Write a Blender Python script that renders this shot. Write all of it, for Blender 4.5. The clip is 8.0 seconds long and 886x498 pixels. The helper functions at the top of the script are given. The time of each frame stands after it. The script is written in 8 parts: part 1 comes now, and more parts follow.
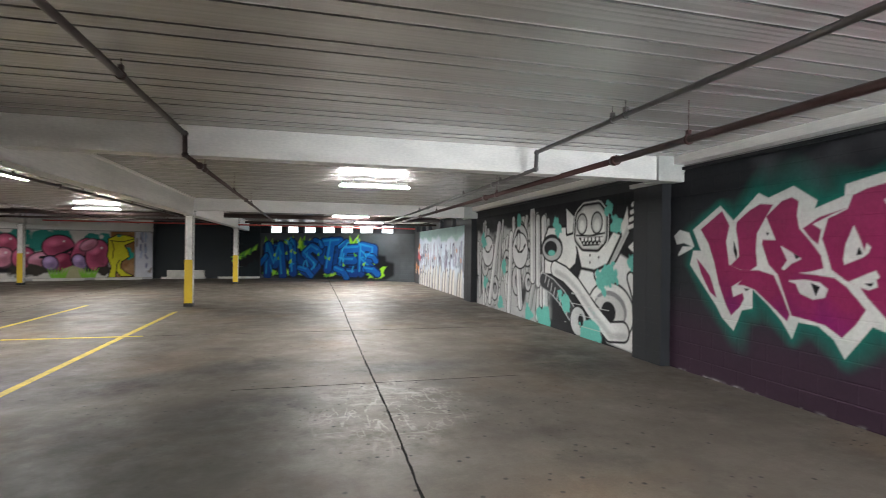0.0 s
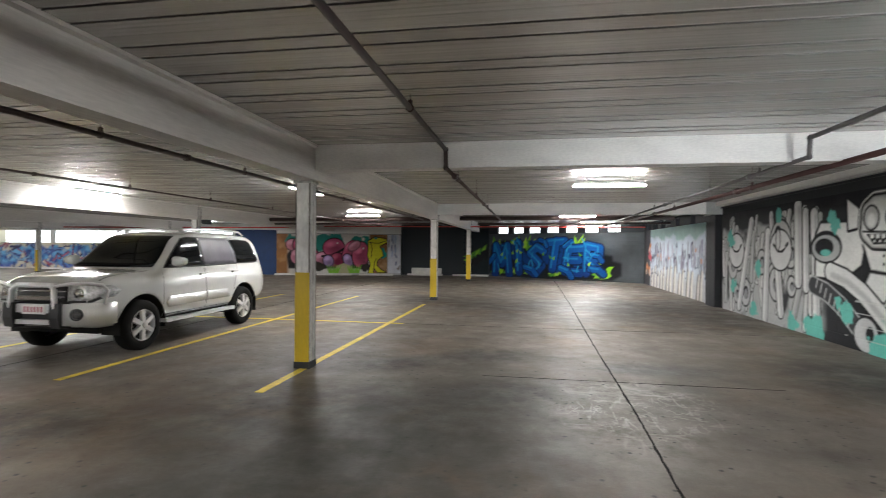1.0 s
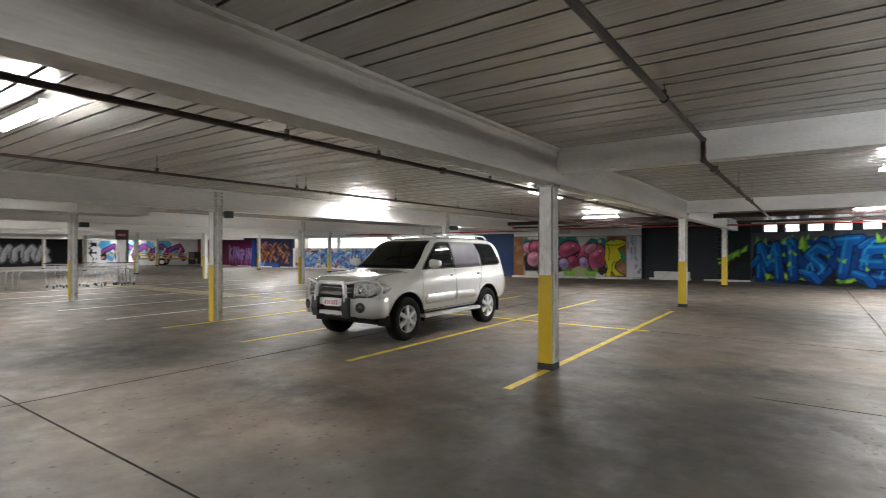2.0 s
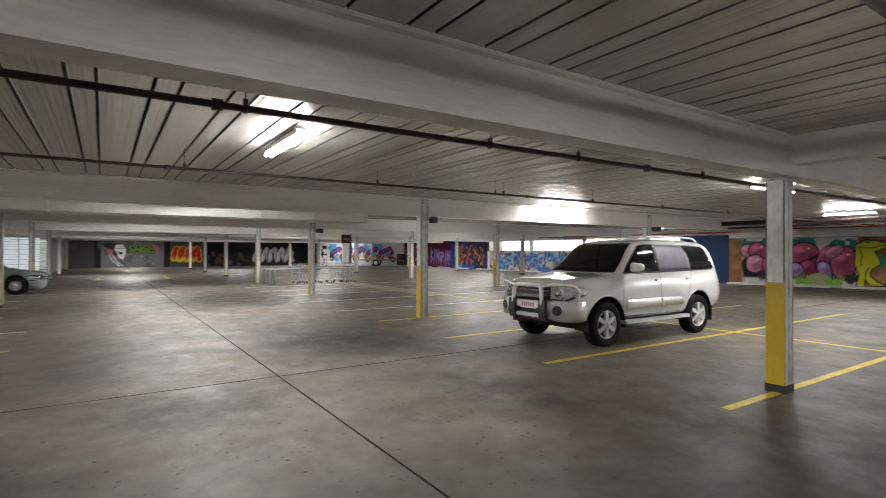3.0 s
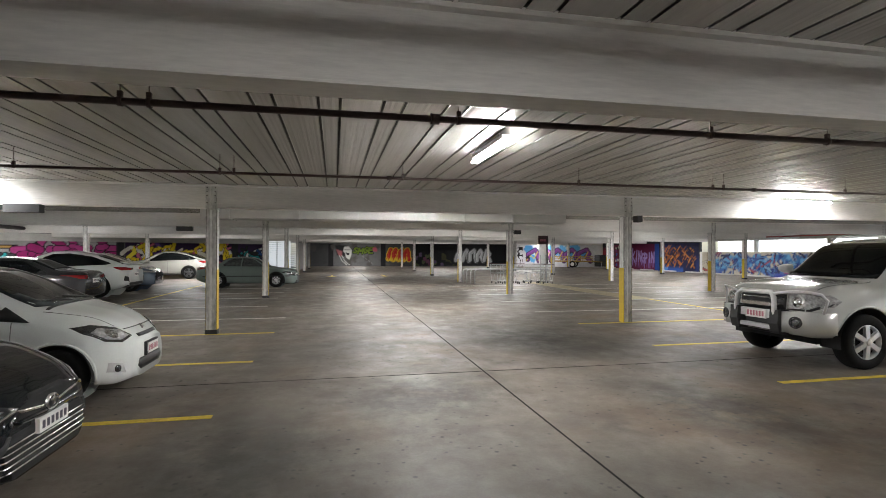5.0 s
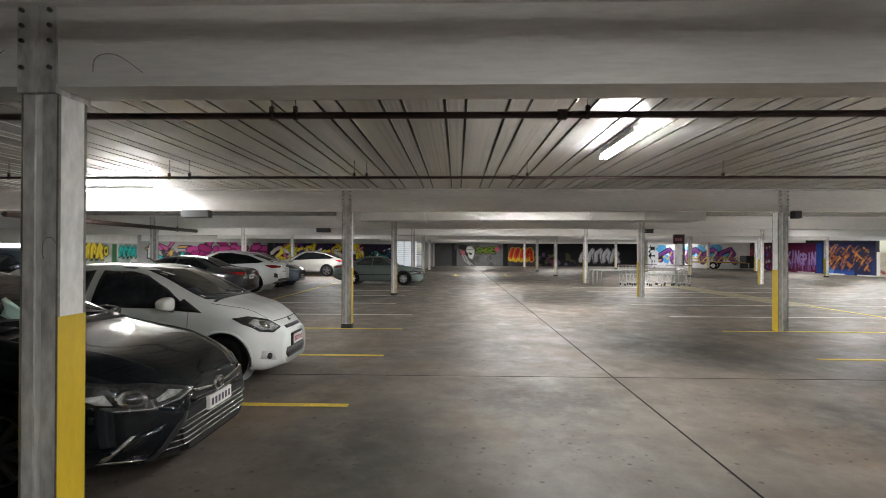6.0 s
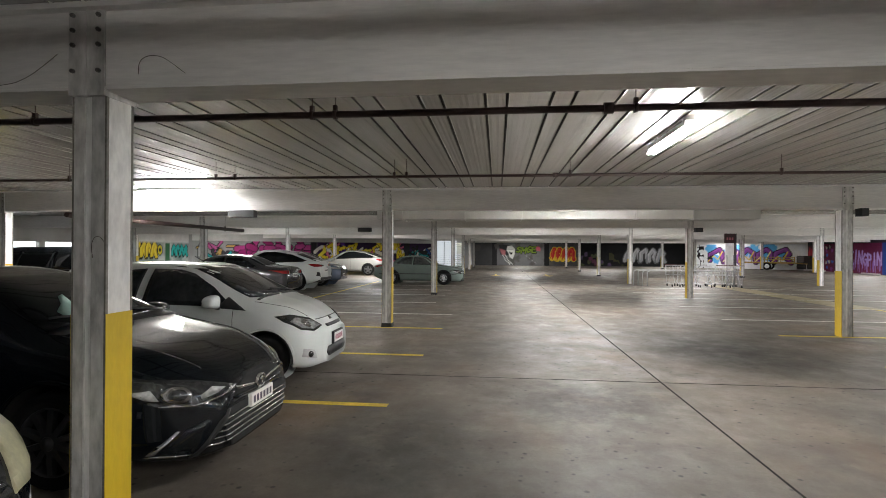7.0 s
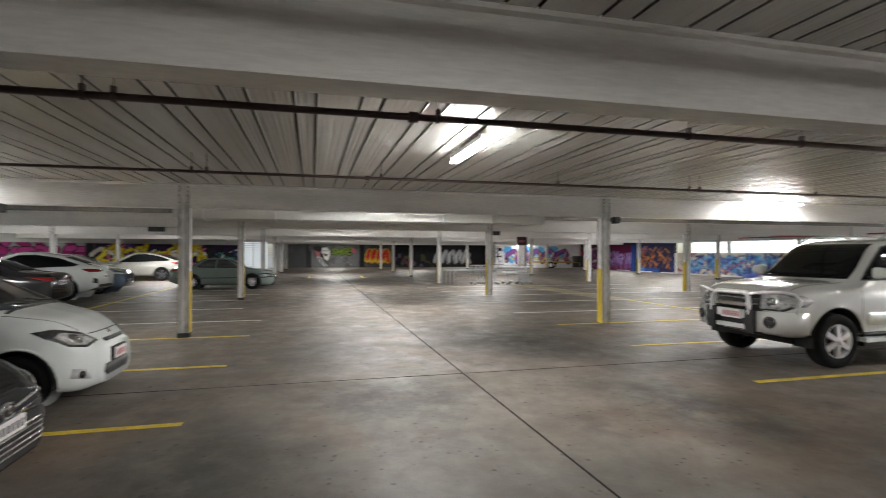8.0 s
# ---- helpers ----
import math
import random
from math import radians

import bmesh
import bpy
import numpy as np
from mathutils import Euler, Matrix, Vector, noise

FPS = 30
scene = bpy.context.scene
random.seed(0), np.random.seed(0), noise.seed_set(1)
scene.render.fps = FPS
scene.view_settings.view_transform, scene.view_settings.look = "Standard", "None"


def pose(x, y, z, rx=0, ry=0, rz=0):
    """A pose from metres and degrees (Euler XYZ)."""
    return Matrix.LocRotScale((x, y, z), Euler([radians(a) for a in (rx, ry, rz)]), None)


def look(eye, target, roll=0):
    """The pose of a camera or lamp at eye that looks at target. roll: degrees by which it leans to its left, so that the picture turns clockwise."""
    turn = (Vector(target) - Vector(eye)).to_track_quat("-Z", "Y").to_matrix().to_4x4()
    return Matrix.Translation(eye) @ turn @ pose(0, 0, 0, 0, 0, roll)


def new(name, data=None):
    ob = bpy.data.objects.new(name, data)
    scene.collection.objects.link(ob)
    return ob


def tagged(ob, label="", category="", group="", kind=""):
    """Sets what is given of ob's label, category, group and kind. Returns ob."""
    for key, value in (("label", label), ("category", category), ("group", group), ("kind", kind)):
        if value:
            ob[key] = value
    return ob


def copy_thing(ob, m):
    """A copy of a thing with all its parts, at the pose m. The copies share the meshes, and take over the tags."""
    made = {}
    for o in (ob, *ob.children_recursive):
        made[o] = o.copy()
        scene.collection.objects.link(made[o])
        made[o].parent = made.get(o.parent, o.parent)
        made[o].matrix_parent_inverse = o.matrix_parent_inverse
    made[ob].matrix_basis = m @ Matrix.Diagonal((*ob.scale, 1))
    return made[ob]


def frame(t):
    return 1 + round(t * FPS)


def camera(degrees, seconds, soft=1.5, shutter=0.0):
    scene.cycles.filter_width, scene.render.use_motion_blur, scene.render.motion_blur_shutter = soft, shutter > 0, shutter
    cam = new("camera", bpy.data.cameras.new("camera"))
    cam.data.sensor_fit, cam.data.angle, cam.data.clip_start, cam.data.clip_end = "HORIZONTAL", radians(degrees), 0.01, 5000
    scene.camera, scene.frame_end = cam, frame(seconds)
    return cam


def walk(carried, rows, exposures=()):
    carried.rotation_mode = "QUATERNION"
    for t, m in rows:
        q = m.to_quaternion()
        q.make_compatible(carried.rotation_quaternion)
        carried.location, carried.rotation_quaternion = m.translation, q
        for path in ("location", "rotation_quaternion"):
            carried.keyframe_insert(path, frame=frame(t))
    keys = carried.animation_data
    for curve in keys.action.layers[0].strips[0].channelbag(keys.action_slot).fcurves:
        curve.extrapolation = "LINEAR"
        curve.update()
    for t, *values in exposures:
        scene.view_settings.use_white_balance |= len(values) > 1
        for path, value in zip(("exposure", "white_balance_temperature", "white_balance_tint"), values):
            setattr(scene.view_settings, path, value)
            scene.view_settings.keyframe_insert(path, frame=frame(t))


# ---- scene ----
cam = camera(81.7, 8.0, soft=0.7, shutter=0.18)
PATH = [
    (0, (-0.059, 0.141, 1.62), (0.444, 2.077, 1.623), 0.7),
    (0.5, (-0.211, -0.025, 1.62), (-0.094, 1.972, 1.623), 0.7),
    (1, (-0.328, -0.127, 1.62), (-0.662, 1.845, 1.613), 0.5),
    (1.1, (-0.348, -0.138, 1.62), (-0.775, 1.816, 1.605), 0.1),
    (1.5, (-0.405, -0.148, 1.62), (-1.197, 1.688, 1.614), 0.2),
    (1.7, (-0.423, -0.153, 1.621), (-1.369, 1.609, 1.618), 0.1),
    (2.8, (-0.46, -0.232, 1.621), (-2.048, 0.983, 1.63), 0.1),
    (3, (-0.462, -0.265, 1.621), (-2.129, 0.841, 1.631), 0.1),
    (3.4, (-0.481, -0.32, 1.621), (-2.273, 0.569, 1.627), 0.2),
    (3.5, (-0.483, -0.331, 1.621), (-2.302, 0.502, 1.632), 0.2),
    (4, (-0.471, -0.351, 1.621), (-2.375, 0.262, 1.633), 0.2),
    (4.2, (-0.465, -0.351, 1.621), (-2.39, 0.191, 1.633), 0.2),
    (5.3, (-0.449, -0.375, 1.621), (-2.423, -0.054, 1.635), 0.1),
    (5.5, (-0.458, -0.382, 1.621), (-2.447, -0.169, 1.636), 0.1),
    (6, (-0.478, -0.39, 1.621), (-2.477, -0.445, 1.632), 0.2),
    (6.5, (-0.513, -0.398, 1.621), (-2.506, -0.573, 1.63), 0.2),
    (7, (-0.566, -0.394, 1.621), (-2.555, -0.605, 1.629), 0.3),
    (7.5, (-0.579, -0.404, 1.621), (-2.578, -0.472, 1.634), 0.3),
    (7.8, (-0.557, -0.374, 1.621), (-2.546, -0.161, 1.636), 0.2),
    (8, (-0.532, -0.345, 1.621), (-2.47, 0.15, 1.638), 0.1),
]
walk(cam, [(t, look(eye, target, roll)) for t, eye, target, roll in PATH],
     exposures=[(0.0, 0.17), (1.5, 0.01), (3.0, 0.01), (4.0, 0.07), (5.5, 0.12), (7.0, 0.18), (8.0, 0.08)])

# ---- light ----
world = bpy.data.worlds.new("world")
scene.world = world
world.use_nodes = True
wn = world.node_tree
sky = wn.nodes.new("ShaderNodeTexSky")
sky.sky_type = "NISHITA"
sky.sun_disc = False
sky.sun_elevation, sky.sun_rotation = radians(48), radians(120)
wn.nodes["Background"].inputs[1].default_value = 0.14
wn.links.new(sky.outputs[0], wn.nodes["Background"].inputs[0])
sun = new("sun", bpy.data.lights.new("sun", "SUN"))
sun.data.energy, sun.data.angle, sun.data.color = 3.0, radians(0.5), (1.0, 0.95, 0.88)
sun.matrix_world = look((0, 0, 30), (-10, 17, 0))

# ---- helpers for meshes ----


def box(bm, x0, x1, y0, y1, z0, z1):
    v = [bm.verts.new((x, y, z)) for z in (z0, z1) for x, y in ((x0, y0), (x1, y0), (x1, y1), (x0, y1))]
    for f in ((3, 2, 1, 0), (4, 5, 6, 7), (0, 1, 5, 4), (1, 2, 6, 5), (2, 3, 7, 6), (3, 0, 4, 7)):
        bm.faces.new([v[i] for i in f])
    return v


def rod(bm, a, b, r, n=10, r2=None):
    a, b = Vector(a), Vector(b)
    q = (b - a).to_track_quat("Z", "Y")
    rings = []
    for p, rad in ((a, r), (b, r if r2 is None else r2)):
        rings.append([bm.verts.new(p + q @ Vector((rad * math.cos(2 * math.pi * i / n), rad * math.sin(2 * math.pi * i / n), 0))) for i in range(n)])
    for i in range(n):
        bm.faces.new((rings[0][i], rings[0][(i + 1) % n], rings[1][(i + 1) % n], rings[1][i])).smooth = n > 6
    bm.faces.new(rings[0][::-1])
    bm.faces.new(rings[1])


def tube(bm, pts, r, n=8):
    """A bent tube through the points."""
    pts = [Vector(p) for p in pts]
    rings = []
    ref = None
    for i, p in enumerate(pts):
        d = (pts[min(i + 1, len(pts) - 1)] - pts[max(i - 1, 0)]).normalized()
        if ref is None:
            ref = d.orthogonal().normalized()
        ref = (ref - d * ref.dot(d)).normalized()
        side = d.cross(ref)
        rings.append([bm.verts.new(p + r * (math.cos(2 * math.pi * k / n) * ref + math.sin(2 * math.pi * k / n) * side)) for k in range(n)])
    for a, b in zip(rings, rings[1:]):
        for k in range(n):
            bm.faces.new((a[k], a[(k + 1) % n], b[(k + 1) % n], b[k])).smooth = True
    bm.faces.new(rings[0][::-1])
    bm.faces.new(rings[-1])


def prism(bm, pts, axis, a, b):
    """A polygon of 2D points pushed along an axis from a to b."""
    def at(p, v):
        return {"x": (v, p[0], p[1]), "y": (p[0], v, p[1]), "z": (p[0], p[1], v)}[axis]
    lo = [bm.verts.new(at(p, a)) for p in pts]
    hi = [bm.verts.new(at(p, b)) for p in pts]
    bm.faces.new(lo[::-1])
    bm.faces.new(hi)
    for i in range(len(pts)):
        j = (i + 1) % len(pts)
        bm.faces.new((lo[i], lo[j], hi[j], hi[i]))


def ring_wheel(bm, c, axis, prof, n=28):
    """A turned shape: prof is a list of (offset along axis, radius)."""
    c, axis = Vector(c), Vector(axis).normalized()
    u = axis.orthogonal().normalized()
    w = axis.cross(u)
    rings = [[bm.verts.new(c + axis * o + r * (math.cos(2 * math.pi * k / n) * u + math.sin(2 * math.pi * k / n) * w)) for k in range(n)] for o, r in prof]
    for a, b in zip(rings, rings[1:]):
        for k in range(n):
            bm.faces.new((a[k], a[(k + 1) % n], b[(k + 1) % n], b[k])).smooth = True
    return rings


def bevelled(bm, w=0.004, seg=1):
    bmesh.ops.bevel(bm, geom=[e for e in bm.edges if len(e.link_faces) == 2 and e.calc_face_angle(0) > 0.6], offset=w, segments=seg, affect="EDGES", clamp_overlap=True)
    return bm


def part(name, bm, material, parent=None, label=""):
    bmesh.ops.recalc_face_normals(bm, faces=bm.faces)
    me = bpy.data.meshes.new(name)
    bm.to_mesh(me)
    bm.free()
    me.materials.append(material)
    ob = new(name, me)
    if parent is not None:
        ob.parent = parent
    return tagged(ob, label)


def thing(name, label, category, group="", kind="", at=None):
    ob = tagged(new(name), label, category, group, kind)
    ob.empty_display_size = 0.2
    if at is not None:
        ob.matrix_world = at
    return ob


# ---- materials ----


def mat(name, color, rough=0.6, metal=0.0, var=0.12, scale=6.0, bump=0.0, bump_scale=60.0, fine=40.0, coat=0.0, stretch=(1, 1, 1), spec=0.5):
    m = bpy.data.materials.new(name)
    m.use_nodes = True
    n, l = m.node_tree.nodes, m.node_tree.links
    b = n["Principled BSDF"]
    b.inputs["Roughness"].default_value, b.inputs["Metallic"].default_value = rough, metal
    b.inputs["Coat Weight"].default_value = coat
    b.inputs["Coat Roughness"].default_value = 0.05
    b.inputs["Specular IOR Level"].default_value = spec
    co = n.new("ShaderNodeTexCoord")
    mp = n.new("ShaderNodeMapping")
    mp.inputs["Scale"].default_value = stretch
    l.new(co.outputs["Object"], mp.inputs["Vector"])
    base = n.new("ShaderNodeMixRGB")
    base.inputs[1].default_value = (*[c * (1 - var) for c in color], 1)
    base.inputs[2].default_value = (*[min(1, c * (1 + var)) for c in color], 1)
    a, c2 = n.new("ShaderNodeTexNoise"), n.new("ShaderNodeTexNoise")
    a.inputs["Scale"].default_value, c2.inputs["Scale"].default_value = scale, fine
    a.inputs["Detail"].default_value, c2.inputs["Detail"].default_value = 6, 4
    mx = n.new("ShaderNodeMath")
    mx.operation = "MULTIPLY_ADD"
    mx.inputs[1].default_value, mx.inputs[2].default_value = 0.6, 0.0
    l.new(a.outputs["Fac"], mx.inputs[0])
    ad = n.new("ShaderNodeMath")
    ad.operation = "MULTIPLY_ADD"
    ad.inputs[1].default_value = 0.4
    l.new(c2.outputs["Fac"], ad.inputs[0])
    l.new(mx.outputs[0], ad.inputs[2])
    st = n.new("ShaderNodeMapRange")
    st.inputs[1].default_value, st.inputs[2].default_value = 0.35, 0.65
    l.new(ad.outputs[0], st.inputs[0])
    l.new(st.outputs[0], base.inputs[0])
    l.new(base.outputs[0], b.inputs["Base Color"])
    for t in (a, c2):
        l.new(mp.outputs[0], t.inputs["Vector"])
    rr = n.new("ShaderNodeMapRange")
    rr.inputs[3].default_value, rr.inputs[4].default_value = max(0.02, rough * 0.85), min(1, rough * 1.15)
    l.new(a.outputs["Fac"], rr.inputs[0])
    l.new(rr.outputs[0], b.inputs["Roughness"])
    if bump:
        bn = n.new("ShaderNodeTexNoise")
        bn.inputs["Scale"].default_value = bump_scale
        bn.inputs["Detail"].default_value = 5
        l.new(mp.outputs[0], bn.inputs["Vector"])
        bu = n.new("ShaderNodeBump")
        bu.inputs["Strength"].default_value, bu.inputs["Distance"].default_value = bump, 0.01
        l.new(bn.outputs["Fac"], bu.inputs["Height"])
        l.new(bu.outputs[0], b.inputs["Normal"])
    return m


def floor_material():
    m = bpy.data.materials.new("worn_concrete")
    m.use_nodes = True
    n, l = m.node_tree.nodes, m.node_tree.links
    b = n["Principled BSDF"]
    co = n.new("ShaderNodeTexCoord")

    def noise_tex(scale, detail=8, rough=0.6, stretch=None, off=0.0):
        t = n.new("ShaderNodeTexNoise")
        t.inputs["Scale"].default_value, t.inputs["Detail"].default_value, t.inputs["Roughness"].default_value = scale, detail, rough
        mp = n.new("ShaderNodeMapping")
        mp.inputs["Location"].default_value = (off, off * 0.7, 0)
        if stretch:
            mp.inputs["Scale"].default_value = stretch
        l.new(co.outputs["Object"], mp.inputs["Vector"])
        l.new(mp.outputs[0], t.inputs["Vector"])
        return t.outputs["Fac"]

    def ramp(v, lo, hi, a=0.0, c=1.0):
        r = n.new("ShaderNodeMapRange")
        r.inputs[1].default_value, r.inputs[2].default_value, r.inputs[3].default_value, r.inputs[4].default_value = lo, hi, a, c
        l.new(v, r.inputs[0])
        return r.outputs[0]

    def mix(f, a, c, kind="MIX"):
        x = n.new("ShaderNodeMixRGB")
        x.blend_type = kind
        for i, v in ((0, f), (1, a), (2, c)):
            if isinstance(v, (int, float)):
                x.inputs[i].default_value = v
            elif isinstance(v, tuple):
                x.inputs[i].default_value = (*v, 1)
            else:
                l.new(v, x.inputs[i])
        return x.outputs[0]

    c = mix(ramp(noise_tex(0.22, 5), 0.35, 0.65), (0.16, 0.142, 0.124), (0.27, 0.245, 0.22))
    c = mix(ramp(noise_tex(1.3, 11, 0.72, None, 3), 0.4, 0.64, 0, 0.55), c, (0.125, 0.108, 0.092))
    c = mix(ramp(noise_tex(0.55, 7, 0.62, (1, 0.4, 1), 11), 0.53, 0.74, 0, 0.65), c, (0.075, 0.066, 0.058))
    c = mix(ramp(noise_tex(0.6, 4, 0.5, None, 21), 0.53, 0.7, 0, 0.6), c, (0.25, 0.175, 0.115))
    c = mix(ramp(noise_tex(2.4, 12, 0.75, None, 31), 0.54, 0.7, 0, 0.28), c, (0.42, 0.39, 0.35))
    c = mix(ramp(noise_tex(6.5, 12, 0.8, (1, 0.6, 1), 61), 0.53, 0.68, 0, 0.22), c, (0.075, 0.066, 0.058))
    c = mix(ramp(noise_tex(9.0, 12, 0.8, None, 63), 0.56, 0.68, 0, 0.24), c, (0.4, 0.37, 0.33))
    c = mix(ramp(noise_tex(3.2, 12, 0.78, (0.5, 1.3, 1), 67), 0.55, 0.68, 0, 0.32), c, (0.085, 0.074, 0.064))
    c = mix(ramp(noise_tex(45, 4), 0.3, 0.7, 0, 0.3), c, (0.1, 0.09, 0.08))

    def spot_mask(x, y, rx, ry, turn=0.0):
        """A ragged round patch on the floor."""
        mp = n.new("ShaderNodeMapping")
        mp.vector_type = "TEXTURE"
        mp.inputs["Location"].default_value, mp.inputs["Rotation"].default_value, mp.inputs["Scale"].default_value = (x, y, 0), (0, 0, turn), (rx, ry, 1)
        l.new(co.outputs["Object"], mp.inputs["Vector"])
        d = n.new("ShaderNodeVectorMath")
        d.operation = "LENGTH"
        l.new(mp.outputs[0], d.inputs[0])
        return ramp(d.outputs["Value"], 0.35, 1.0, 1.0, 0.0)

    def both(a, b2):
        k = n.new("ShaderNodeMath")
        k.operation = "MULTIPLY"
        l.new(a, k.inputs[0])
        l.new(b2, k.inputs[1])
        return k.outputs[0]

    # broad brown stains, deepened so their colour also holds this floor's dimness
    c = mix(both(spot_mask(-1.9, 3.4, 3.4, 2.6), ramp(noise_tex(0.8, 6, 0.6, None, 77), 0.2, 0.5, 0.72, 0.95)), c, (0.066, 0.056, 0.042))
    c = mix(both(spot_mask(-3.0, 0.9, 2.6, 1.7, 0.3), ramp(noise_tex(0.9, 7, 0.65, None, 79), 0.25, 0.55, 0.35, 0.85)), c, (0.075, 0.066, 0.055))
    # rusty brown wash where the tyres turn
    c = mix(both(spot_mask(-3.9, 4.0, 2.6, 1.5, 0.7), ramp(noise_tex(1.1, 7, 0.65, None, 131), 0.3, 0.6, 0.1, 0.7)), c, (0.24, 0.155, 0.095))
    c = mix(both(spot_mask(-0.6, 3.2, 1.3, 0.8, 0.2), ramp(noise_tex(1.4, 7, 0.65, None, 137), 0.35, 0.6, 0.0, 0.6)), c, (0.23, 0.15, 0.1))
    # rain-washed patch with pale scratches at the joint, and old oil stains
    def scratch(scale, width, stretch, off):
        """Thin winding lines."""
        k = n.new("ShaderNodeMath")
        k.operation = "SUBTRACT"
        l.new(noise_tex(scale, 3, 0.55, stretch, off), k.inputs[0])
        k.inputs[1].default_value = 0.5
        k2 = n.new("ShaderNodeMath")
        k2.operation = "ABSOLUTE"
        l.new(k.outputs[0], k2.inputs[0])
        return ramp(k2.outputs[0], width * 0.35, width, 1.0, 0.0)

    c = mix(both(spot_mask(0.55, 5.2, 1.0, 1.9), ramp(noise_tex(3.4, 10, 0.75, None, 71), 0.36, 0.6, 0, 0.7)), c, (0.4, 0.38, 0.36))
    c = mix(both(spot_mask(0.6, 5.95, 0.75, 0.45, 0.2), ramp(noise_tex(5.5, 9, 0.75, (0.6, 1.2, 1), 73), 0.42, 0.6, 0, 0.8)), c, (0.62, 0.6, 0.58))
    for k, (sc, st) in enumerate(((1.5, (1.8, 0.35, 1)), (1.9, (0.4, 1.5, 1)), (3.4, (1.2, 0.6, 1)))):
        lines = both(scratch(sc, 0.02, st, 83 + 7 * k), ramp(noise_tex(3.0, 6, 0.7, None, 87 + k), 0.44, 0.58, 0.0, 0.7))
        c = mix(both(spot_mask(0.78, 5.4, 0.95, 1.4, -0.25), lines), c, (0.62, 0.6, 0.58))
    # oil stains; the broad ones by (-2, 4) also darken the dim floor
    for sx, sy, rx, ry, tu in ((-0.9, 7.6, 0.8, 0.7, 0.3), (3.6, 7.2, 1.3, 1.6, 0), (1.3, 7.1, 1.2, 0.5, 0.1), (-0.6, 5.6, 1.0, 0.8, 0.5), (-2.2, 4.4, 2.6, 1.7, 0), (-1.4, 2.9, 2.2, 1.4, 0.2), (-2.0, 6.9, 1.2, 0.5, 0.6), (-5.0, 3.6, 1.8, 0.9, 0.2), (-4.6, -1.1, 1.6, 1.0, 0), (-6.2, 0.6, 1.2, 1.5, 0.4), (-9.3, 3.4, 2.2, 1.4, 0.2)):
        c = mix(both(spot_mask(sx, sy, rx, ry, tu), ramp(noise_tex(2.6, 9, 0.68, None, sx + 90), 0.26, 0.52, 0, 0.85)), c, (0.05, 0.05, 0.045))
    # chewing gum and oil drips
    vo = n.new("ShaderNodeTexVoronoi")
    vo.voronoi_dimensions = "2D"
    vo.inputs["Scale"].default_value = 2.3
    l.new(co.outputs["Object"], vo.inputs["Vector"])
    c = mix(both(ramp(vo.outputs["Distance"], 0.025, 0.055, 0.95, 0.0), ramp(noise_tex(1.1, 3, 0.5, None, 33), 0.42, 0.5)), c, (0.03, 0.028, 0.026))
    vo3 = n.new("ShaderNodeTexVoronoi")
    vo3.voronoi_dimensions = "2D"
    vo3.inputs["Scale"].default_value = 4.6
    l.new(co.outputs["Object"], vo3.inputs["Vector"])
    c = mix(both(ramp(vo3.outputs["Distance"], 0.04, 0.085, 0.9, 0.0), ramp(noise_tex(0.9, 5, 0.6, None, 35), 0.49, 0.55)), c, (0.035, 0.031, 0.028))
    vo2 = n.new("ShaderNodeTexVoronoi")
    vo2.voronoi_dimensions = "2D"
    vo2.inputs["Scale"].default_value = 0.7
    l.new(co.outputs["Object"], vo2.inputs["Vector"])
    spot = n.new("ShaderNodeMath")
    spot.operation = "MULTIPLY"
    l.new(ramp(vo2.outputs["Distance"], 0.05, 0.4, 0.6, 0.0), spot.inputs[0])
    l.new(ramp(noise_tex(1.8, 5, 0.6, None, 41), 0.45, 0.6), spot.inputs[1])
    c = mix(spot.outputs[0], c, (0.07, 0.063, 0.056))
    c = mix(1.0, c, (0.69, 0.655, 0.61), "MULTIPLY")
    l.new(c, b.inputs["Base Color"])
    l.new(ramp(noise_tex(1.6, 9, 0.7, None, 51), 0.36, 0.62, 0.44, 0.72), b.inputs["Roughness"])
    b.inputs["Specular IOR Level"].default_value = 0.37
    bu = n.new("ShaderNodeBump")
    bu.inputs["Strength"].default_value, bu.inputs["Distance"].default_value = 0.5, 0.004
    l.new(noise_tex(38, 8, 0.7), bu.inputs["Height"])
    l.new(bu.outputs[0], b.inputs["Normal"])
    return m


def emit(name, color, strength):
    m = bpy.data.materials.new(name)
    m.use_nodes = True
    b = m.node_tree.nodes["Principled BSDF"]
    b.inputs["Base Color"].default_value = (0.8, 0.8, 0.8, 1)
    b.inputs["Emission Color"].default_value = (*color, 1)
    b.inputs["Emission Strength"].default_value = strength
    return m


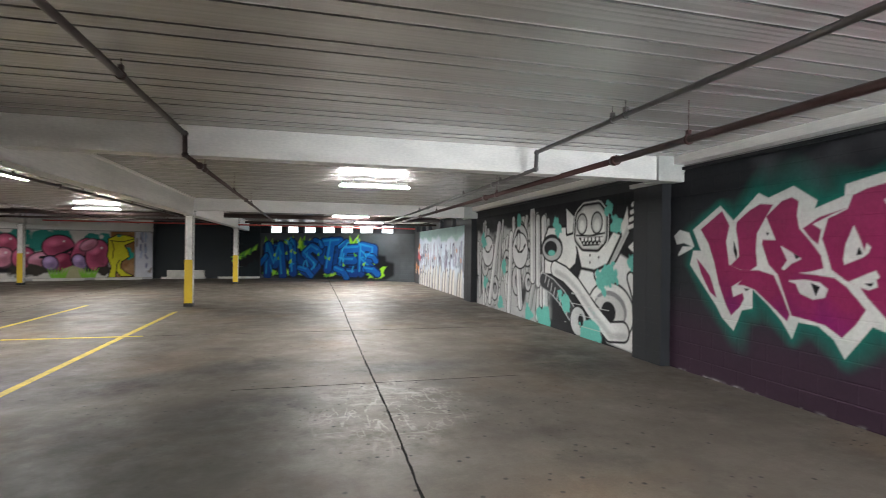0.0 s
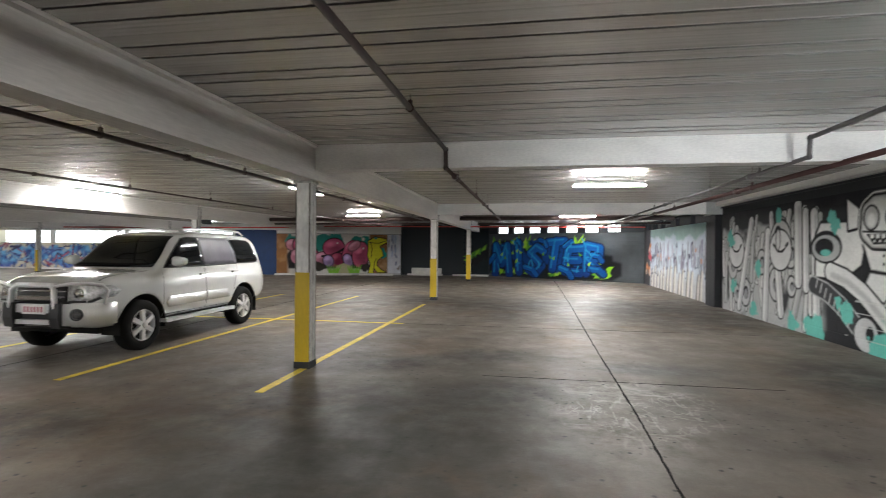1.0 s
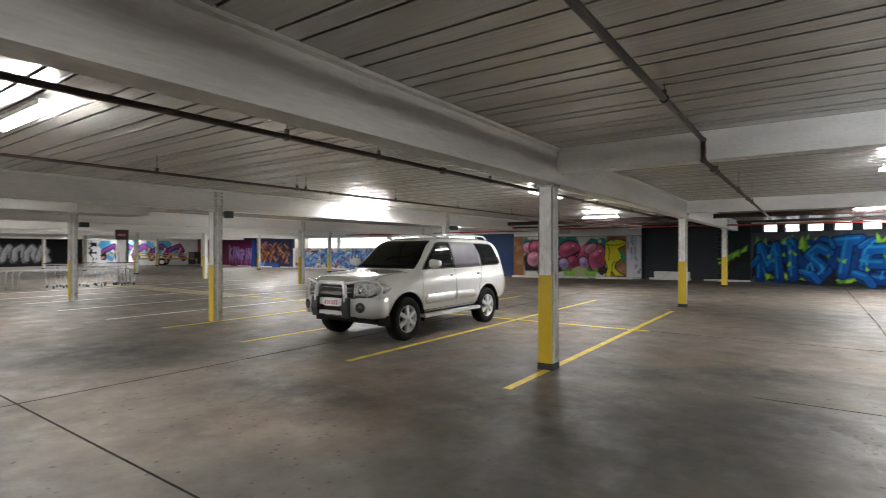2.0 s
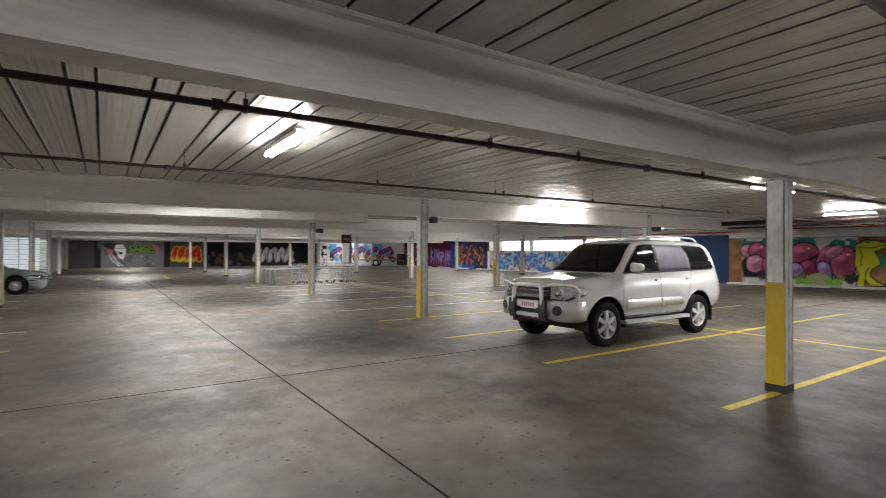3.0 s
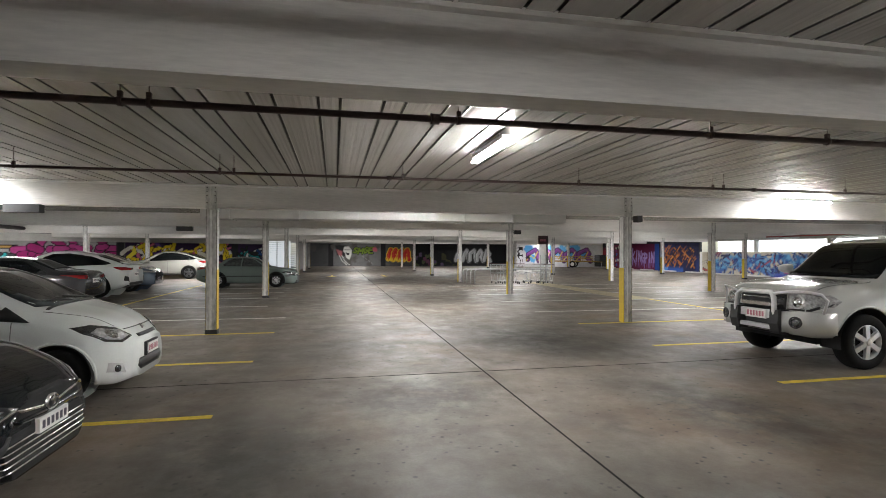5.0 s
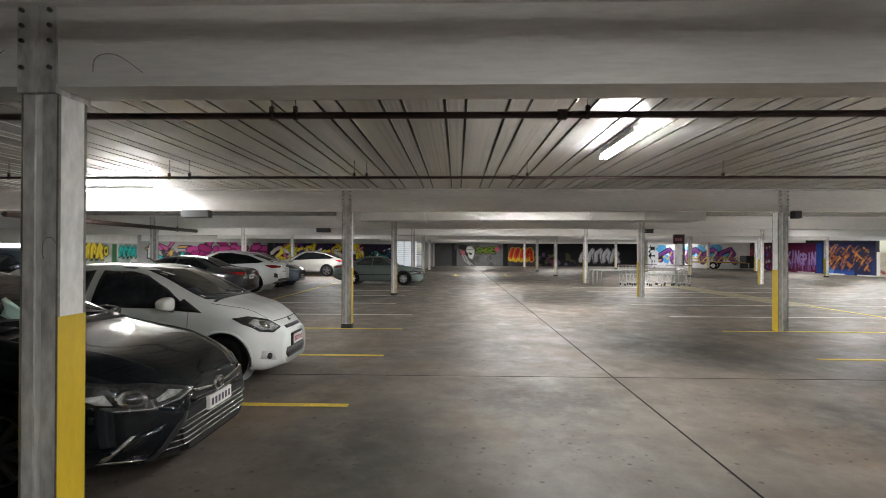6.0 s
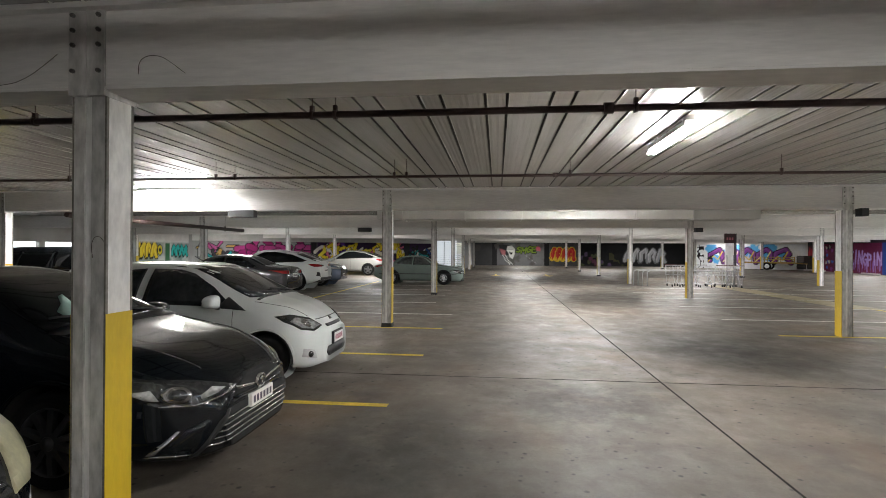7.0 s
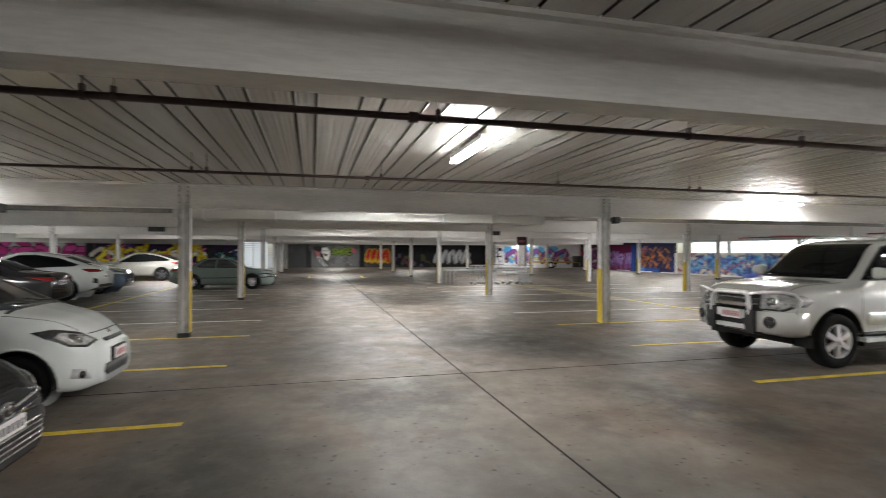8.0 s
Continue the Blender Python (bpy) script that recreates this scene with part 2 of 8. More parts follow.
def paint_attr(name, rough=0.7):
    """Spray paint whose colour is stored on the wall's points."""
    m = bpy.data.materials.new(name)
    m.use_nodes = True
    n, l = m.node_tree.nodes, m.node_tree.links
    b = n["Principled BSDF"]
    at = n.new("ShaderNodeAttribute")
    at.attribute_name = "paint"
    co = n.new("ShaderNodeTexCoord")
    t = n.new("ShaderNodeTexNoise")
    t.inputs["Scale"].default_value, t.inputs["Detail"].default_value = 25, 7
    l.new(co.outputs["Object"], t.inputs["Vector"])
    r = n.new("ShaderNodeMapRange")
    r.inputs[1].default_value, r.inputs[2].default_value, r.inputs[3].default_value, r.inputs[4].default_value = 0.3, 0.7, 0.9, 1.05
    l.new(t.outputs["Fac"], r.inputs[0])
    mu = n.new("ShaderNodeMixRGB")
    mu.blend_type = "MULTIPLY"
    mu.inputs[0].default_value = 1
    l.new(at.outputs["Color"], mu.inputs[1])
    l.new(r.outputs[0], mu.inputs[2])
    l.new(mu.outputs[0], b.inputs["Base Color"])
    b.inputs["Roughness"].default_value = rough
    b.inputs["Specular IOR Level"].default_value = 0.18
    bu = n.new("ShaderNodeBump")
    bu.inputs["Strength"].default_value, bu.inputs["Distance"].default_value = 0.18, 0.004
    t2 = n.new("ShaderNodeTexNoise")
    t2.inputs["Scale"].default_value, t2.inputs["Detail"].default_value = 120, 4
    l.new(co.outputs["Object"], t2.inputs["Vector"])
    l.new(t2.outputs["Fac"], bu.inputs["Height"])
    l.new(bu.outputs[0], b.inputs["Normal"])
    return m


FLOOR = floor_material()
DECK = mat("galvanised_deck", (0.6, 0.585, 0.56), 0.25, 0.4, 0.09, 0.8, 0.2, 5, 30, stretch=(0.25, 6, 1))
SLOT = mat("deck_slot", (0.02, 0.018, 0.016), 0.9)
BEAM = mat("painted_beam", (0.74, 0.72, 0.695), 0.5, 0, 0.13, 1.3, 0.12, 40, 22, stretch=(1, 0.3, 2.6))
COLUMN = mat("painted_column", (0.74, 0.73, 0.71), 0.5, 0, 0.26, 2.2, 0.1, 60, 25, stretch=(1, 1, 0.4))
STEEL_GREY = mat("scuffed_steel", (0.34, 0.34, 0.34), 0.5, 0.1, 0.2, 4.0, 0.1, 60, 25)
SHADOW_EDGE = mat("corner_shadow_paint", (0.16, 0.15, 0.13), 0.7, 0, 0.4, 6, 0.1, 60)
BOLT = mat("dark_bolt_steel", (0.09, 0.085, 0.08), 0.45, 0.5)
GRIMY_SHADE = mat("grimy_shaded_paint", (0.5, 0.49, 0.47), 0.55, 0, 0.5, 3.0, 0.15, 60, 20, stretch=(1, 1, 0.4))
YELLOW = mat("yellow_column_paint", (0.58, 0.4, 0.012), 0.5, 0, 0.1, 3, 0.1, 50, stretch=(1, 1, 0.3))
BASE = mat("dark_column_base", (0.035, 0.037, 0.038), 0.7, spec=0.2)
LINE_Y = mat("yellow_line_paint", (0.62, 0.45, 0.03), 0.6, 0, 0.3, 5, 0.1, 80, 30)
LINE_W = mat("white_line_paint", (0.6, 0.58, 0.53), 0.6, 0, 0.3, 5, 0.1, 80, 30)
JOINT = mat("joint_sealant", (0.012, 0.011, 0.01), 0.9, spec=0.08)
PIPE = mat("dark_pipe", (0.05, 0.03, 0.028), 0.5, 0.2)
PIPE_RED = mat("red_pipe", (0.075, 0.035, 0.033), 0.4, 0.2)
PIPE_GREY = mat("grey_pipe", (0.13, 0.12, 0.12), 0.4, 0.4)
DARKWALL = mat("charcoal_block_paint", (0.016, 0.017, 0.02), 0.65, 0, 0.2, 2, 0.2, 70, spec=0.3)
BAND = mat("bare_block_band", (0.42, 0.42, 0.4), 0.8, 0, 0.15, 2, 0.3, 50)
GREYWALL = mat("grey_wall_paint", (0.3, 0.3, 0.3), 0.7, 0, 0.12, 1.5, 0.2, 50)
SLATE = mat("slate_wall_paint", (0.01, 0.015, 0.019), 0.7, 0, 0.12, 1.2, 0.15, 50)
WHITEWALL = mat("white_wall_paint", (0.65, 0.65, 0.63), 0.7, 0, 0.1, 1.5, 0.2, 50)
KERB = mat("kerb_concrete", (0.5, 0.49, 0.46), 0.75, 0, 0.15, 4, 0.3, 50)
TUBE = emit("lit_tube", (1.0, 0.995, 0.975), 150.0)
TUBE_FAR = emit("lit_tube_bright", (1.0, 0.995, 0.975), 200.0)
FITTING = mat("white_enamel", (0.75, 0.75, 0.74), 0.35)
PAINT = paint_attr("spray_paint")

# ---- floor ----
S, T, X0, Y0 = 8.1, 9.05, -3.23, -2.72
XS = [X0 - S * i for i in range(7)]
YS = [Y0 + T * j for j in range(-1, 4)]
YS_SOUTH = Y0 - 2 * T
DECK_Z, BEAM_Z = 2.94, 2.48

bm = bmesh.new()
box(bm, -62, 6, -26, 34, -0.2, 0)
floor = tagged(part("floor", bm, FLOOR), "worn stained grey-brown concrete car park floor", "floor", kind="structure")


def joint(x0, x1, y0, y1):
    b = bmesh.new()
    box(b, x0, x1, y0, y1, -0.01, 0.003)
    tagged(part("trim", b, JOINT), "dark sealed joint in the concrete floor", "floor joint", kind="structure")


b = bmesh.new()
rj = random.Random(4)
edge = [(0.67, -8.0), (0.67, 3.4), (0.69, 4.1), (0.712, 5.0), (0.724, 6.2), (0.73, 7.8), (0.767, 10.9), (0.827, 14.5), (0.86, 20.0), (0.88, 25.5)]
yy, row = -8.0, []
while yy < 26:
    k = max(i for i in range(len(edge) - 1) if edge[i][1] <= yy or i == 0)
    (xa, ya), (xb, yb) = edge[k], edge[k + 1]
    xc = xa + (xb - xa) * (yy - ya) / (yb - ya) + rj.uniform(-0.004, 0.004)
    hw = 0.007 + rj.uniform(0, 0.008)
    row.append((b.verts.new((xc - hw, yy, 0.003)), b.verts.new((xc + hw, yy, 0.003))))
    yy += 0.12
for p, q in zip(row, row[1:]):
    b.faces.new((p[0], p[1], q[1], q[0]))
tagged(part("trim", b, JOINT), "dark cracked joint in the concrete floor", "floor joint", kind="structure")
joint(-60, -1.5, 1.629, 1.647)
joint(-7.186, -7.176, -14, 28)
joint(-0.9, 2.6, 6.34, 6.348)


def line(x0, x1, y0, y1, m):
    b = bmesh.new()
    box(b, x0, x1, y0, y1, -0.005, 0.004)
    o = part("road_line", b, m)
    tagged(o, "worn yellow painted parking bay line" if m is not LINE_W else "worn white painted parking bay line", "road marking", "parking bay lines", "structure")


BAYS = [-3.26, -5.85, -8.45, -11.22, -13.6, -16.5, -19.3, -21.7, -24.4]
for i, x in enumerate(BAYS):
    m = LINE_Y if i in (0, 1, 2, 3) else LINE_W
    line(x - 0.05, x + 0.05, 5.1 if i < 4 else 5.0, 15.9 if i else 14.1, m)
    line(x - 0.05, x + 0.05, -7.0, -1.53 if i < 5 else -2.3, LINE_Y if i < 4 else LINE_W)
for ax, ay in ((-36.0, -0.5), (-36.0, 3.0)):
    b = bmesh.new()
    box(b, ax - 1.3, ax + 0.4, ay - 0.07, ay + 0.07, -0.005, 0.004)
    prism(b, [(ax + 0.4, ay - 0.35), (ax + 1.4, ay), (ax + 0.4, ay + 0.35)], "z", -0.005, 0.004)
    tagged(part("road_arrow", b, LINE_Y), "worn yellow painted arrow on the aisle floor", "road marking", "floor arrows", "structure")
joint(-2.9, 4.8, 10.4, 10.408)
line(-16.6, -2.95, 10.35, 10.45, LINE_Y)
WORN_Y = mat("worn_yellow_wash", (0.3, 0.255, 0.15), 0.65, 0, 0.35, 3, 0.1, 80, 20)
line(-27, -16.6, 9.7, 10.7, WORN_Y)
line(-27, -12.0, -6.65, -6.55, LINE_Y)

# ---- ceiling ----
bm = bmesh.new()
y = -23.03
rd = random.Random(12)
k = 0
while y < 33:
    w = 0.1893 if k % 2 else 0.3786
    # pans with a rolled lip at each slot and faint stiffening folds between
    v = [(y + 0.012, DECK_Z - 0.004), (y + 0.022, DECK_Z)]
    folds = int((w - 0.044) / 0.024)
    v += [(y + 0.022 + (w - 0.044) * i / folds, DECK_Z + rd.uniform(-0.0013, 0.0013)) for i in range(1, folds)]
    v += [(y + w - 0.022, DECK_Z), (y + w - 0.012, DECK_Z - 0.004)]
    v = [(y + 0.045, DECK_Z + 0.06)] + v + [(y + w - 0.045, DECK_Z + 0.06)]
    a = [bm.verts.new((-62, p, q)) for p, q in v]
    c = [bm.verts.new((6, p, q)) for p, q in v]
    for i in range(len(v) - 1):
        bm.faces.new((a[i], a[i + 1], c[i + 1], c[i]))
    y += w
    k += 1
deck = tagged(part("ceiling", bm, DECK), "ribbed pale galvanised steel deck ceiling", "ceiling", kind="structure")
# slab coloured near black, so the slots keep their shade under any lamp
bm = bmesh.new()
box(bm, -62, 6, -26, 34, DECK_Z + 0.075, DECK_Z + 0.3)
tagged(part("ceiling_slab", bm, SLOT), "slab above the steel deck, coloured near black for the shade in its slots", "ceiling", kind="structure")

# ---- beams and columns ----


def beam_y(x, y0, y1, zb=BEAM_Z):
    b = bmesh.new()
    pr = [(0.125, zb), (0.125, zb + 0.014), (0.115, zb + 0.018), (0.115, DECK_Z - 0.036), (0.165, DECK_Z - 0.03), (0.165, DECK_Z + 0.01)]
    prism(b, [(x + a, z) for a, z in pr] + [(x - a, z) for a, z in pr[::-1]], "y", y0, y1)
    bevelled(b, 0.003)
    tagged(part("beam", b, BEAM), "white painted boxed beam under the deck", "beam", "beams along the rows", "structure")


def beam_x(y, x0, x1, zb=2.615):
    b = bmesh.new()
    box(b, x0, x1, y - 0.12, y + 0.12, zb, DECK_Z + 0.02)
    bevelled(b, 0.006)
    tagged(part("beam", b, BEAM), "white painted cross beam under the deck", "beam", "cross beams", "structure")


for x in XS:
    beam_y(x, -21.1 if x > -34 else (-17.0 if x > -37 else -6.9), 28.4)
for y in YS[2:4]:
    beam_x(y, X0 + 0.12, 4.6)


def column(foot=True):
    c = thing("column", "white steel column with yellow lower faces" + (" and dark foot" if foot else ""), "column", "car park columns")
    b = bmesh.new()
    w = 0.1
    # box shaft with a shallow channel down the faces across the rows
    box(b, -w + 0.012, w - 0.012, -w, w, 0, DECK_Z)
    part("shaft", b, COLUMN, c)
    for s in (-1, 1):
        for e in (-1, 1):
            # dark strip coloured as the shadow gap between flange and side face
            b = bmesh.new()
            box(b, min(s * 0.085, s * (w + 0.002)), max(s * 0.085, s * (w + 0.002)), min(e * 0.091, e * (w + 0.0015)), max(e * 0.091, e * (w + 0.0015)), 0.09 if foot else 0.0, BEAM_Z - 0.03)
            part("corner_edge", b, SHADOW_EDGE, c, "dark strip for the shadow line at the corner")
        b = bmesh.new()
        for y0, y1 in ((-w, -0.03), (0.012, w)):
            box(b, min(s * w, s * (w - 0.013)), max(s * w, s * (w - 0.013)), y0, y1, 0, BEAM_Z - 0.02)
        # darker grey holds both the grime and the shade on these faces
        part("channel_face", b, GRIMY_SHADE, c, "scuffed grimy channel face, toned darker for its shade")
    for s in (-1, 1):
        b = bmesh.new()
        box(b, -w - 0.001, w + 0.001, min(s * (w - 0.002), s * (w + 0.004)), max(s * (w - 0.002), s * (w + 0.004)), 0.09 if foot else 0.0, 1.27)
        part("yellow_face", b, YELLOW, c, "yellow painted guard face")
        # end plates and bolts of the beams
        b = bmesh.new()
        box(b, -w - 0.028, w + 0.028, min(s * 0.002, s * (w + 0.004)), max(s * 0.002, s * (w + 0.004)), BEAM_Z - 0.03, DECK_Z - 0.02)
        bevelled(b, 0.004)
        p = part("end_plate", b, GRIMY_SHADE, c, "grimy bolted end plate")
        for e in (-1, 1):
            for z in (0.1, 0.24, 0.32, 0.4):
                b = bmesh.new()
                rod(b, (e * w, s * (w - 0.025), BEAM_Z + z), (e * (w + 0.044), s * (w - 0.025), BEAM_Z + z), 0.012, 6)
                part("bolt", b, BOLT, p, "dark steel bolt")
    if foot:
        b = bmesh.new()
        box(b, -w - 0.01, w + 0.01, -w - 0.01, w + 0.01, 0, 0.09)
        bevelled(b, 0.006)
        part("foot", b, BASE, c, "dark steel column foot")
    return c


COLS = [column(True), column(False)]
used = [False, False]
for i, x in enumerate(XS):
    for j, y in enumerate(YS):
        if x < -52 and y > 20 or x < -40 and y < -6:
            continue
        k = 1 if (i, j) in ((1, 2), (2, 2), (2, 3), (3, 2), (3, 3)) else 0
        m = pose(x - (0.055 if (i, j) == (0, 2) else 0), y + (0.12 if (i, j) == (0, 1) else 0), 0)
        if used[k]:
            copy_thing(COLS[k], m)
        else:
            COLS[k].matrix_world = m
            used[k] = True

for x in XS[:4]:
    copy_thing(COLS[0], pose(x, YS_SOUTH + 0.1, 0))

# ---- walls ----


def wall(name, a, b, z0, z1, m, label, thick=0.2):
    """A straight wall whose face runs from a to b, seen from its left side."""
    a, b2 = Vector((*a, 0)), Vector((*b, 0))
    d = (b2 - a).normalized()
    nrm = Vector((d.y, -d.x, 0))
    q = bmesh.new()
    vs = []
    for z in (z0, z1):
        for p in (a, b2, b2 + nrm * thick, a + nrm * thick):
            vs.append(q.verts.new((p.x, p.y, z)))
    for f in ((3, 2, 1, 0), (4, 5, 6, 7), (0, 1, 5, 4), (1, 2, 6, 5), (2, 3, 7, 6), (3, 0, 4, 7)):
        q.faces.new([vs[i] for i in f])
    return tagged(part(name, q, m), label, "wall", kind="structure")


EW = 4.95
wall("wall_east", (EW, -21.1), (EW, 16.1), 0, 2.76, DARKWALL, "charcoal painted block wall")
wall("wall_east_far", (EW, 16.1), (EW, 25), 0, 2.46, DARKWALL, "charcoal painted block wall under small openings")
y0 = 16.1
for y1, y2 in ((17.6, 18.1), (19.4, 19.9), (21.3, 22.0), (22.5, 23.3), (23.8, 24.5), (25.0, 25.0)):
    wall("wall_east_pier", (EW, y0), (EW, y1), 2.46, 2.76, DARKWALL, "dark pier between the small openings")
    y0 = y2
# unseen bluish area lamp behind the camera, added to brighten the east wall
east_fill = new("east_fill_light", bpy.data.lights.new("east_fill_light", "AREA"))
east_fill.data.shape, east_fill.data.size, east_fill.data.size_y, east_fill.data.energy, east_fill.data.color = "RECTANGLE", 2.8, 2.3, 720.0, (0.9, 0.96, 1.0)
east_fill.matrix_world = look((3.3, -4.6, 1.4), (3.6, 6.0, 1.4))
# unseen wall, added to keep that lamp off the near beam and floor
wall("wall_lamp_screen", (1.7, 0.5), (1.7, -21.1), 0, DECK_Z, GREYWALL, "grey wall out of view that screens the added lamp")
wall("wall_east_top", (EW, -21.1), (EW, 25), 2.76, DECK_Z, BAND, "bare grey block band above the painted wall")
FA, FB = Vector((-2.6, 29.2, 0)), Vector((5.15, 24.9, 0))
FD = (FB - FA).normalized()


def on_far(u):
    p = FA + FD * u
    return p.x, p.y


wall("wall_far", on_far(8.86), on_far(0), 0, 2.42, DARKWALL, "dark grey wall under a row of small openings")
wall("wall_far_top", on_far(8.86), on_far(0), 2.78, DECK_Z, WHITEWALL, "white lintel over the small openings")
u0 = 0.0
for u1, u2 in ((0.55, 1.22), (1.55, 2.2), (2.53, 3.2), (3.6, 4.28), (4.64, 5.3), (5.7, 6.4), (6.85, 7.5), (8.86, 8.9)):
    wall("wall_far_pier", on_far(u1), on_far(u0), 2.42, 2.78, SLATE, "dark pier between the small openings", 0.15)
    u0 = u2
wall("wall_slate", (-2.6, 29.2), (-7.6, 28.9), 0, DECK_Z, SLATE, "slate blue painted wall")
wall("wall_pink", (-7.6, 28.4), (-14.3, 26.6), 0, 2.35, GREYWALL, "painted wall with graffiti")
wall("wall_pink_top", (-7.6, 28.4), (-14.3, 26.6), 2.35, DECK_Z, WHITEWALL, "white wall band above graffiti")
wall("wall_pink_end", (-7.6, 28.9), (-7.6, 28.4), 0, DECK_Z, SLATE, "slate blue wall return")
wall("wall_blue", (-14.3, 26.6), (-16.9, 26.4), 0, 2.5, mat("blue_panel_paint", (0.006, 0.023, 0.08), 0.6, spec=0.25), "plain blue painted panel")
wall("wall_blue_end", (-16.9, 26.4), (-16.9, 28.6), 0, 2.5, GREYWALL, "grey wall return")
wall("wall_north_low", (-16.9, 28.6), (-36.7, 28.6), 0, 1.7, WHITEWALL, "low graffiti wall under an opening")
wall("wall_north_top", (-14.3, 28.6), (-36.7, 28.6), 2.5, DECK_Z, WHITEWALL, "white lintel over the north opening")
for x in (-20.5, -25.5, -31.0):
    wall("wall_north_post", (x, 28.6), (x - 0.25, 28.6), 1.7, 2.5, WHITEWALL, "white post in the opening")
wall("wall_north", (-36.7, 28.6), (-52, 28.6), 0, DECK_Z, DARKWALL, "painted wall with murals")
wall("wall_northwest", (-52, 28.6), (-57.5, 20.5), 0, DECK_Z, WHITEWALL, "white wall with mural")
wall("wall_northwest_end", (-57.5, 20.5), (-60, 20.5), 0, DECK_Z, DARKWALL, "dark wall return")
wall("wall_west", (-60, 20.7), (-60, -3.4), 0, DECK_Z, GREYWALL, "dark grey wall with murals")
wall("wall_west_south", (-60, -3.4), (-46.7, -3.4), 0, DECK_Z, GREYWALL, "grey wall behind the columns")
wall("wall_gate_top", (-46.6, -3.5), (-44.6, -5.8), 2.75, DECK_Z, WHITEWALL, "white lintel over the slatted gate")
wall("wall_southwest", (-44.6, -5.8), (-33.2, -21.1), 0, DECK_Z, GREYWALL, "slanting wall with graffiti")
wall("wall_south", (-33.2, -21.1), (-27.8, -21.1), 0, DECK_Z, GREYWALL, "grey wall with graffiti")
wall("wall_south_low", (-27.8, -21.1), (-10.3, -21.1), 0, 1.44, GREYWALL, "low wall under the south opening")
wall("wall_south_top", (-27.8, -21.1), (-10.3, -21.1), 1.95, DECK_Z, WHITEWALL, "white lintel over the south opening")
for x in (-14.1, -18.1, -21.8, -24.8):
    wall("wall_south_post", (x - 0.3, -21.1), (x, -21.1), 1.44, 1.95, WHITEWALL, "white post in the south opening")
wall("wall_south_east", (-10.3, -21.1), (1.7, -21.1), 0, DECK_Z, GREYWALL, "plain grey wall behind the parked cars")
# pale daylight outside the openings
DAY = emit("daylight_outside", (0.9, 0.96, 1.0), 2.4)


DAY_SOFT = emit("daylight_behind_gate", (0.85, 0.94, 1.0), 0.9)


def backdrop(a, b2, z0, z1, m=DAY):
    q = bmesh.new()
    vs = [q.verts.new((p[0], p[1], z)) for p, z in ((a, z0), (b2, z0), (b2, z1), (a, z1))]
    q.faces.new(vs)
    tagged(part("backdrop", q, m), "plain bright daylight outside the opening", "sky", kind="structure")


backdrop((-3.5, 32.5), (8.5, 26.0), 1.5, 4.5)
backdrop((7.6, 26.2), (7.6, 15.0), 1.5, 4.5)
backdrop((-37.5, 31.0), (-13.5, 31.0), 1.0, 4.5)
backdrop((-30.0, -23.6), (-8.0, -23.6), 0.8, 4.5, DAY)
backdrop((-47.2, -9.0), (-51.0, -4.4), -0.1, 2.7, DAY_SOFT)
# ground outside the openings
b = bmesh.new()
box(b, -400, 400, -400, 400, -0.4, -0.21)
tagged(part("ground", b, mat("outside_paving", (0.4, 0.39, 0.36), 0.8)), "pale paved ground outside the building", "ground", kind="structure")

# ---- lamps ----


def lamp(x, y, z, along, power=120.0, length=1.22):
    c = thing("fluorescent_lamp", "white twin tube fluorescent batten lamp, lit", "lamp", "fluorescent battens")
    b = bmesh.new()
    box(b, -length / 2, length / 2, -0.05, 0.05, 0.034, 0.085)
    bevelled(b, 0.008)
    part("body", b, FITTING, c)
    for s in (-1, 1):
        b = bmesh.new()
        rod(b, (-length / 2 - 0.03, s * 0.03, 0), (length / 2 + 0.03, s * 0.03, 0), 0.019)
        part("tube", b, TUBE if power < 200 else TUBE_FAR, c, "glowing white tube")
    for e in (-0.4, 0.4):
        b = bmesh.new()
        rod(b, (e, 0, 0.08), (e, 0, DECK_Z - z + 0.01), 0.008, 6)
        part("stem", b, FITTING, c)
    c.matrix_world = pose(x, y, z, 0, 0, along)
    li = new("lamp_light", bpy.data.lights.new("lamp_light", "AREA"))
    li.data.shape, li.data.size, li.data.size_y, li.data.energy, li.data.color = "RECTANGLE", length, 0.16, power * 0.5, (1.0, 0.995, 0.98)
    li.matrix_world = pose(x, y, z - 0.03, 0, 0, along)
    return c


# battens beyond x = -12 are added out of sight to brighten far bays
LAMPS = [(1.1, 9.7, 2.78, 0, 199), (-6.27, 1.43, 2.8, 0, 165), (-10.8, -7.3, 2.85, 90, 390), (-10.8, 10.8, 2.85, 90, 260), (-5.07, 10.3, 2.8, 90, 120), (-6.7, 18.9, 2.8, 0, 260), (1.4, 19.4, 2.8, 0, 540), (2.6, 24.0, 2.8, 0, 260),
         (0.1, 1.35, 2.86, 0, 114), (-15.4, 11.5, 2.82, 90, 120), (-23.6, 7.0, 2.82, 90, 199), (-14.6, 1.9, 2.8, 90, 400), (-24, 1.3, 2.8, 90, 330), (-24, 17, 2.8, 90, 400), (-23.5, -12.3, 2.8, 90, 330), (-31.6, 11, 2.8, 90, 420), (-31.6, -8, 2.8, 90, 460), (-31, 24, 2.8, 90, 420), (-39.7, 1.3, 2.8, 90, 420), (-47.8, 18, 2.8, 90, 420), (-39.7, 25, 2.8, 90, 420), (-47.8, 9, 2.8, 90, 450),
         (-55.5, 23, 2.8, 0, 420), (-56, 2, 2.8, 0, 420), (-15.3, 22.5, 2.8, 0, 220), (-12.6, -9.5, 2.8, 90, 420), (-55, 16, 2.8, 0, 320), (-31, -16.8, 2.8, 90, 300)]
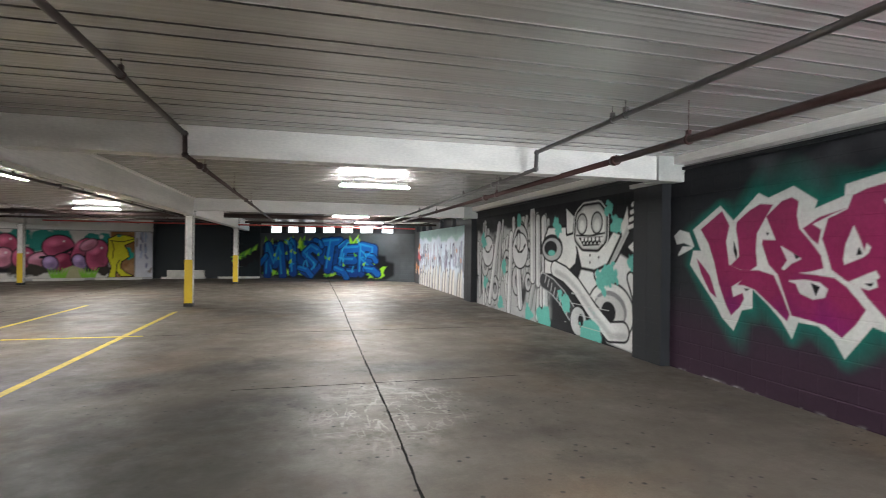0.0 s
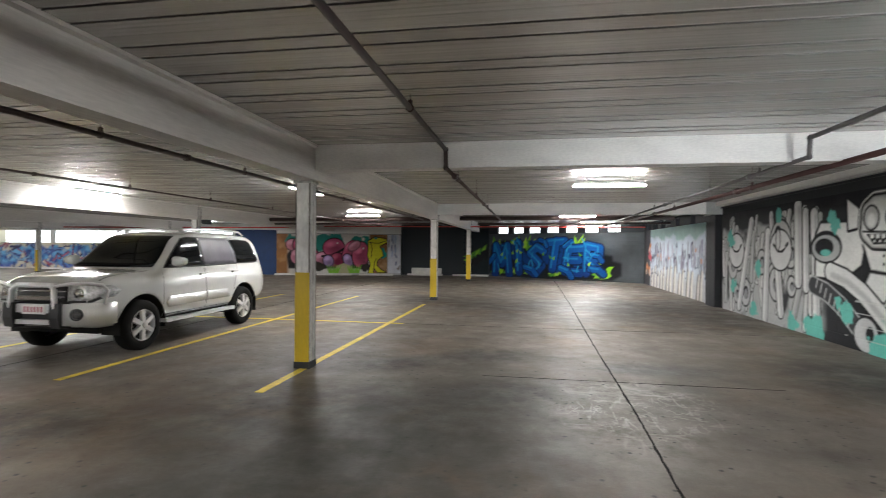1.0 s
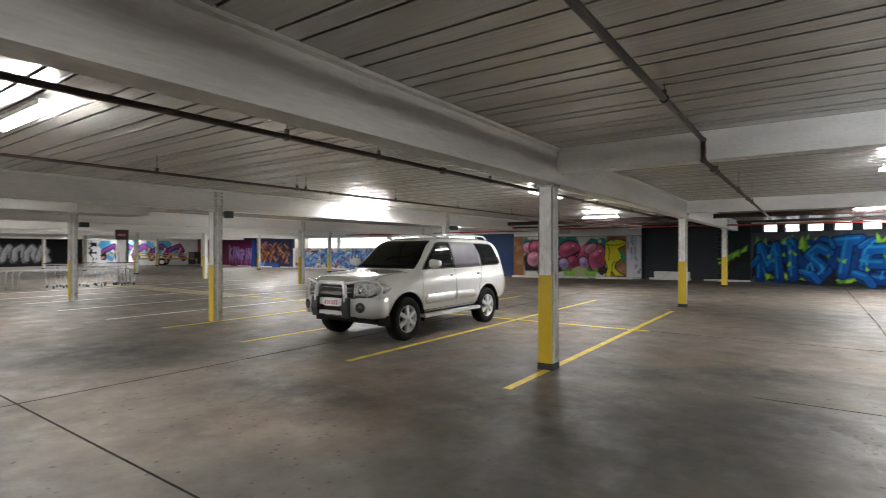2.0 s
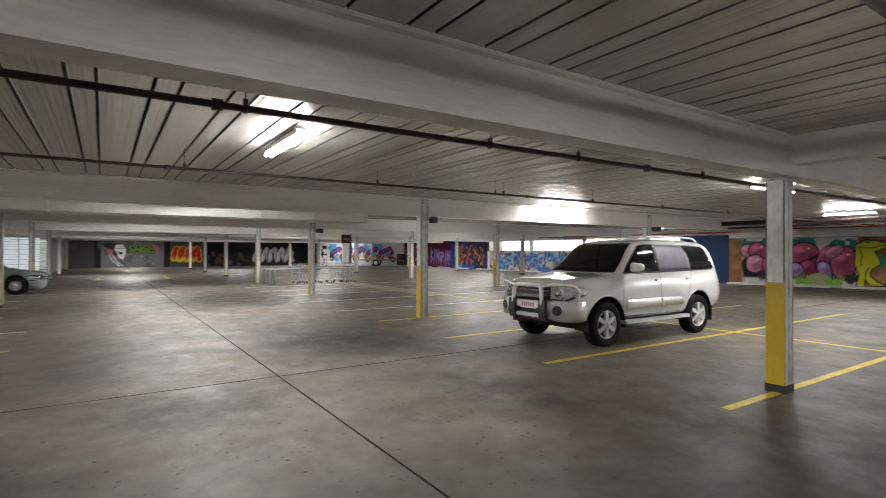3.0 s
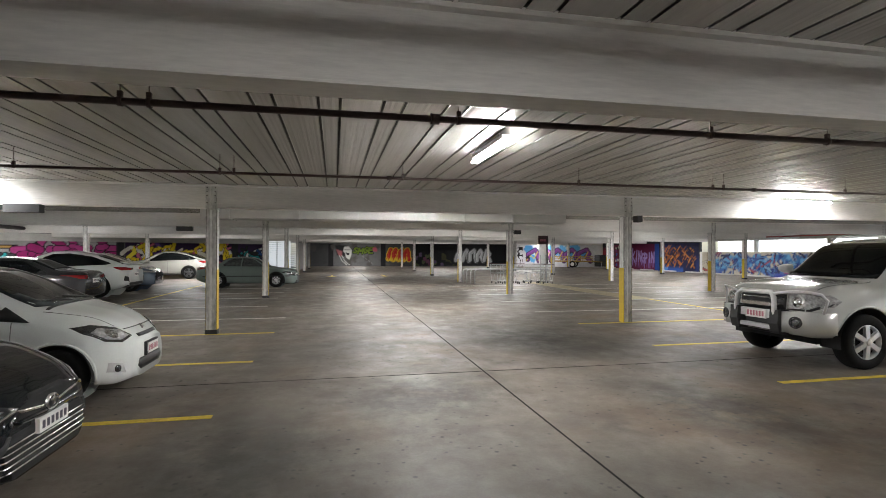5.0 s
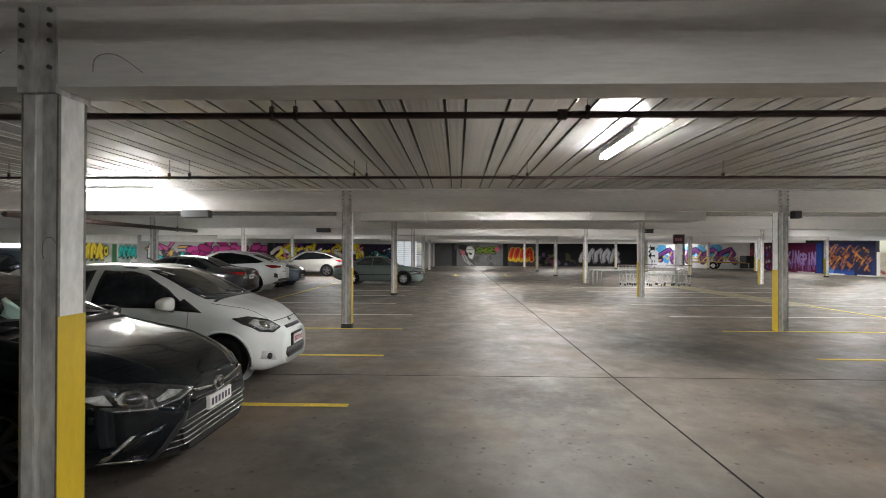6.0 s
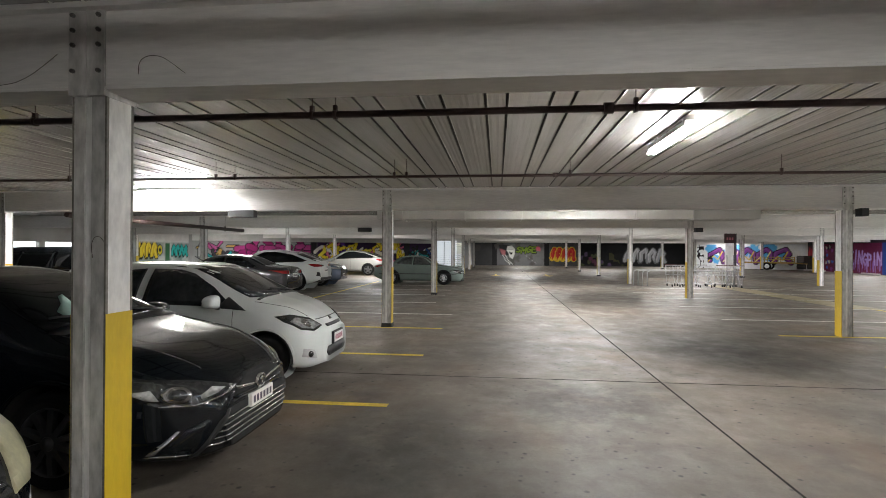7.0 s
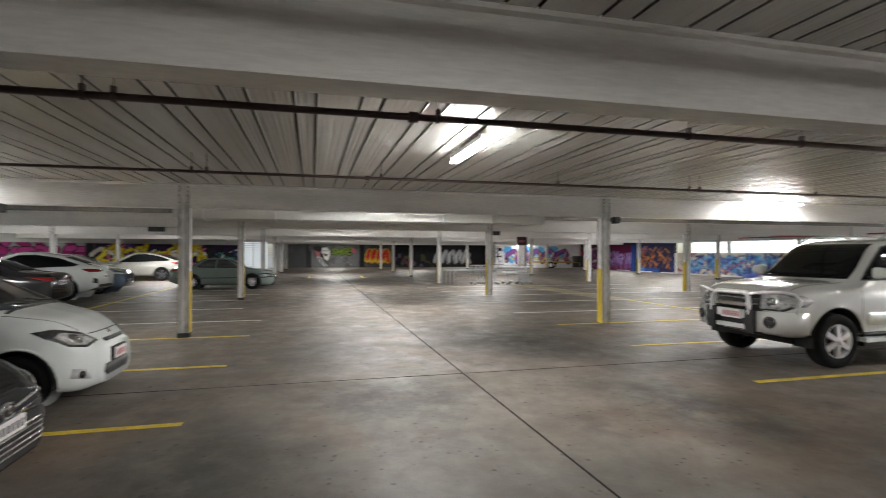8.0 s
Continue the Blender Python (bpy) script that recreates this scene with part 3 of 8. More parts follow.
for x, y, z, r, pw in LAMPS:
    lamp(x, y, z, r, pw, 1.45 if r else 1.22)

# ---- spray painted murals ----


class Canvas:
    """Paint laid on the points of a wall, u to the right and v up, in metres."""

    def __init__(self, w, h, cell, seed=1):
        self.w, self.h = w, h
        self.nu, self.nv = int(w / cell) + 1, int(h / cell) + 1
        u, v = np.meshgrid(np.linspace(0, w, self.nu), np.linspace(0, h, self.nv))
        self.u, self.v = u.ravel(), v.ravel()
        self.c = np.zeros((len(self.u), 3))
        self.cell = cell
        self.rng = np.random.RandomState(seed)
        self.grain = self.field(0.35, 3)

    def field(self, size, octaves=2):
        """Cloudy values from 0 to 1."""
        out, amp, tot = 0, 1.0, 0
        for o in range(octaves):
            s = size / 2**o
            gu, gv = int(self.w / s) + 3, int(self.h / s) + 3
            g = self.rng.rand(gv, gu)
            x, y = self.u / s, self.v / s
            i, j = x.astype(int), y.astype(int)
            fx, fy = x - i, y - j
            fx, fy = fx * fx * (3 - 2 * fx), fy * fy * (3 - 2 * fy)
            val = (g[j, i] * (1 - fx) + g[j, i + 1] * fx) * (1 - fy) + (g[j + 1, i] * (1 - fx) + g[j + 1, i + 1] * fx) * fy
            out, tot, amp = out + amp * val, tot + amp, amp / 2
        return out / tot

    def lay(self, a, col):
        a = np.clip(a, 0, 1)[:, None]
        self.c = self.c * (1 - a) + np.asarray(col, float) * a

    def dist(self, pts, closed=False):
        d = np.full(len(self.u), 1e9)
        p = list(pts) + ([pts[0]] if closed else [])
        for (ax, ay), (bx, by) in zip(p, p[1:]):
            ex, ey = bx - ax, by - ay
            t = np.clip(((self.u - ax) * ex + (self.v - ay) * ey) / (ex * ex + ey * ey + 1e-9), 0, 1)
            d = np.minimum(d, np.hypot(self.u - ax - t * ex, self.v - ay - t * ey))
        return d

    def signed(self, poly):
        inside = np.zeros(len(self.u), bool)
        for (ax, ay), (bx, by) in zip(poly, list(poly[1:]) + [poly[0]]):
            hit = ((ay > self.v) != (by > self.v)) & (self.u < (bx - ax) * (self.v - ay) / (by - ay + 1e-12) + ax)
            inside ^= hit
        d = self.dist(poly, True)
        return np.where(inside, -d, d)

    def poly(self, pts, col, grow=0.0, soft=0.015):
        self.lay((grow - self.signed(pts)) / soft + 0.5, col)

    def stroke(self, pts, width, col, soft=0.015, alpha=1.0):
        self.lay(np.clip((width / 2 - self.dist(pts)) / soft + 0.5, 0, 1) * alpha, col)

    def oval(self, cu, cv, ru, rv, col, soft=0.02, tilt=0.0):
        x, y = self.u - cu, self.v - cv
        c, s = math.cos(tilt), math.sin(tilt)
        x, y = c * x + s * y, c * y - s * x
        k = np.hypot(x / ru, y / rv)
        self.lay((1 - k) * min(ru, rv) / soft + 0.5, col)

    def blot(self, cu, cv, r, col, soft=0.3):
        k = np.hypot(self.u - cu, self.v - cv) / r
        self.lay((1 - k + (self.field(r * 0.6, 2) - 0.5) * 1.1) / soft, col)

    def outlined(self, pts, width, fill, line=(0.01, 0.01, 0.012), edge=0.05, shade=None):
        self.stroke(pts, width + 2 * edge, line)
        self.stroke(pts, width, fill)
        if shade is not None:
            off = [(a + width * 0.22, b - width * 0.2) for a, b in pts]
            self.stroke(off, width * 0.35, shade, 0.06, 0.7)

    def word(self, text, u0, v0, w, h, width, fill, line, edge=0.06, light=None, lean=0.1, wob=0.05, low=None):
        n = len(text)
        runs = []
        for i, ch in enumerate(text):
            lw = w / n
            jig = self.rng.uniform(-wob, wob, 4)
            for run in LETTERS[ch]:
                runs.append([(u0 + i * lw + (a * 0.86 + 0.07) * lw + lean * h * b + jig[0] * h * (b - 0.5), v0 + h * (b * (1 + jig[1]) + jig[2])) for a, b in run])
        for r in runs:
            self.stroke(r, width + 2 * edge, line, 0.03)
        for r in runs:
            self.stroke(r, width, fill, 0.03)
        if low is not None:
            for r in runs:
                m = np.clip((width / 2 - self.dist(r)) / 0.03 + 0.5, 0, 1) * np.clip(0.9 - 1.4 * (self.v - v0) / h, 0, 1)
                self.lay(m, low)
        if light is not None:
            for r in runs:
                self.stroke([(a - width * 0.2, b + width * 0.2) for a, b in r], width * 0.22, light, 0.05, 0.75)


LETTERS = {
    "M": [[(0, 0), (0.1, 1), (0.5, 0.35), (0.9, 1), (1, 0)]], "I": [[(0.5, 0), (0.5, 1)]], "S": [[(0.95, 0.85), (0.5, 1), (0.1, 0.75), (0.9, 0.3), (0.5, 0), (0.05, 0.15)]],
    "T": [[(0, 0.95), (1, 1)], [(0.5, 1), (0.5, 0)]], "E": [[(1, 1), (0.1, 0.95), (0.1, 0.05), (1, 0)], [(0.1, 0.5), (0.8, 0.5)]],
    "R": [[(0.1, 0), (0.1, 1), (0.8, 0.9), (0.8, 0.55), (0.1, 0.5), (1, 0)]], "K": [[(0.1, 0), (0.1, 1)], [(0.95, 1), (0.15, 0.5), (1, 0)]], "N": [[(0, 0), (0.1, 1), (0.9, 0), (1, 1)]],
    "G": [[(0.95, 0.85), (0.5, 1), (0.05, 0.5), (0.5, 0), (0.95, 0.2), (0.95, 0.5), (0.6, 0.5)]], "P": [[(0.1, 0), (0.1, 1), (0.85, 0.85), (0.8, 0.5), (0.1, 0.45)]],
    "O": [[(0.5, 0), (0.05, 0.5), (0.5, 1), (0.95, 0.5), (0.5, 0)]], "A": [[(0, 0), (0.5, 1), (1, 0)], [(0.2, 0.4), (0.8, 0.4)]], "C": [[(0.95, 0.8), (0.5, 1), (0.05, 0.5), (0.5, 0), (0.95, 0.2)]],
    "Z": [[(0.05, 1), (0.95, 0.95), (0.05, 0.05), (1, 0)]], "W": [[(0, 1), (0.25, 0), (0.5, 0.7), (0.75, 0), (1, 1)]], "V": [[(0, 1), (0.5, 0), (1, 1)]],
}


def mural(label, left, right, z0, height, cell, draw, seed=1, course=0.2, relief=0.004, name="graffiti_mural"):
    """A painted block face from left to right as seen from inside."""
    lp, rp = Vector((*left, 0)), Vector((*right, 0))
    d = (rp - lp).normalized()
    nrm = Vector((d.y, -d.x, 0))
    w = (rp - lp).length
    cv = Canvas(w, height, cell, seed)
    draw(cv)
    row = np.floor(cv.v / course)
    dv = np.abs(cv.v / course - np.round(cv.v / course)) * course
    uu = cv.u / (2 * course) + 0.5 * (row % 2)
    du = np.abs(uu - np.round(uu)) * 2 * course
    jw = max(cell * 0.75, 0.008)
    groove = np.clip(1 - np.minimum(dv, du) / jw, 0, 1)
    out = 0.012 - relief * groove
    cv.c *= (0.86 + 0.28 * cv.grain)[:, None]
    x = lp.x + d.x * cv.u + nrm.x * out
    y = lp.y + d.y * cv.u + nrm.y * out
    co = np.stack([x, y, z0 + cv.v], 1)
    i = np.arange(cv.nu * cv.nv).reshape(cv.nv, cv.nu)
    f = np.stack([i[:-1, :-1], i[:-1, 1:], i[1:, 1:], i[1:, :-1]], -1).reshape(-1, 4)
    me = bpy.data.meshes.new(name)
    me.from_pydata(co.tolist(), [], f.tolist())
    at = me.attributes.new("paint", "FLOAT_COLOR", "POINT")
    at.data.foreach_set("color", np.c_[np.clip(cv.c, 0.004, 0.9), np.ones(len(cv.c))].ravel())
    me.materials.append(PAINT)
    ob = tagged(new(name, me), label, "mural", "wall murals", "structure")
    return ob


INK = (0.008, 0.008, 0.01)
CHAR = (0.02, 0.021, 0.025)
BONE = (0.76, 0.76, 0.74)


def draw_magenta(c):
    """Magenta block letters with a pale edge on a teal glow."""
    top = 6.42

    def p(pts):
        return [(top - a, b) for a, b in pts]
    c.c[:] = CHAR
    c.lay(np.clip((1.15 - c.v) / 0.6, 0, 1) * 0.9, (0.04, 0.019, 0.034))
    c.lay((c.field(0.8, 3) - 0.55) * 1.5 * (c.v > 2.2), (0.16, 0.16, 0.18))
    edge = p([(5.98, 1.93), (5.51, 2.22), (5.3, 2.02), (4.94, 2.32), (4.81, 2.25), (4.5, 2.35), (4.23, 2.17), (4.26, 2.09), (3.96, 2.19), (3.95, 2.3), (3.61, 2.37), (2.6, 2.4), (2.6, 0.9), (3.59, 0.93), (3.69, 0.96), (3.94, 0.61), (4.05, 0.78), (4.21, 0.89), (4.43, 0.9), (4.5, 0.71),
              (4.63, 0.89), (4.81, 1.05), (5.01, 1.2), (5.01, 0.98), (5.16, 0.94), (5.28, 0.68), (5.46, 0.81), (5.55, 0.94), (6.03, 1.46), (5.97, 1.65), (5.83, 1.65)])
    sd = c.signed(edge)
    cl, haze = c.field(0.5, 3), np.clip((c.field(0.9, 3) - 0.3) * 2.6, 0, 1)
    c.lay(np.clip(1.0 - sd / (0.06 + 0.32 * haze), 0, 1) ** 1.25 * (0.75 + 0.3 * cl), (0.006, 0.155, 0.12))
    pale = (0.66, 0.66, 0.63)
    c.lay(np.clip((0.0 - sd) / 0.012 + 0.5, 0, 1), pale)
    mag = (0.28, 0.02, 0.095)
    letters = [
        [(5.84, 1.93), (5.48, 2.15), (5.36, 1.96), (5.41, 1.77), (5.36, 1.48), (5.17, 1.42), (5.05, 1.41), (5.13, 1.32), (5.25, 1.25), (5.32, 1.21), (5.29, 1.09), (5.15, 1.15), (5.13, 1.08), (5.19, 0.98), (5.32, 0.86), (5.41, 0.99), (5.52, 1.23), (5.6, 1.5), (5.7, 1.74)],
        [(5.91, 1.55), (5.79, 1.45), (5.67, 1.33), (5.55, 1.05), (5.67, 1.12), (5.82, 1.34)],
        [(5.25, 2.0), (5.06, 2.13), (4.92, 2.19), (4.75, 2.17), (4.84, 2.04), (4.96, 1.85), (4.97, 1.65), (4.95, 1.48), (5.05, 1.42), (5.17, 1.42), (5.34, 1.47), (5.21, 1.58), (5.23, 1.77), (5.26, 1.91)],
        [(5.17, 1.42), (4.93, 1.43), (4.73, 1.38), (4.66, 1.25), (4.53, 0.97), (4.56, 0.89), (4.77, 1.05), (4.98, 1.2), (5.13, 1.24), (5.23, 1.24), (5.17, 1.3)],
        [(4.84, 2.04), (4.64, 2.2), (4.52, 2.23), (4.44, 2.18), (4.46, 2.03), (4.43, 1.89), (4.3, 1.75), (4.19, 1.61), (4.16, 1.48), (4.3, 1.44), (4.43, 1.42), (4.24, 1.41), (4.05, 1.39), (3.93, 1.31), (3.75, 1.11), (3.84, 0.96), (3.97, 0.81), (4.14, 0.91), (4.33, 0.94), (4.51, 0.96), (4.63, 1.26), (4.68, 1.39), (4.8, 1.5), (4.89, 1.73), (4.88, 1.78), (4.71, 1.77), (4.78, 1.92)],
        [(4.39, 1.89), (4.21, 2.0), (3.94, 2.07), (4.1, 2.01), (4.28, 1.93), (4.19, 1.87), (4.22, 1.72), (4.3, 1.78)],
        [(3.88, 2.19), (3.75, 2.24), (3.59, 2.27), (2.75, 2.32), (2.75, 1.0), (3.3, 0.95), (3.45, 0.97), (3.58, 1.05), (3.74, 1.22), (3.81, 1.32), (3.94, 1.37), (4.08, 1.47), (4.13, 1.64), (4.18, 1.78), (4.12, 1.98), (3.93, 2.06)],
    ]
    sh = np.zeros(len(c.u))
    for q in letters:
        sd = c.signed(p(q))
        c.lay(-sd / 0.014 + 0.5, mag)
        sh = np.maximum(sh, np.clip(-sd / 0.014, 0, 1))
    c.lay(sh * np.clip((c.v - 1.7) / 0.7, 0, 1) * 0.5, (0.3, 0.05, 0.12))
    c.lay(sh * np.clip((1.3 - c.v) / 0.3 - 0.3 + (cl - 0.5) * 2.6, 0, 1) * 0.75, (0.2, 0.008, 0.13))
    c.lay(sh * np.clip((cl - 0.55) * 3.0, 0, 1) * np.clip((1.45 - c.v) / 0.4, 0, 1) * 0.7, (0.09, 0.01, 0.06))
    # pale counters of the letters, then the black slits in them
    for q in ([(4.64, 1.7), (4.53, 1.64), (4.41, 1.57), (4.52, 1.52), (4.6, 1.45), (4.63, 1.46), (4.56, 1.55)], [(4.54, 1.33), (4.36, 1.35), (4.2, 1.33), (4.12, 1.27), (4.15, 1.19), (4.27, 1.16), (4.41, 1.21), (4.46, 1.31)],
              [(3.87, 1.89), (3.81, 1.75), (3.77, 1.63), (3.75, 1.72), (3.72, 1.69), (3.74, 1.64), (3.79, 1.6), (3.95, 1.53), (3.96, 1.58), (3.94, 1.72)], [(3.9, 1.36), (3.74, 1.44), (3.67, 1.47), (3.64, 1.42), (3.67, 1.4), (3.66, 1.33), (3.73, 1.3), (3.81, 1.32)],
              [(3.6, 2.12), (3.5, 1.95), (3.46, 1.6), (3.3, 1.7), (3.3, 2.1)]):
        c.poly(p(q), pale, 0.006)
    for q in ([(4.49, 1.62), (4.43, 1.59), (4.46, 1.57)], [(4.29, 1.32), (4.2, 1.29), (4.24, 1.2)], [(3.82, 1.69), (3.79, 1.63), (3.84, 1.62)], [(3.76, 1.35), (3.69, 1.36), (3.71, 1.33)],
              [(5.29, 1.77), (5.24, 1.63), (5.25, 1.55), (5.29, 1.65)], [(4.83, 1.86), (4.8, 1.85), (4.82, 1.83)], [(5.13, 1.2), (5.06, 1.2), (5.1, 1.18)]):
        c.poly(p(q), INK, 0.004, 0.012)
    for q in ([(6.33, 1.85), (6.23, 1.92), (6.06, 1.88), (5.97, 1.71), (6.15, 1.77), (6.28, 1.75)], [(6.25, 1.59), (6.17, 1.69), (6.0, 1.69)]):
        c.poly(p(q), (0.62, 0.62, 0.6), 0.015)
    c.lay(np.clip((0.03 - c.v) / 0.02, 0, 1) * np.clip((c.field(0.14, 3) - 0.5) * 5, 0, 1) * 0.7, (0.5, 0.5, 0.48))


def draw_creatures(c):
    """Grey and white creatures and loops with black edges and mint splashes."""
    top = 15.15

    def p(pts):
        return [(top - a, b) for a, b in pts]

    def q(a, b):
        return top - a, b
    c.c[:] = (0.012, 0.0125, 0.015)
    c.lay(np.clip((2.55 - c.v + 0.35 * (c.field(0.5, 3) - 0.5)) / 0.15, 0, 1) * np.clip((6.2 - c.u) / 1.5, 0, 1) * 0.85, (0.035, 0.035, 0.038))
    mint = (0.14, 0.5, 0.43)
    # tangled letters at the far end, over a pale grey ground
    gr = c.field(0.5, 3)
    c.lay(np.clip((5.1 - c.u) / 0.3, 0, 1) * np.clip((2.2 - c.v + 0.5 * (gr - 0.5)) / 0.15, 0, 1) * np.clip((gr - 0.25) * 5, 0, 0.85), (0.5, 0.5, 0.5))
    for k in range(46):
        u = c.rng.uniform(0.05, 4.9)
        v = c.rng.uniform(0.0, 1.3)
        h = c.rng.uniform(0.6, 1.5)
        bend = c.rng.uniform(-0.35, 0.35)
        s = c.rng.uniform(0.09, 0.22)
        g = c.rng.uniform(0.48, 0.78)
        c.outlined([(u, v), (u + bend * 0.4, v + h * 0.4), (u + bend, min(2.4, v + h))], s, (g, g, g * 0.98), INK, 0.022, (0.26, 0.26, 0.27))
    for k in range(10):
        u, v = c.rng.uniform(0.4, 4.6), c.rng.uniform(0.3, 2.1)
        r = c.rng.uniform(0.15, 0.3)
        c.oval(u, v, r + 0.04, r * 1.2 + 0.04, INK)
        c.oval(u, v, r, r * 1.2, (0.5, 0.5, 0.5))
        c.oval(u + 0.03, v, r * 0.5, r * 0.6, INK)
        c.oval(u + 0.03, v - 0.03, r * 0.36, r * 0.45, (0.3, 0.3, 0.31))
    # tall leaves
    for (a0, b0), (a1, b1), w in (((11.14, 2.5), (11.09, 1.0), 0.26), ((10.54, 2.3), (10.42, 0.35), 0.24), ((10.85, 2.35), (10.8, 0.9), 0.2), ((13.3, 2.3), (14.0, 0.2), 0.24), ((12.43, 2.0), (12.55, 0.1), 0.24), ((12.0, 1.5), (11.8, 0.3), 0.25)):
        m = ((a0 + a1) / 2, (b0 + b1) / 2)
        c.outlined(p([(a0, b0), m, (a1, b1)]), w, (0.7, 0.7, 0.69), INK, 0.03, (0.36, 0.36, 0.37))
    # face with round eye at the middle
    c.oval(*q(11.85, 1.75), 0.5, 0.55, INK)
    c.oval(*q(11.85, 1.75), 0.46, 0.5, (0.5, 0.5, 0.5))
    c.oval(*q(11.95, 1.85), 0.2, 0.3, INK)
    c.oval(*q(11.95, 1.82), 0.15, 0.24, (0.45, 0.45, 0.45))
    for fu, fv in ((14.2, 1.6), (11.85, 1.62)):
        c.oval(*q(fu, fv), 0.5, 0.46, INK)
        c.oval(*q(fu, fv), 0.46, 0.42, (0.66, 0.66, 0.66))
        c.stroke(p([(fu + 0.3, fv + 0.12), (fu + 0.1, fv - 0.02), (fu - 0.1, fv - 0.02), (fu - 0.32, fv + 0.14)]), 0.07, INK)
        c.stroke(p([(fu + 0.2, fv + 0.06), (fu, fv), (fu - 0.2, fv + 0.07)]), 0.03, BONE)
    c.oval(*q(11.95, 1.85), 0.12, 0.26, INK)
    c.oval(*q(11.95, 1.84), 0.085, 0.21, (0.62, 0.62, 0.62))
    # big ring
    c.poly(p([(10.45, 1.15), (9.6, 1.15), (9.15, 1.4), (9.05, 1.8), (9.4, 2.08), (10.3, 2.1), (10.45, 1.9)]), INK, 0.07, 0.03)
    c.poly(p([(10.45, 1.15), (9.6, 1.15), (9.15, 1.4), (9.05, 1.8), (9.4, 2.08), (10.3, 2.1), (10.45, 1.9)]), BONE, 0.01, 0.03)
    c.oval(*q(10.15, 1.68), 0.5, 0.3, INK)
    c.oval(*q(10.15, 1.66), 0.44, 0.24, (0.42, 0.42, 0.42))
    c.oval(*q(10.2, 1.68), 0.3, 0.16, INK)
    c.oval(*q(10.15, 1.58), 0.16, 0.06, mint)
    # the pale lower mass and its loops
    c.poly(p([(8.9, 1.3), (8.1, 1.4), (7.7, 1.75), (7.13, 1.5), (7.12, 0.02), (8.5, 0.02), (9.2, 0.9)]), INK, 0.05, 0.06)
    c.poly(p([(8.9, 1.28), (8.1, 1.35), (7.7, 1.6), (7.13, 1.4), (7.12, 0.0), (8.0, 0.05), (8.6, 0.5), (9.1, 0.95)]), (0.72, 0.72, 0.71), 0.0, 0.05)
    c.oval(*q(7.95, 0.6), 0.72, 0.52, INK)
    c.oval(*q(7.95, 0.6), 0.68, 0.48, BONE)
    c.oval(*q(7.95, 0.62), 0.5, 0.33, (0.25, 0.25, 0.26))
    c.oval(*q(7.98, 0.58), 0.46, 0.29, (0.55, 0.55, 0.54))
    c.oval(*q(7.98, 0.58), 0.22, 0.18, INK)
    band = p([(10.0, 1.25), (9.55, 1.15), (9.1, 0.95), (8.47, 0.52), (7.95, 0.24), (7.55, 0.3)])
    c.outlined(band, 0.3, (0.72, 0.72, 0.71), INK, 0.04, (0.4, 0.4, 0.41))
    c.outlined([(a - 0.55, b - 0.28) for a, b in band[:4]], 0.3, (0.05, 0.05, 0.055), (0.4, 0.4, 0.4), 0.03)
    for k in range(9):
        a, b = band[0][0] - 0.45 + k * 0.14, band[0][1] - 0.22 - k * 0.085
        c.stroke([(a, b - 0.09), (a + 0.06, b + 0.07)], 0.035, (0.45, 0.45, 0.45))
    c.oval(*q(9.0, 0.28), 0.33, 0.3, INK)
    c.oval(*q(9.0, 0.28), 0.29, 0.27, (0.5, 0.5, 0.5))
    c.oval(*q(8.9, 0.3), 0.1, 0.13, INK)
    # creature with two round eyes
    c.outlined(p([(8.3, 1.24), (7.87, 1.59), (7.45, 2.1), (7.3, 2.4)]), 0.26, BONE, INK, 0.05, (0.3, 0.3, 0.3))
    c.poly(p([(9.07, 1.72), (8.09, 1.72), (7.85, 1.95), (7.66, 1.9), (8.04, 1.42), (8.45, 1.3), (8.89, 1.33)]), INK, 0.06, 0.03)
    c.poly(p([(9.07, 1.72), (8.09, 1.72), (7.85, 1.95), (7.66, 1.9), (8.04, 1.42), (8.45, 1.3), (8.89, 1.33)]), BONE, 0.0, 0.03)
    c.poly(p([(9.52, 2.48), (9.21, 2.3), (9.25, 2.0), (9.48, 1.97)]), INK, 0.05)
    c.poly(p([(9.52, 2.48), (9.21, 2.3), (9.25, 2.0), (9.48, 1.97)]), BONE)
    core = p([(8.95, 2.22), (8.8, 2.3), (8.36, 2.3), (8.24, 2.2), (8.24, 1.92), (8.38, 1.83), (8.82, 1.84), (8.98, 1.94)])
    c.poly(core, BONE, 0.245, 0.02)
    c.poly(core, INK, 0.22, 0.02)
    c.poly(core, (0.4, 0.4, 0.39), 0.17, 0.03)
    c.poly(core, BONE, 0.13, 0.09)
    for a in (8.9, 8.38):
        c.oval(*q(a, 2.14), 0.2, 0.21, INK)
        c.oval(*q(a, 2.14), 0.16, 0.175, (0.5, 0.5, 0.49))
        c.oval(*q(a, 2.1), 0.1, 0.11, BONE, 0.05)
    c.stroke(p([(9.1, 1.93), (8.6, 1.91), (8.12, 1.95)]), 0.035, INK)
    c.poly(p([(9.0, 1.88), (8.18, 1.89), (8.3, 1.74), (8.84, 1.73)]), INK, 0.01)
    for k in range(6):
        a = 8.92 - k * 0.13
        c.poly(p([(a, 1.88), (a - 0.09, 1.88), (a - 0.085, 1.82), (a - 0.01, 1.81)]), BONE)
        c.poly(p([(a - 0.06, 1.76), (a - 0.13, 1.76), (a - 0.1, 1.8)]), BONE)
    for a, b in ((8.6, 1.55), (8.6, 1.42), (8.3, 1.52)):
        c.oval(*q(a, b), 0.025, 0.025, INK)
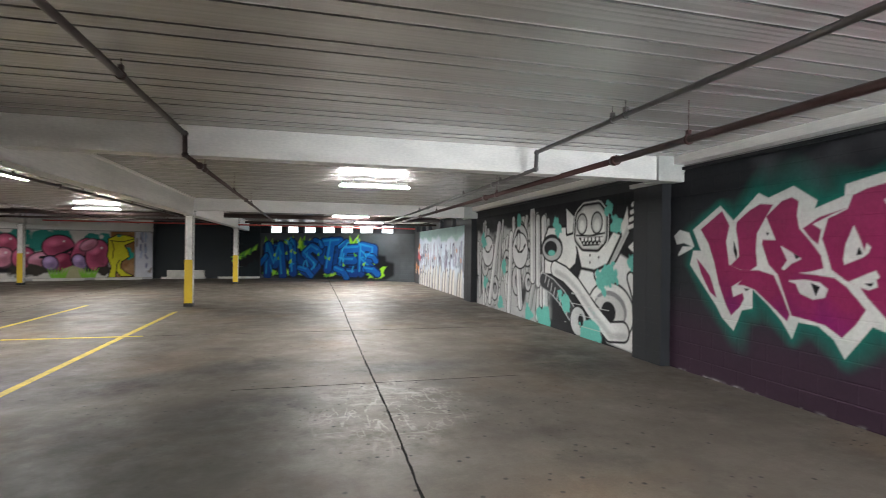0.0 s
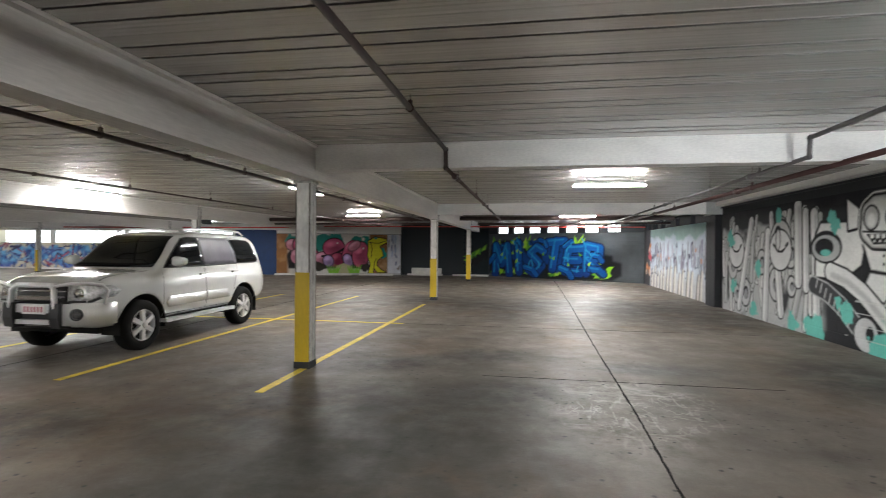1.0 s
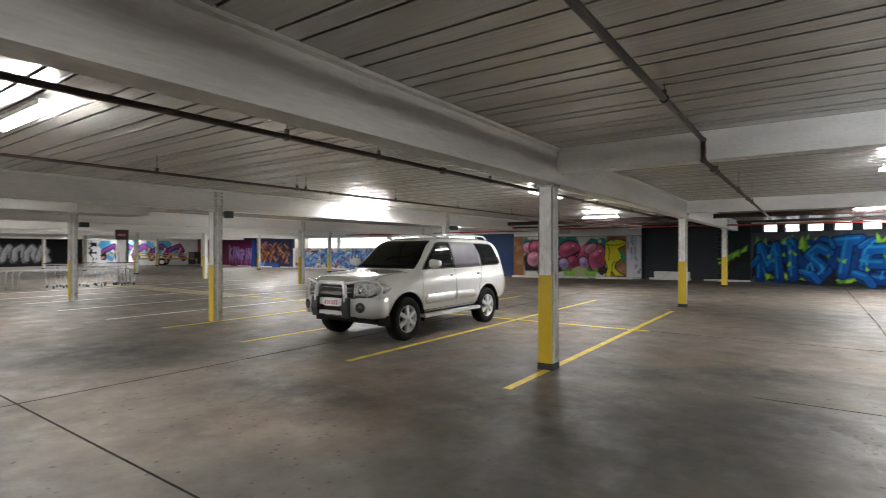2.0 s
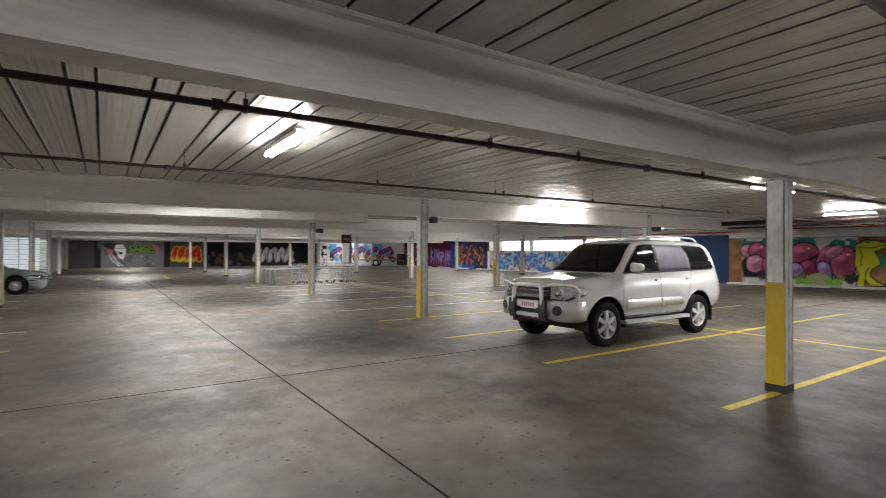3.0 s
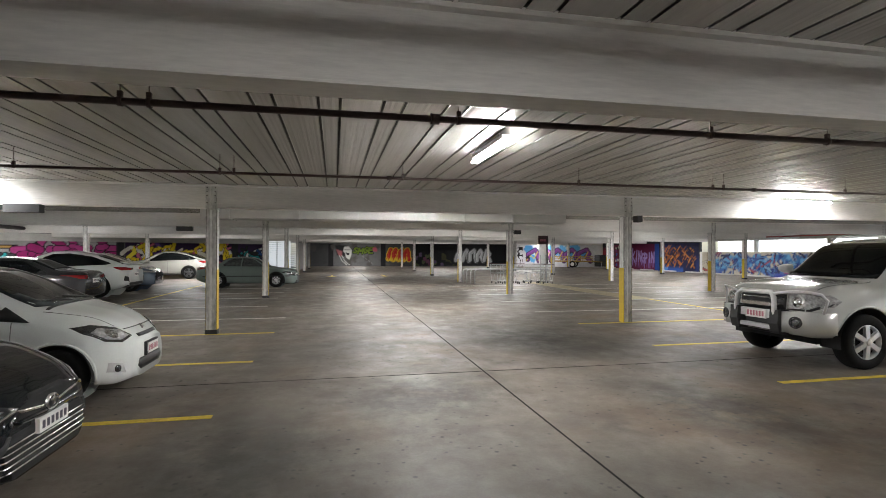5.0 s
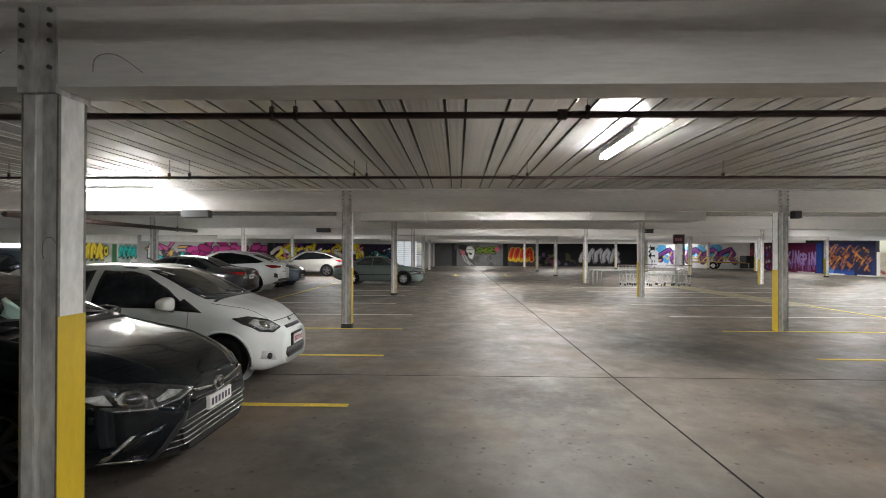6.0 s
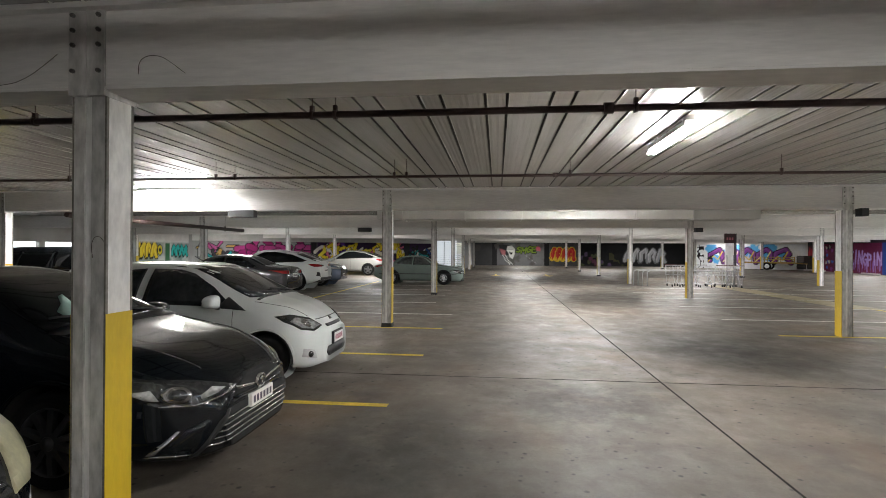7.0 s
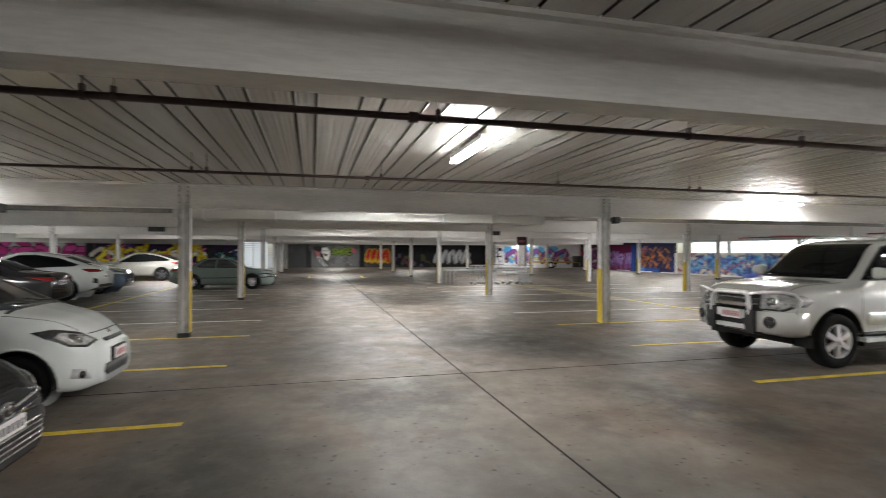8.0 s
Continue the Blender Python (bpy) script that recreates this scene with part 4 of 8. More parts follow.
    # hand with dark fingers at the pier
    c.poly(p([(7.45, 2.5), (7.12, 2.55), (7.12, 1.95), (7.4, 1.95)]), INK, 0.02)
    for k in range(4):
        c.stroke(p([(7.42 - 0.03 * k, 2.02 + 0.12 * k), (7.14, 2.08 + 0.12 * k)]), 0.07, BONE)
    c.poly(p([(7.4, 1.7), (7.13, 1.85), (7.13, 1.55)]), BONE, 0.02)
    c.outlined(p([(7.35, 1.2), (7.2, 0.9), (7.18, 0.6)]), 0.16, BONE, INK, 0.04)
    for a, b, r in ((8.5, 0.17, 0.32), (8.75, 0.06, 0.22), (10.42, 0.12, 0.3), (10.7, 0.2, 0.2), (11.3, 0.16, 0.22), (13.13, 0.2, 0.2), (9.49, 0.55, 0.2), (9.75, 0.72, 0.12), (8.15, 1.12, 0.24), (7.9, 1.22, 0.2), (7.79, 2.07, 0.17), (8.0, 2.37, 0.13), (11.9, 2.38, 0.17), (9.95, 2.2, 0.15), (9.85, 2.05, 0.14), (14.6, 1.9, 0.25), (14.4, 0.7, 0.2), (7.3, 1.45, 0.15), (12.9, 1.2, 0.2)):
        c.blot(*q(a, b), r, mint, 0.18)
    # mortar catching light near the floor
    c.lay((np.abs(c.v / 0.2 - np.round(c.v / 0.2)) * 0.2 < 0.012) * (c.v < 0.95) * (c.v > 0.1) * (c.u > 5.6) * (c.field(0.7, 2) > 0.42) * 0.6, (0.6, 0.6, 0.58))


def draw_pale_drips(c):
    """White and pale blue wash, dark drips in rows, pale legs below and a ragged green-grey top."""
    c.c[:] = (0.52, 0.59, 0.66)
    f = c.field(1.2, 3)
    c.lay((f - 0.45) * 2.5, (0.4, 0.48, 0.56))
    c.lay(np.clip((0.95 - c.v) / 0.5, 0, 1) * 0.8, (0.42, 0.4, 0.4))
    for k in range(150):
        u = c.rng.uniform(0, c.w)
        t = c.rng.choice([1.75, 1.45, 1.2]) + c.rng.uniform(-0.15, 0.15)
        col = [(0.1, 0.09, 0.14), (0.24, 0.22, 0.32), (0.36, 0.34, 0.4), (0.16, 0.14, 0.15)][c.rng.randint(4)]
        c.stroke([(u, t), (u + c.rng.uniform(-0.04, 0.04), t - c.rng.uniform(0.15, 0.5))], c.rng.uniform(0.04, 0.13), col, 0.06, 0.85)
    for k in range(15):
        u = 0.6 + k * (c.w - 0.8) / 15 + c.rng.uniform(-0.12, 0.12)
        h = c.rng.uniform(0.6, 0.95)
        c.stroke([(u - 0.16, 0), (u - 0.08, h * 0.6), (u, h)], 0.2, (0.1, 0.09, 0.09), 0.06, 0.8)
        c.stroke([(u - 0.02, 0), (u + 0.02, h * 0.6), (u + 0.1, h)], 0.17, (0.62, 0.58, 0.52), 0.06)
    for k in range(40):
        c.blot(c.rng.uniform(0, c.w), c.rng.uniform(0.5, 1.9), c.rng.uniform(0.04, 0.11), (0.05, 0.05, 0.09))
    for k in range(7):
        c.blot(c.rng.uniform(0, c.w), c.rng.uniform(1.0, 1.6), 0.1, (0.5, 0.26, 0.2))
    c.lay(np.clip((c.v - 2.02 + 0.5 * (c.field(0.5, 3) - 0.5)) / 0.12, 0, 1), (0.27, 0.4, 0.38))
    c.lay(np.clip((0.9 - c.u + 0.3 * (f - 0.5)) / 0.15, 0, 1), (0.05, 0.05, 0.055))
    for k in range(12):
        c.blot(c.rng.uniform(0.1, 0.95), c.rng.uniform(0.5, 1.9), 0.17, [(0.5, 0.2, 0.08), (0.45, 0.06, 0.1), (0.55, 0.4, 0.3)][k % 3])


def spike(c, u, v, du, dv, w, col, soft=0.03):
    """A curved flame from a root towards (du, dv)."""
    nx, ny = -dv, du
    k = w / max(1e-6, math.hypot(du, dv))
    c.poly([(u - nx * k, v - ny * k), (u + du * 0.5 - nx * k * 0.3, v + dv * 0.5 - ny * k * 0.3), (u + du, v + dv), (u + du * 0.45 + nx * k, v + dv * 0.45 + ny * k), (u + nx * k, v + ny * k)], col, 0.0, soft)


def draw_blue(c):
    """Blue interlocked letters with green flames, a black cloud at one end, on grey."""
    c.c[:] = (0.055, 0.062, 0.068)
    c.lay((c.field(1.0, 3) - 0.45) * 1.5, (0.09, 0.1, 0.105))
    mass = [(0.05, 0.25), (0.2, 1.7), (0.9, 1.95), (2.6, 1.9), (4.2, 1.95), (5.6, 1.8), (6.0, 1.55), (6.6, 1.5), (6.65, 1.25), (7.05, 1.2), (7.1, 0.95), (7.5, 0.85), (7.5, 0.35), (7.1, 0.12), (5.2, 0.1), (3.0, 0.08), (1.0, 0.12)]
    c.poly(mass, INK, 0.08, 0.14)
    greens = [(0.24, 0.5, 0.02), (0.09, 0.3, 0.02), (0.34, 0.58, 0.04)]
    for u in (0.45, 1.25, 2.1, 2.5, 3.6, 4.5, 5.15, 5.4):
        for k in range(3):
            spike(c, u + 0.12 * k, 1.6, c.rng.uniform(-0.3, 0.35), c.rng.uniform(0.4, 0.75), 0.16, greens[k])
    for u in (0.5, 1.3, 1.5, 2.4, 3.9, 4.1, 5.3, 6.2, 6.7):
        for k in range(3):
            spike(c, u + 0.15 * k, 0.42, c.rng.uniform(-0.5, 0.35), -c.rng.uniform(0.1, 0.32), 0.16, greens[(k + 1) % 3], 0.06)
    for u, v in ((5.7, 1.2), (6.2, 1.05), (6.4, 0.8), (6.9, 0.5)):
        spike(c, u, v, 0.3, 0.25, 0.14, greens[0])
    deep, mid, hi = (0.002, 0.012, 0.06), (0.004, 0.085, 0.32), (0.012, 0.24, 0.52)
    for k in range(26):
        u = 0.5 + 6.0 * k / 26
        v = c.rng.uniform(0.4, 1.5)
        c.stroke([(u, v), (u + c.rng.uniform(-0.4, 0.4), v + c.rng.uniform(0.2, 0.5)), (u + c.rng.uniform(-0.2, 0.5), v + 0.4)], 0.3, (0.003, 0.04, 0.18), 0.1)
    c.word("MISTER", 0.3, 0.35, 6.4, 1.45, 0.4, mid, deep, 0.06, hi, 0.02, 0.16, (0.003, 0.03, 0.17))
    for a, b2, w in (((0.35, 1.2), (-0.05, 0.75), 0.25), ((2.3, 0.6), (3.0, 0.2), 0.26), ((4.4, 0.6), (5.0, 0.15), 0.3), ((3.6, 1.7), (3.2, 2.05), 0.2), ((4.6, 1.7), (5.0, 2.0), 0.2), ((6.0, 0.6), (6.7, 0.35), 0.3), ((6.1, 1.3), (6.6, 1.0), 0.24)):
        m = ((a[0] + b2[0]) / 2 + 0.1, (a[1] + b2[1]) / 2 + 0.08)
        c.outlined([a, m, b2], w, mid, deep, 0.05)
        c.stroke([(a[0] - 0.04, a[1] + 0.05), (m[0] - 0.04, m[1] + 0.05)], w * 0.25, hi, 0.05, 0.8)
    for k in range(34):
        u, v = c.rng.uniform(0.3, 6.6), c.rng.uniform(0.35, 1.85)
        b2 = c.rng.uniform(-0.3, 0.3)
        c.stroke([(u, v), (u + b2 * 0.3, v + 0.15), (u + b2, v + c.rng.uniform(0.15, 0.35))], c.rng.uniform(0.04, 0.09), [hi, deep, (0.02, 0.3, 0.56)][k % 3], 0.05, 0.8)
    for k in range(14):
        spike(c, c.rng.uniform(0.5, 6.2), c.rng.uniform(0.7, 1.5), c.rng.uniform(-0.15, 0.15), 0.18, 0.07, greens[k % 3])


def draw_green_spray(c):
    c.c[:] = (0.008, 0.013, 0.0165)
    c.lay((c.field(0.9, 3) - 0.5), (0.009, 0.014, 0.018))
    for k in range(12):
        u = c.w - 1.7 + 0.13 * k
        spike(c, u, 0.75 + 0.05 * k, c.rng.uniform(0.1, 0.4), c.rng.uniform(0.25, 0.5), 0.14, [(0.12, 0.36, 0.02), (0.04, 0.16, 0.03), (0.2, 0.45, 0.03)][k % 3], 0.08)
    for k in range(5):
        c.blot(c.w - 0.9 + 0.2 * k, 0.75 + 0.13 * k, 0.26, INK, 0.2)


def draw_pink(c):
    """Pink and plum bubble letters under a teal cloud beside a tall yellow figure on brown."""
    c.c[:] = (0.5, 0.48, 0.46)
    soil = c.field(0.4, 3)
    brown = np.clip(np.maximum((0.75 - c.u) / 0.2, (c.u - 5.1) / 0.1), 0, 1)
    c.lay(brown, (0.2, 0.09, 0.03))
    c.lay(brown * np.clip((soil - 0.5) * 2.5, 0, 1), (0.36, 0.22, 0.12))
    pink, rose, wine, lilac, teal = (0.52, 0.2, 0.28), (0.42, 0.07, 0.15), (0.26, 0.025, 0.07), (0.3, 0.2, 0.4), (0.02, 0.2, 0.17)
    for u, v, r in ((0.9, 1.75, 0.4), (1.7, 1.85, 0.45), (2.6, 1.8, 0.55), (3.3, 1.75, 0.55), (4.5, 1.8, 0.4), (5.0, 1.75, 0.35)):
        c.blot(u, v, r, teal, 0.15)

    def bubble(u, v, ru, rv, col, tilt=0.0, glint=True):
        c.oval(u, v, ru + 0.06, rv + 0.06, INK, 0.04, tilt)
        c.oval(u, v, ru, rv, col, 0.04, tilt)
        c.oval(u + 0.08, v - 0.12, ru * 0.7, rv * 0.6, tuple(0.55 * q for q in col), 0.3, tilt)
        c.oval(u - ru * 0.3, v + rv * 0.4, ru * 0.45, rv * 0.28, tuple(min(0.7, 1.5 * q + 0.06) for q in col), 0.18, tilt)
        if glint:
            c.oval(u + ru * 0.35, v + rv * 0.5, 0.05, 0.05, (0.7, 0.62, 0.62), 0.03)
    c.poly([(0.7, 0.3), (0.6, 1.0), (1.0, 1.6), (2.2, 1.3), (2.4, 0.6), (3.6, 0.9), (4.2, 1.6), (4.9, 1.7), (5.1, 0.3)], INK, 0.05, 0.08)
    bubble(0.85, 1.6, 0.32, 0.3, pink)
    bubble(1.3, 1.55, 0.38, 0.45, rose, 0.4)
    bubble(1.15, 0.95, 0.36, 0.42, pink, -0.3)
    bubble(1.9, 0.9, 0.4, 0.5, rose)
    bubble(2.5, 0.85, 0.45, 0.32, pink, 0.3, False)
    bubble(3.15, 1.45, 0.58, 0.5, rose, 0.15)
    c.stroke([(2.5, 0.95), (3.1, 1.0), (3.9, 1.5)], 0.12, INK, 0.03)
    bubble(3.3, 0.75, 0.42, 0.36, wine, 0.6, False)
    bubble(2.85, 0.7, 0.26, 0.3, lilac, 0.2, False)
    bubble(4.0, 1.3, 0.26, 0.6, rose, -0.5)
    bubble(3.95, 0.75, 0.24, 0.34, lilac, 0.4, False)
    bubble(4.65, 1.05, 0.45, 0.72, rose, -0.1)
    bubble(4.3, 1.55, 0.36, 0.2, pink, 0.6, False)
    for u in (1.6, 2.1, 2.4, 4.95):
        c.blot(u, 0.35, 0.3, (0.03, 0.025, 0.02))
    c.poly([(3.2, 0), (3.35, 0.4), (3.7, 0.55), (4.1, 0.4), (4.25, 0)], (0.3, 0.29, 0.17), 0.02, 0.05)
    for u in (3.15, 4.3):
        for k in range(7):
            spike(c, u - 0.2 + 0.07 * k, 0.0, -0.2 + 0.07 * k, 0.5, 0.06, (0.16, 0.38, 0.03), 0.03)
    c.blot(5.75, 1.15, 0.42, (0.02, 0.24, 0.2), 0.2)
    yel = (0.52, 0.5, 0.02)
    fig = [(5.1, 0), (5.22, 0.5), (5.06, 1.0), (5.1, 1.85), (5.3, 1.95), (5.45, 2.05), (5.75, 2.02), (6.1, 1.92), (6.16, 1.78), (5.7, 1.55), (5.85, 1.3), (5.92, 1.0), (5.6, 0.75), (5.55, 0.45), (5.8, 0.2), (6.1, 0.05), (5.6, 0.06), (5.4, 0.35), (5.35, 0.0)]
    c.poly(fig, INK, 0.045)
    c.poly(fig, yel, 0.0)
    c.stroke([(5.25, 0.9), (5.3, 1.4), (5.22, 1.75)], 0.04, INK)
    c.stroke([(5.15, 1.75), (5.7, 1.72), (6.1, 1.86)], 0.04, INK)
    c.stroke([(5.4, 0.15), (5.42, 0.6), (5.55, 0.85)], 0.04, INK)
    c.oval(5.5, 2.0, 0.1, 0.06, (0.05, 0.2, 0.15))


def draw_lavender(c):
    c.c[:] = (0.5, 0.5, 0.56)
    for k in range(16):
        u, v = c.rng.uniform(0, c.w), c.rng.uniform(0.1, 2.2)
        c.stroke([(u, v), (u + c.rng.uniform(-0.1, 0.1), v + c.rng.uniform(-0.5, 0.5))], 0.08, [(0.15, 0.15, 0.25), (0.3, 0.35, 0.5), (0.2, 0.16, 0.14)][k % 3], 0.06)


def tangle(c, n, cols, wmin=0.15, wmax=0.4, u0=0, u1=None, v0=0.1, v1=None, line=INK, edge=0.05):
    """Crossing bold strokes and wedges in the given colours."""
    u1, v1 = u1 or c.w, v1 or c.h - 0.1
    for k in range(n):
        u, v = c.rng.uniform(u0, u1), c.rng.uniform(v0, v1)
        a = c.rng.uniform(0, 2 * math.pi)
        r = c.rng.uniform(0.3, 0.8)
        m = (u + 0.5 * r * math.cos(a) + c.rng.uniform(-0.15, 0.15), v + 0.5 * r * math.sin(a))
        e = (u + r * math.cos(a + c.rng.uniform(-0.6, 0.6)), v + r * math.sin(a))
        c.outlined([(u, v), m, e], c.rng.uniform(wmin, wmax), cols[k % len(cols)], line, edge)


def draw_sky_tangle(c):
    c.c[:] = (0.5, 0.45, 0.36)
    tangle(c, 40, [(0.4, 0.32, 0.22), (0.06, 0.05, 0.05), (0.5, 0.45, 0.38), (0.35, 0.07, 0.07)], 0.06, 0.16, edge=0.02)
    f1, f2 = c.field(0.8, 3), c.field(0.35, 3)
    mass = np.clip((f1 - 0.36) * 9, 0, 1) * np.clip((c.u - 0.9) / 0.5, 0, 1) * np.clip((c.w - 0.8 - c.u) / 0.5, 0, 1) * np.clip((1.62 - c.v) / 0.15, 0, 1)
    c.lay(mass, (0.06, 0.19, 0.42))
    c.lay(mass * np.clip((f2 - 0.5) * 6, 0, 1), (0.14, 0.36, 0.62))
    c.lay(mass * np.clip((0.42 - f2) * 8, 0, 1), (0.03, 0.06, 0.24))
    c.lay(mass * np.clip((0.5 - c.v) / 0.3, 0, 1) * 0.7, (0.06, 0.05, 0.3))
    tangle(c, 110, [(0.1, 0.2, 0.4), (0.2, 0.34, 0.5), (0.06, 0.1, 0.28), (0.28, 0.1, 0.16), (0.16, 0.24, 0.44), (0.05, 0.05, 0.1)], 0.05, 0.13, 1.0, c.w - 1.0, 0.2, 1.5, (0.02, 0.03, 0.12), 0.018)


def draw_orange_night(c):
    c.c[:] = (0.008, 0.01, 0.045)
    c.lay((c.field(1.0, 2) - 0.5) * 2, (0.012, 0.035, 0.16))
    c.lay(np.clip((0.5 - c.v) / 0.3, 0, 1) * (c.u < 3.2) * 0.8, (0.02, 0.07, 0.28))
    c.blot(c.w * 0.15, 0.3, 0.4, (0.06, 0.2, 0.5))
    for k in range(120):
        u, v = c.rng.uniform(0.1, c.w - 0.7), c.rng.uniform(0.35, 1.9)
        l = c.rng.uniform(0.3, 0.7)
        c.stroke([(u, v), (u + 0.3 * l, v + 0.45 * l), (u + 0.8 * l, v + 0.8 * l)] if k % 3 else [(u, v + 0.5 * l), (u + 0.7 * l, v)], c.rng.uniform(0.05, 0.15), [(0.3, 0.1, 0.015), (0.01, 0.006, 0.008), (0.42, 0.17, 0.03), (0.16, 0.05, 0.01), (0.012, 0.01, 0.03)][k % 5], 0.05, 0.9)


def draw_plum(c):
    """A lilac dripping word on plum, with a torn corner of other colours."""
    c.c[:] = (0.13, 0.01, 0.045)
    c.lay((c.field(0.9, 3) - 0.45) * 1.5, (0.07, 0.008, 0.045))
    lil = (0.36, 0.26, 0.55)
    c.word("KINGPIN", 3.3, 0.75, 3.6, 0.95, 0.15, lil, (0.16, 0.05, 0.18), 0.03, None, 0.0, 0.1)
    c.stroke([(3.36, 0.5), (3.38, 2.0)], 0.16, lil, 0.05)
    for k in range(30):
        u = c.rng.uniform(3.3, 6.9)
        c.stroke([(u, c.rng.uniform(0.8, 1.2)), (u, c.rng.uniform(0.1, 0.5))], c.rng.uniform(0.03, 0.09), [(0.3, 0.2, 0.48), (0.2, 0.1, 0.34)][k % 2], 0.05, 0.8)
    c.lay(np.clip((c.u - c.w + 0.7) / 0.1, 0, 1), (0.015, 0.05, 0.22))
    c.lay(np.clip((1.9 - c.u) / 0.05, 0, 1) * np.clip((c.u - 1.4) / 0.05, 0, 1), (0.03, 0.012, 0.02))
    for k in range(14):
        c.blot(c.rng.uniform(0.1, 1.3), c.rng.uniform(0.2, 2.2), 0.16, [(0.05, 0.1, 0.4), (0.5, 0.45, 0.4), (0.2, 0.03, 0.2), (0.02, 0.02, 0.03)][k % 4])


def draw_fire(c):
    c.c[:] = (0.02, 0.02, 0.025)
    for k in range(12):
        u = (k + 0.5) * c.w / 12
        c.poly([(u - 0.4, 0.3), (u - 0.2, 1.2), (u - 0.3, 1.8), (u, 1.5), (u + 0.2, 2.2), (u + 0.3, 1.2), (u + 0.4, 0.3)], [(0.3, 0.015, 0.02), (0.22, 0.01, 0.03)][k % 2], 0.03)
    for k in range(9):
        u = (k + 0.5) * c.w / 9
        c.poly([(u - 0.3, 0.2), (u - 0.1, 1.0), (u, 0.7), (u + 0.15, 1.1), (u + 0.3, 0.2)], [(0.55, 0.22, 0.01), (0.6, 0.4, 0.03)][k % 2], 0.02)
    c.lay(np.clip((0.3 - c.v) / 0.1, 0, 1) * (c.field(0.5, 2) > 0.5), (0.6, 0.6, 0.58))


def draw_white_word(c):
    c.c[:] = (0.68, 0.7, 0.72)
    for k in range(16):
        c.blot(c.rng.uniform(0.8, c.w - 1), c.rng.uniform(0.9, 2.2), 0.5, (0.08, 0.32, 0.62), 0.2)
    scrawl(c, 1.0, c.w - 1.2, 0.65, 1.95, 5, 0.36, (0.15, 0.03, 0.2), INK, (0.24, 0.07, 0.3))
    for k in range(5):
        u = 1.1 + k * (c.w - 2.4) / 5
        c.stroke([(u, 0.7), (u + 0.5, 1.25), (u + 0.9, 0.9), (u + 1.3, 1.7)], 0.1, [(0.65, 0.5, 0.06), (0.7, 0.64, 0.25)][k % 2], 0.04)
    c.poly([(1.0, 1.0), (1.5, 0.9), (1.35, 1.25)], INK, 0.05)
    c.lay((np.abs(c.field(0.5, 2) - 0.5) < 0.05) * (c.u < 0.7), INK)


def scrawl(c, u0, u1, v0, v1, n, width, fill, line, light=None):
    """Plump overlapping letter-like bends that spell nothing."""
    w = (u1 - u0) / n
    for k in range(n):
        a = u0 + (k + 0.1) * w
        h = v1 - v0
        r = c.rng.rand(6)
        pts = [(a + w * 0.1 * r[0], v0 + h * 0.1), (a + w * (0.05 + 0.3 * r[1]), v0 + h * (0.55 + 0.2 * r[2])), (a + w * (0.4 + 0.3 * r[3]), v1), (a + w * 0.85, v0 + h * (0.6 + 0.2 * r[4])), (a + w * (0.5 + 0.4 * r[5]), v0 + h * 0.4), (a + w * 0.95, v0)]
        c.outlined(pts, width, fill, line, width * 0.22)
        if light is not None:
            c.stroke([(p - width * 0.15, q + width * 0.2) for p, q in pts], width * 0.25, light, 0.05, 0.8)


